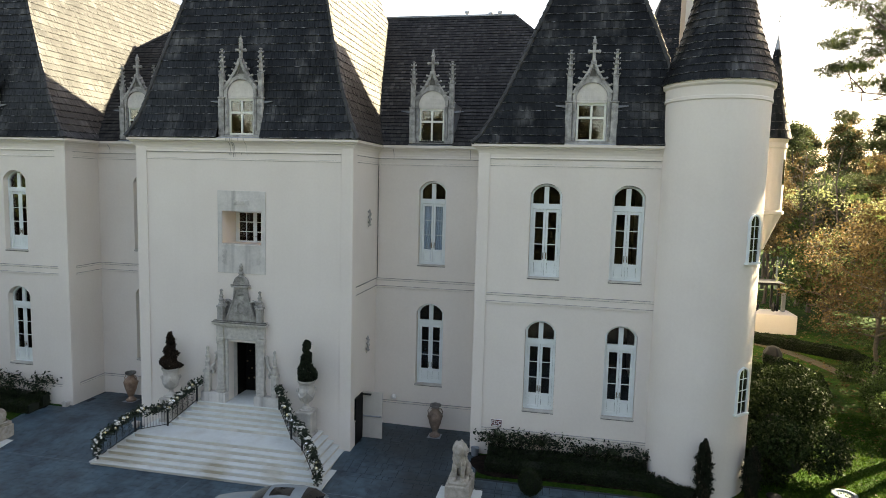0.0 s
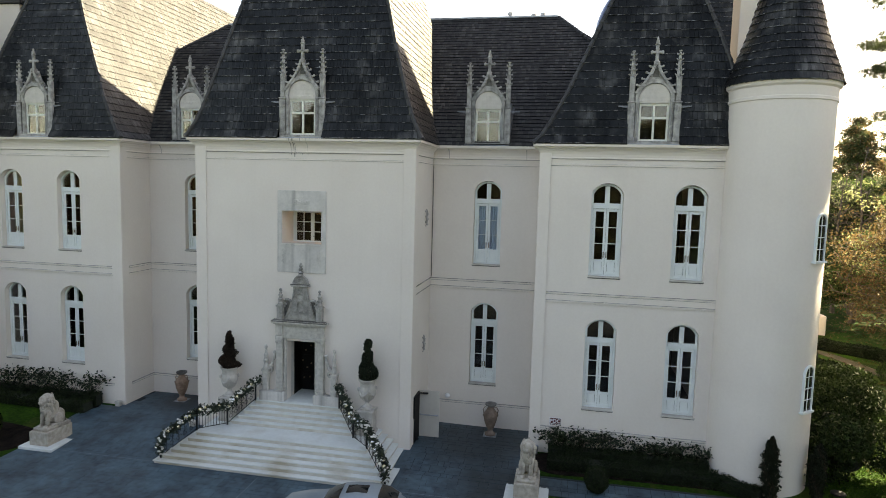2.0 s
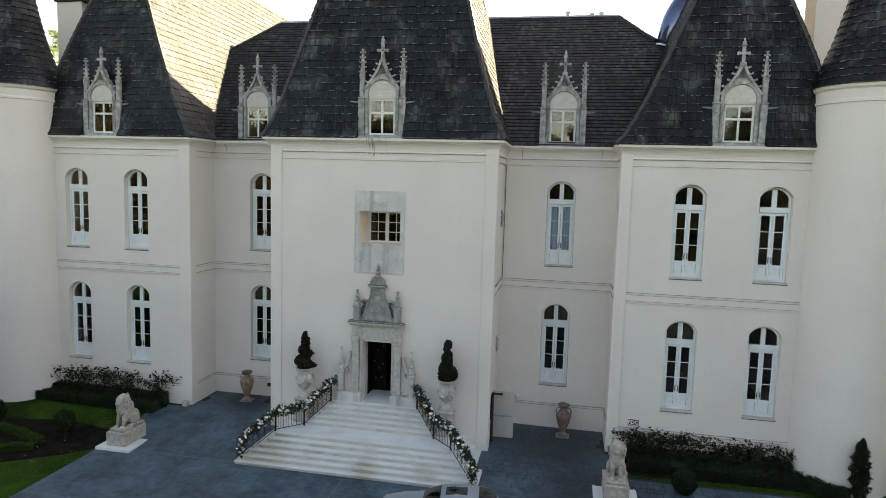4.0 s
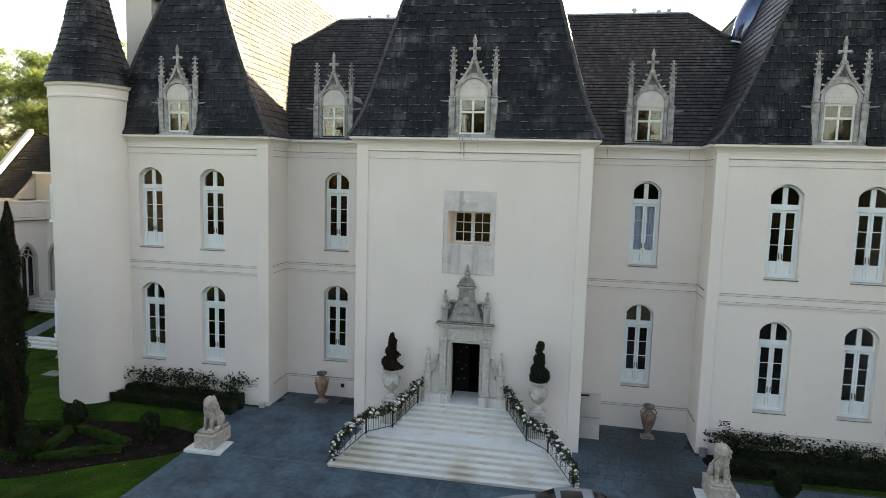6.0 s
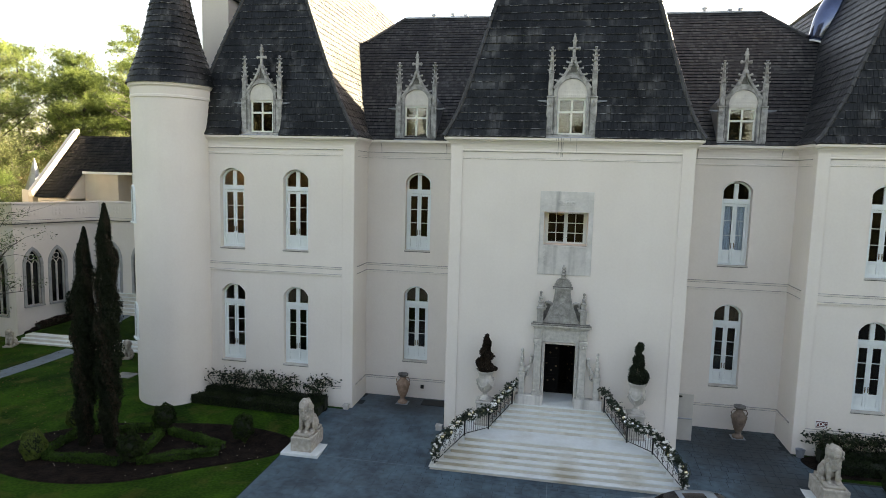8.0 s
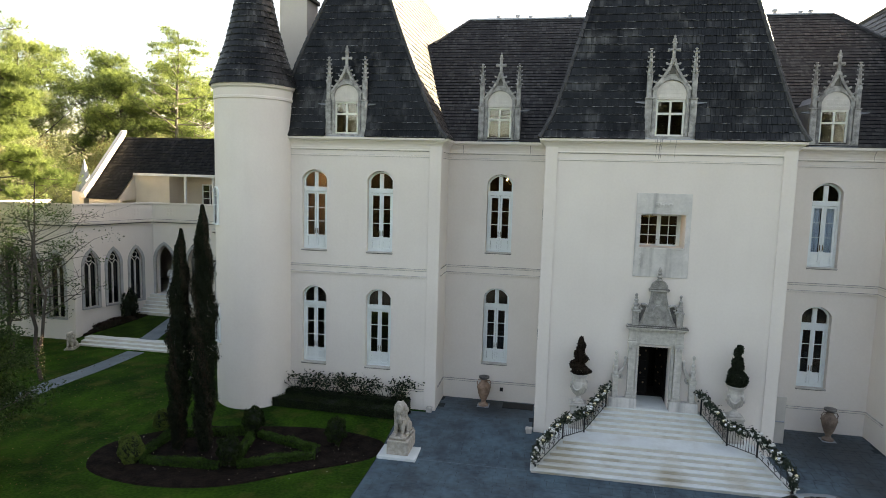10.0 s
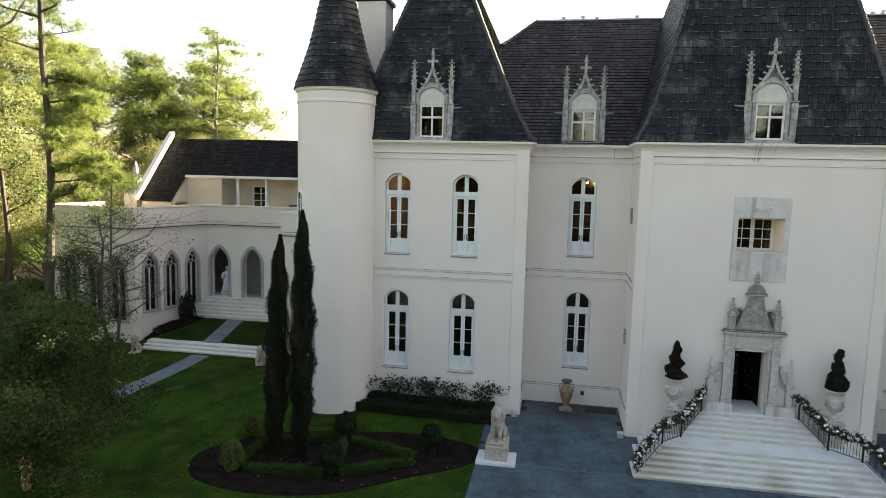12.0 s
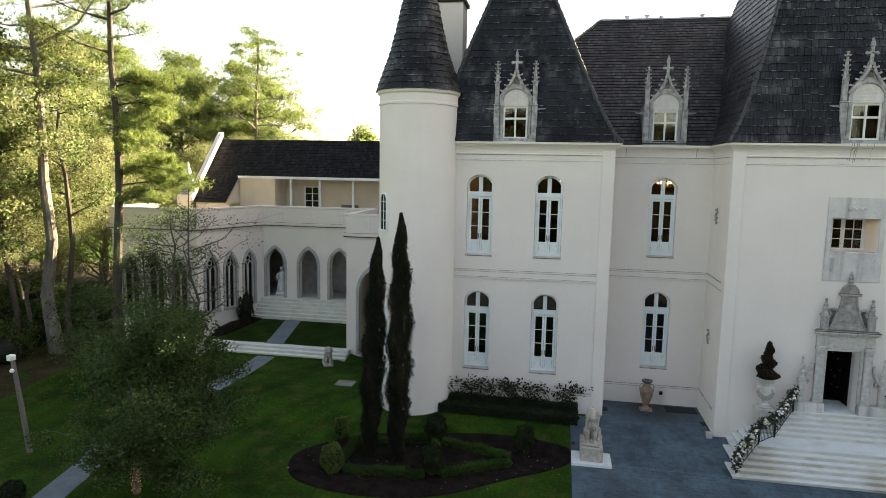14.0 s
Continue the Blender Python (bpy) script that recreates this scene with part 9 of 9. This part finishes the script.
part("lamp_head", bm, SIGNWHITE, lp2)
bm = bmesh.new()
box(bm, -1.6, 1.2, -4, 5, -0.1, 0.06)
solid("patio", bm, STEP, "pale stone patio behind the laurels", "patio", (28.0, 15.5, 0.32))

# slim leafless young trees beyond the shrubs
for i in range(12):
    x, y = 39.5 + rw.uniform(0, 11), rw.uniform(44, 66)
    tree("bare_tree", "slim leafless young tree in the park", x, y, rw.uniform(12, 19), 2.6, 420 + i, OAK, TWIG, 0.35, 18, 4, 0, r0=0.2, up=0.7, bare=True, group="leafless trees in the park")
for i in range(22):
    y = rw.uniform(44, 110)
    x = 15.0 + (y + 27.0) * rw.uniform(0.28, 0.43)
    tree("slim_tree", "slim park tree with a thin airy crown", x, y, rw.uniform(12, 18), 3.0, 470 + i, PINE_SHADE if i % 3 else AUTUMN, BARK, 0.3, 18, 4, 90, 0.19, 1.1, 0.7, (rw.normal() * 0.02, 0), 0.17, 0.5, group="thin trees in the park")
tree("broadleaf_tree", "tall broadleaf tree throwing its shade on the lawn", 46.5, 11.0, 15.0, 6.0, 440, AUTUMN, BARK, 0.3, 28, 5, 110, 0.14, 1.3, 0.7, r0=0.35, up=0.4)
# out of view, added to shade the drive that the windows mirror
for x, y, h, sd in ((37.5, -4.5, 17.0, 442), (44.0, -14.0, 20.0, 443), (50.0, -3.0, 20.0, 444)):
    tree("broadleaf_tree", "tall unseen broadleaf tree added to shade the drive", x, y, h, 6.5, sd, WINTER_OAK, BARK, 0.25, 34, 6, 150, 0.17, 1.5, 0.75, r0=0.35, up=0.4, group="shade trees by the drive")
tree("pine_tree", "slim pine with a bare leaning trunk", 33.6, 7.2, 16.0, 4.0, 441, PINE_DARK, BARK, 0.62, 18, 4, 150, 0.13, 1.1, 0.5, (0.14, 0.0), 0.26, 0.1, group="pines on the far side")
# grill under a black cover on the patio, a stone ring in the grass
bm = bmesh.new()
lathe(bm, [(0.60, 0), (0.64, 0.45), (0.60, 0.85), (0.48, 1.0), (0.40, 1.22), (0.14, 1.32), (0.02, 1.33)], 20, lobes=5, lobe=0.12)
solid("covered_grill", bm, RUBBER, "black glossy cover draped over a garden grill", "grill", (30.3, 22.6, 0.34), smooth=True)
bm = bmesh.new()
lathe(bm, [(0.50, -0.1), (0.50, 0.08), (0.45, 0.10), (0.36, 0.09), (0.33, 0.03)], 22)
solid("stone_ring", bm, PATHM, "low pale stone ring in the grass", "well ring", (27.0, 1.1, 0.32))
bm = bmesh.new()
lathe(bm, [(0.3, -0.1), (0.3, 0.06), (0.24, 0.07)], 16)
solid("cover_plate", bm, IRON, "small round metal cover in the grass", "cover", (24.0, 0.25, 0.31))

# dark trees on the near side of the drive, mirrored in the window glass
for i, (x, y, h) in enumerate(((-84, -82, 27), (-71, -76, 24), (-58, -81, 28), (-46, -78, 24), (-34, -84, 27), (-22, -76, 23), (-10, -86, 26), (3, -79, 22), (14, -84, 28), (26, -77, 24), (38, -85, 26), (50, -78, 25))):
    tree("broadleaf_tree", "tall dark oak across the drive", x, y, h, 7.5, 450 + i, WINTER_OAK, BARK, 0.16, 30, 5, 110, 0.42, 2.0, 0.8, r0=0.4, up=0.4, group="oaks across the drive")

for i in range(13):
    x, y = -50 + 8.4 * i + rw.uniform(-2, 2), rw.uniform(-60, -52)
    tree("broadleaf_tree", "broad dark oak across the drive", x, y, rw.uniform(13, 17), 5.5, 510 + i, WINTER_OAK, BARK, 0.08, 30, 5, 110, 0.34, 1.7, 0.85, r0=0.3, up=0.35, group="oaks across the drive")

# grass blades standing in the lawns
rb = np.random.default_rng(23)
def blades(x0, x1, y0, y1, n, keep, label):
    p = np.stack([rb.uniform(x0, x1, n), rb.uniform(y0, y1, n)], 1)
    p = p[keep(p[:, 0], p[:, 1])]
    c = np.array([(x, y, level(x, y) + 0.025) for x, y in p])
    ob = leaves("grass_blades", c, 0.045, BLADE, None, seed=int(n), flat=2.0, long=2.4)
    tagged(ob, label, "grass", kind="stuff")
blades(23.4, 34, -6, 12, 70000, lambda x, y: x > 0, "short sunlit grass blades")

# fallen leaves on the grass
rl = np.random.default_rng(19)
def fallen(name, x0, x1, y0, y1, n, mat, label, keep):
    p = np.stack([rl.uniform(x0, x1, n), rl.uniform(y0, y1, n)], 1)
    c = np.array([(x, y, level(x, y) + 0.035) for x, y in p if keep(x, y)])
    ob = leaves(name, c, 0.055, mat, None, seed=int(n), flat=0.12)
    tagged(ob, label, "leaves", kind="stuff")
fallen("fallen_leaves", -60, -24, -20, 16, 6500, AUTUMN, "dry brown leaves scattered on the dark lawn", lambda x, y: not (-38.2 < x < -27 and y > 7))
fallen("fallen_leaves", 23.5, 48, -8, 34, 9000, AUTUMN, "dry brown leaves scattered on the sunlit grass", lambda x, y: True)

# distant woods closing the horizon all round
rf = np.random.default_rng(9)
n = 46000
a = rf.random(n) * 2 * math.pi
R = rf.uniform(150, 260, n)
top = 9 + 5 * np.sin(a * 9) + 3 * np.sin(a * 23 + 1) + 2 * np.sin(a * 51)
zz = rf.random(n) ** 0.8 * (top + 4)
w = leaves("distant_woods", np.stack([R * np.cos(a), R * np.sin(a) + 10, zz], 1), 2.6, PINE_DARK, None, seed=3, flat=0.9)
tagged(w, "far belt of mixed woods on the horizon", "woods", kind="stuff")

# daylight passes the panes
for ob in bpy.data.objects:
    if ob.type == "MESH" and ob.name.startswith("pane") and ob.data.materials[0] in (GLASS, DORMER_GLASS):
        ob.visible_shadow = False
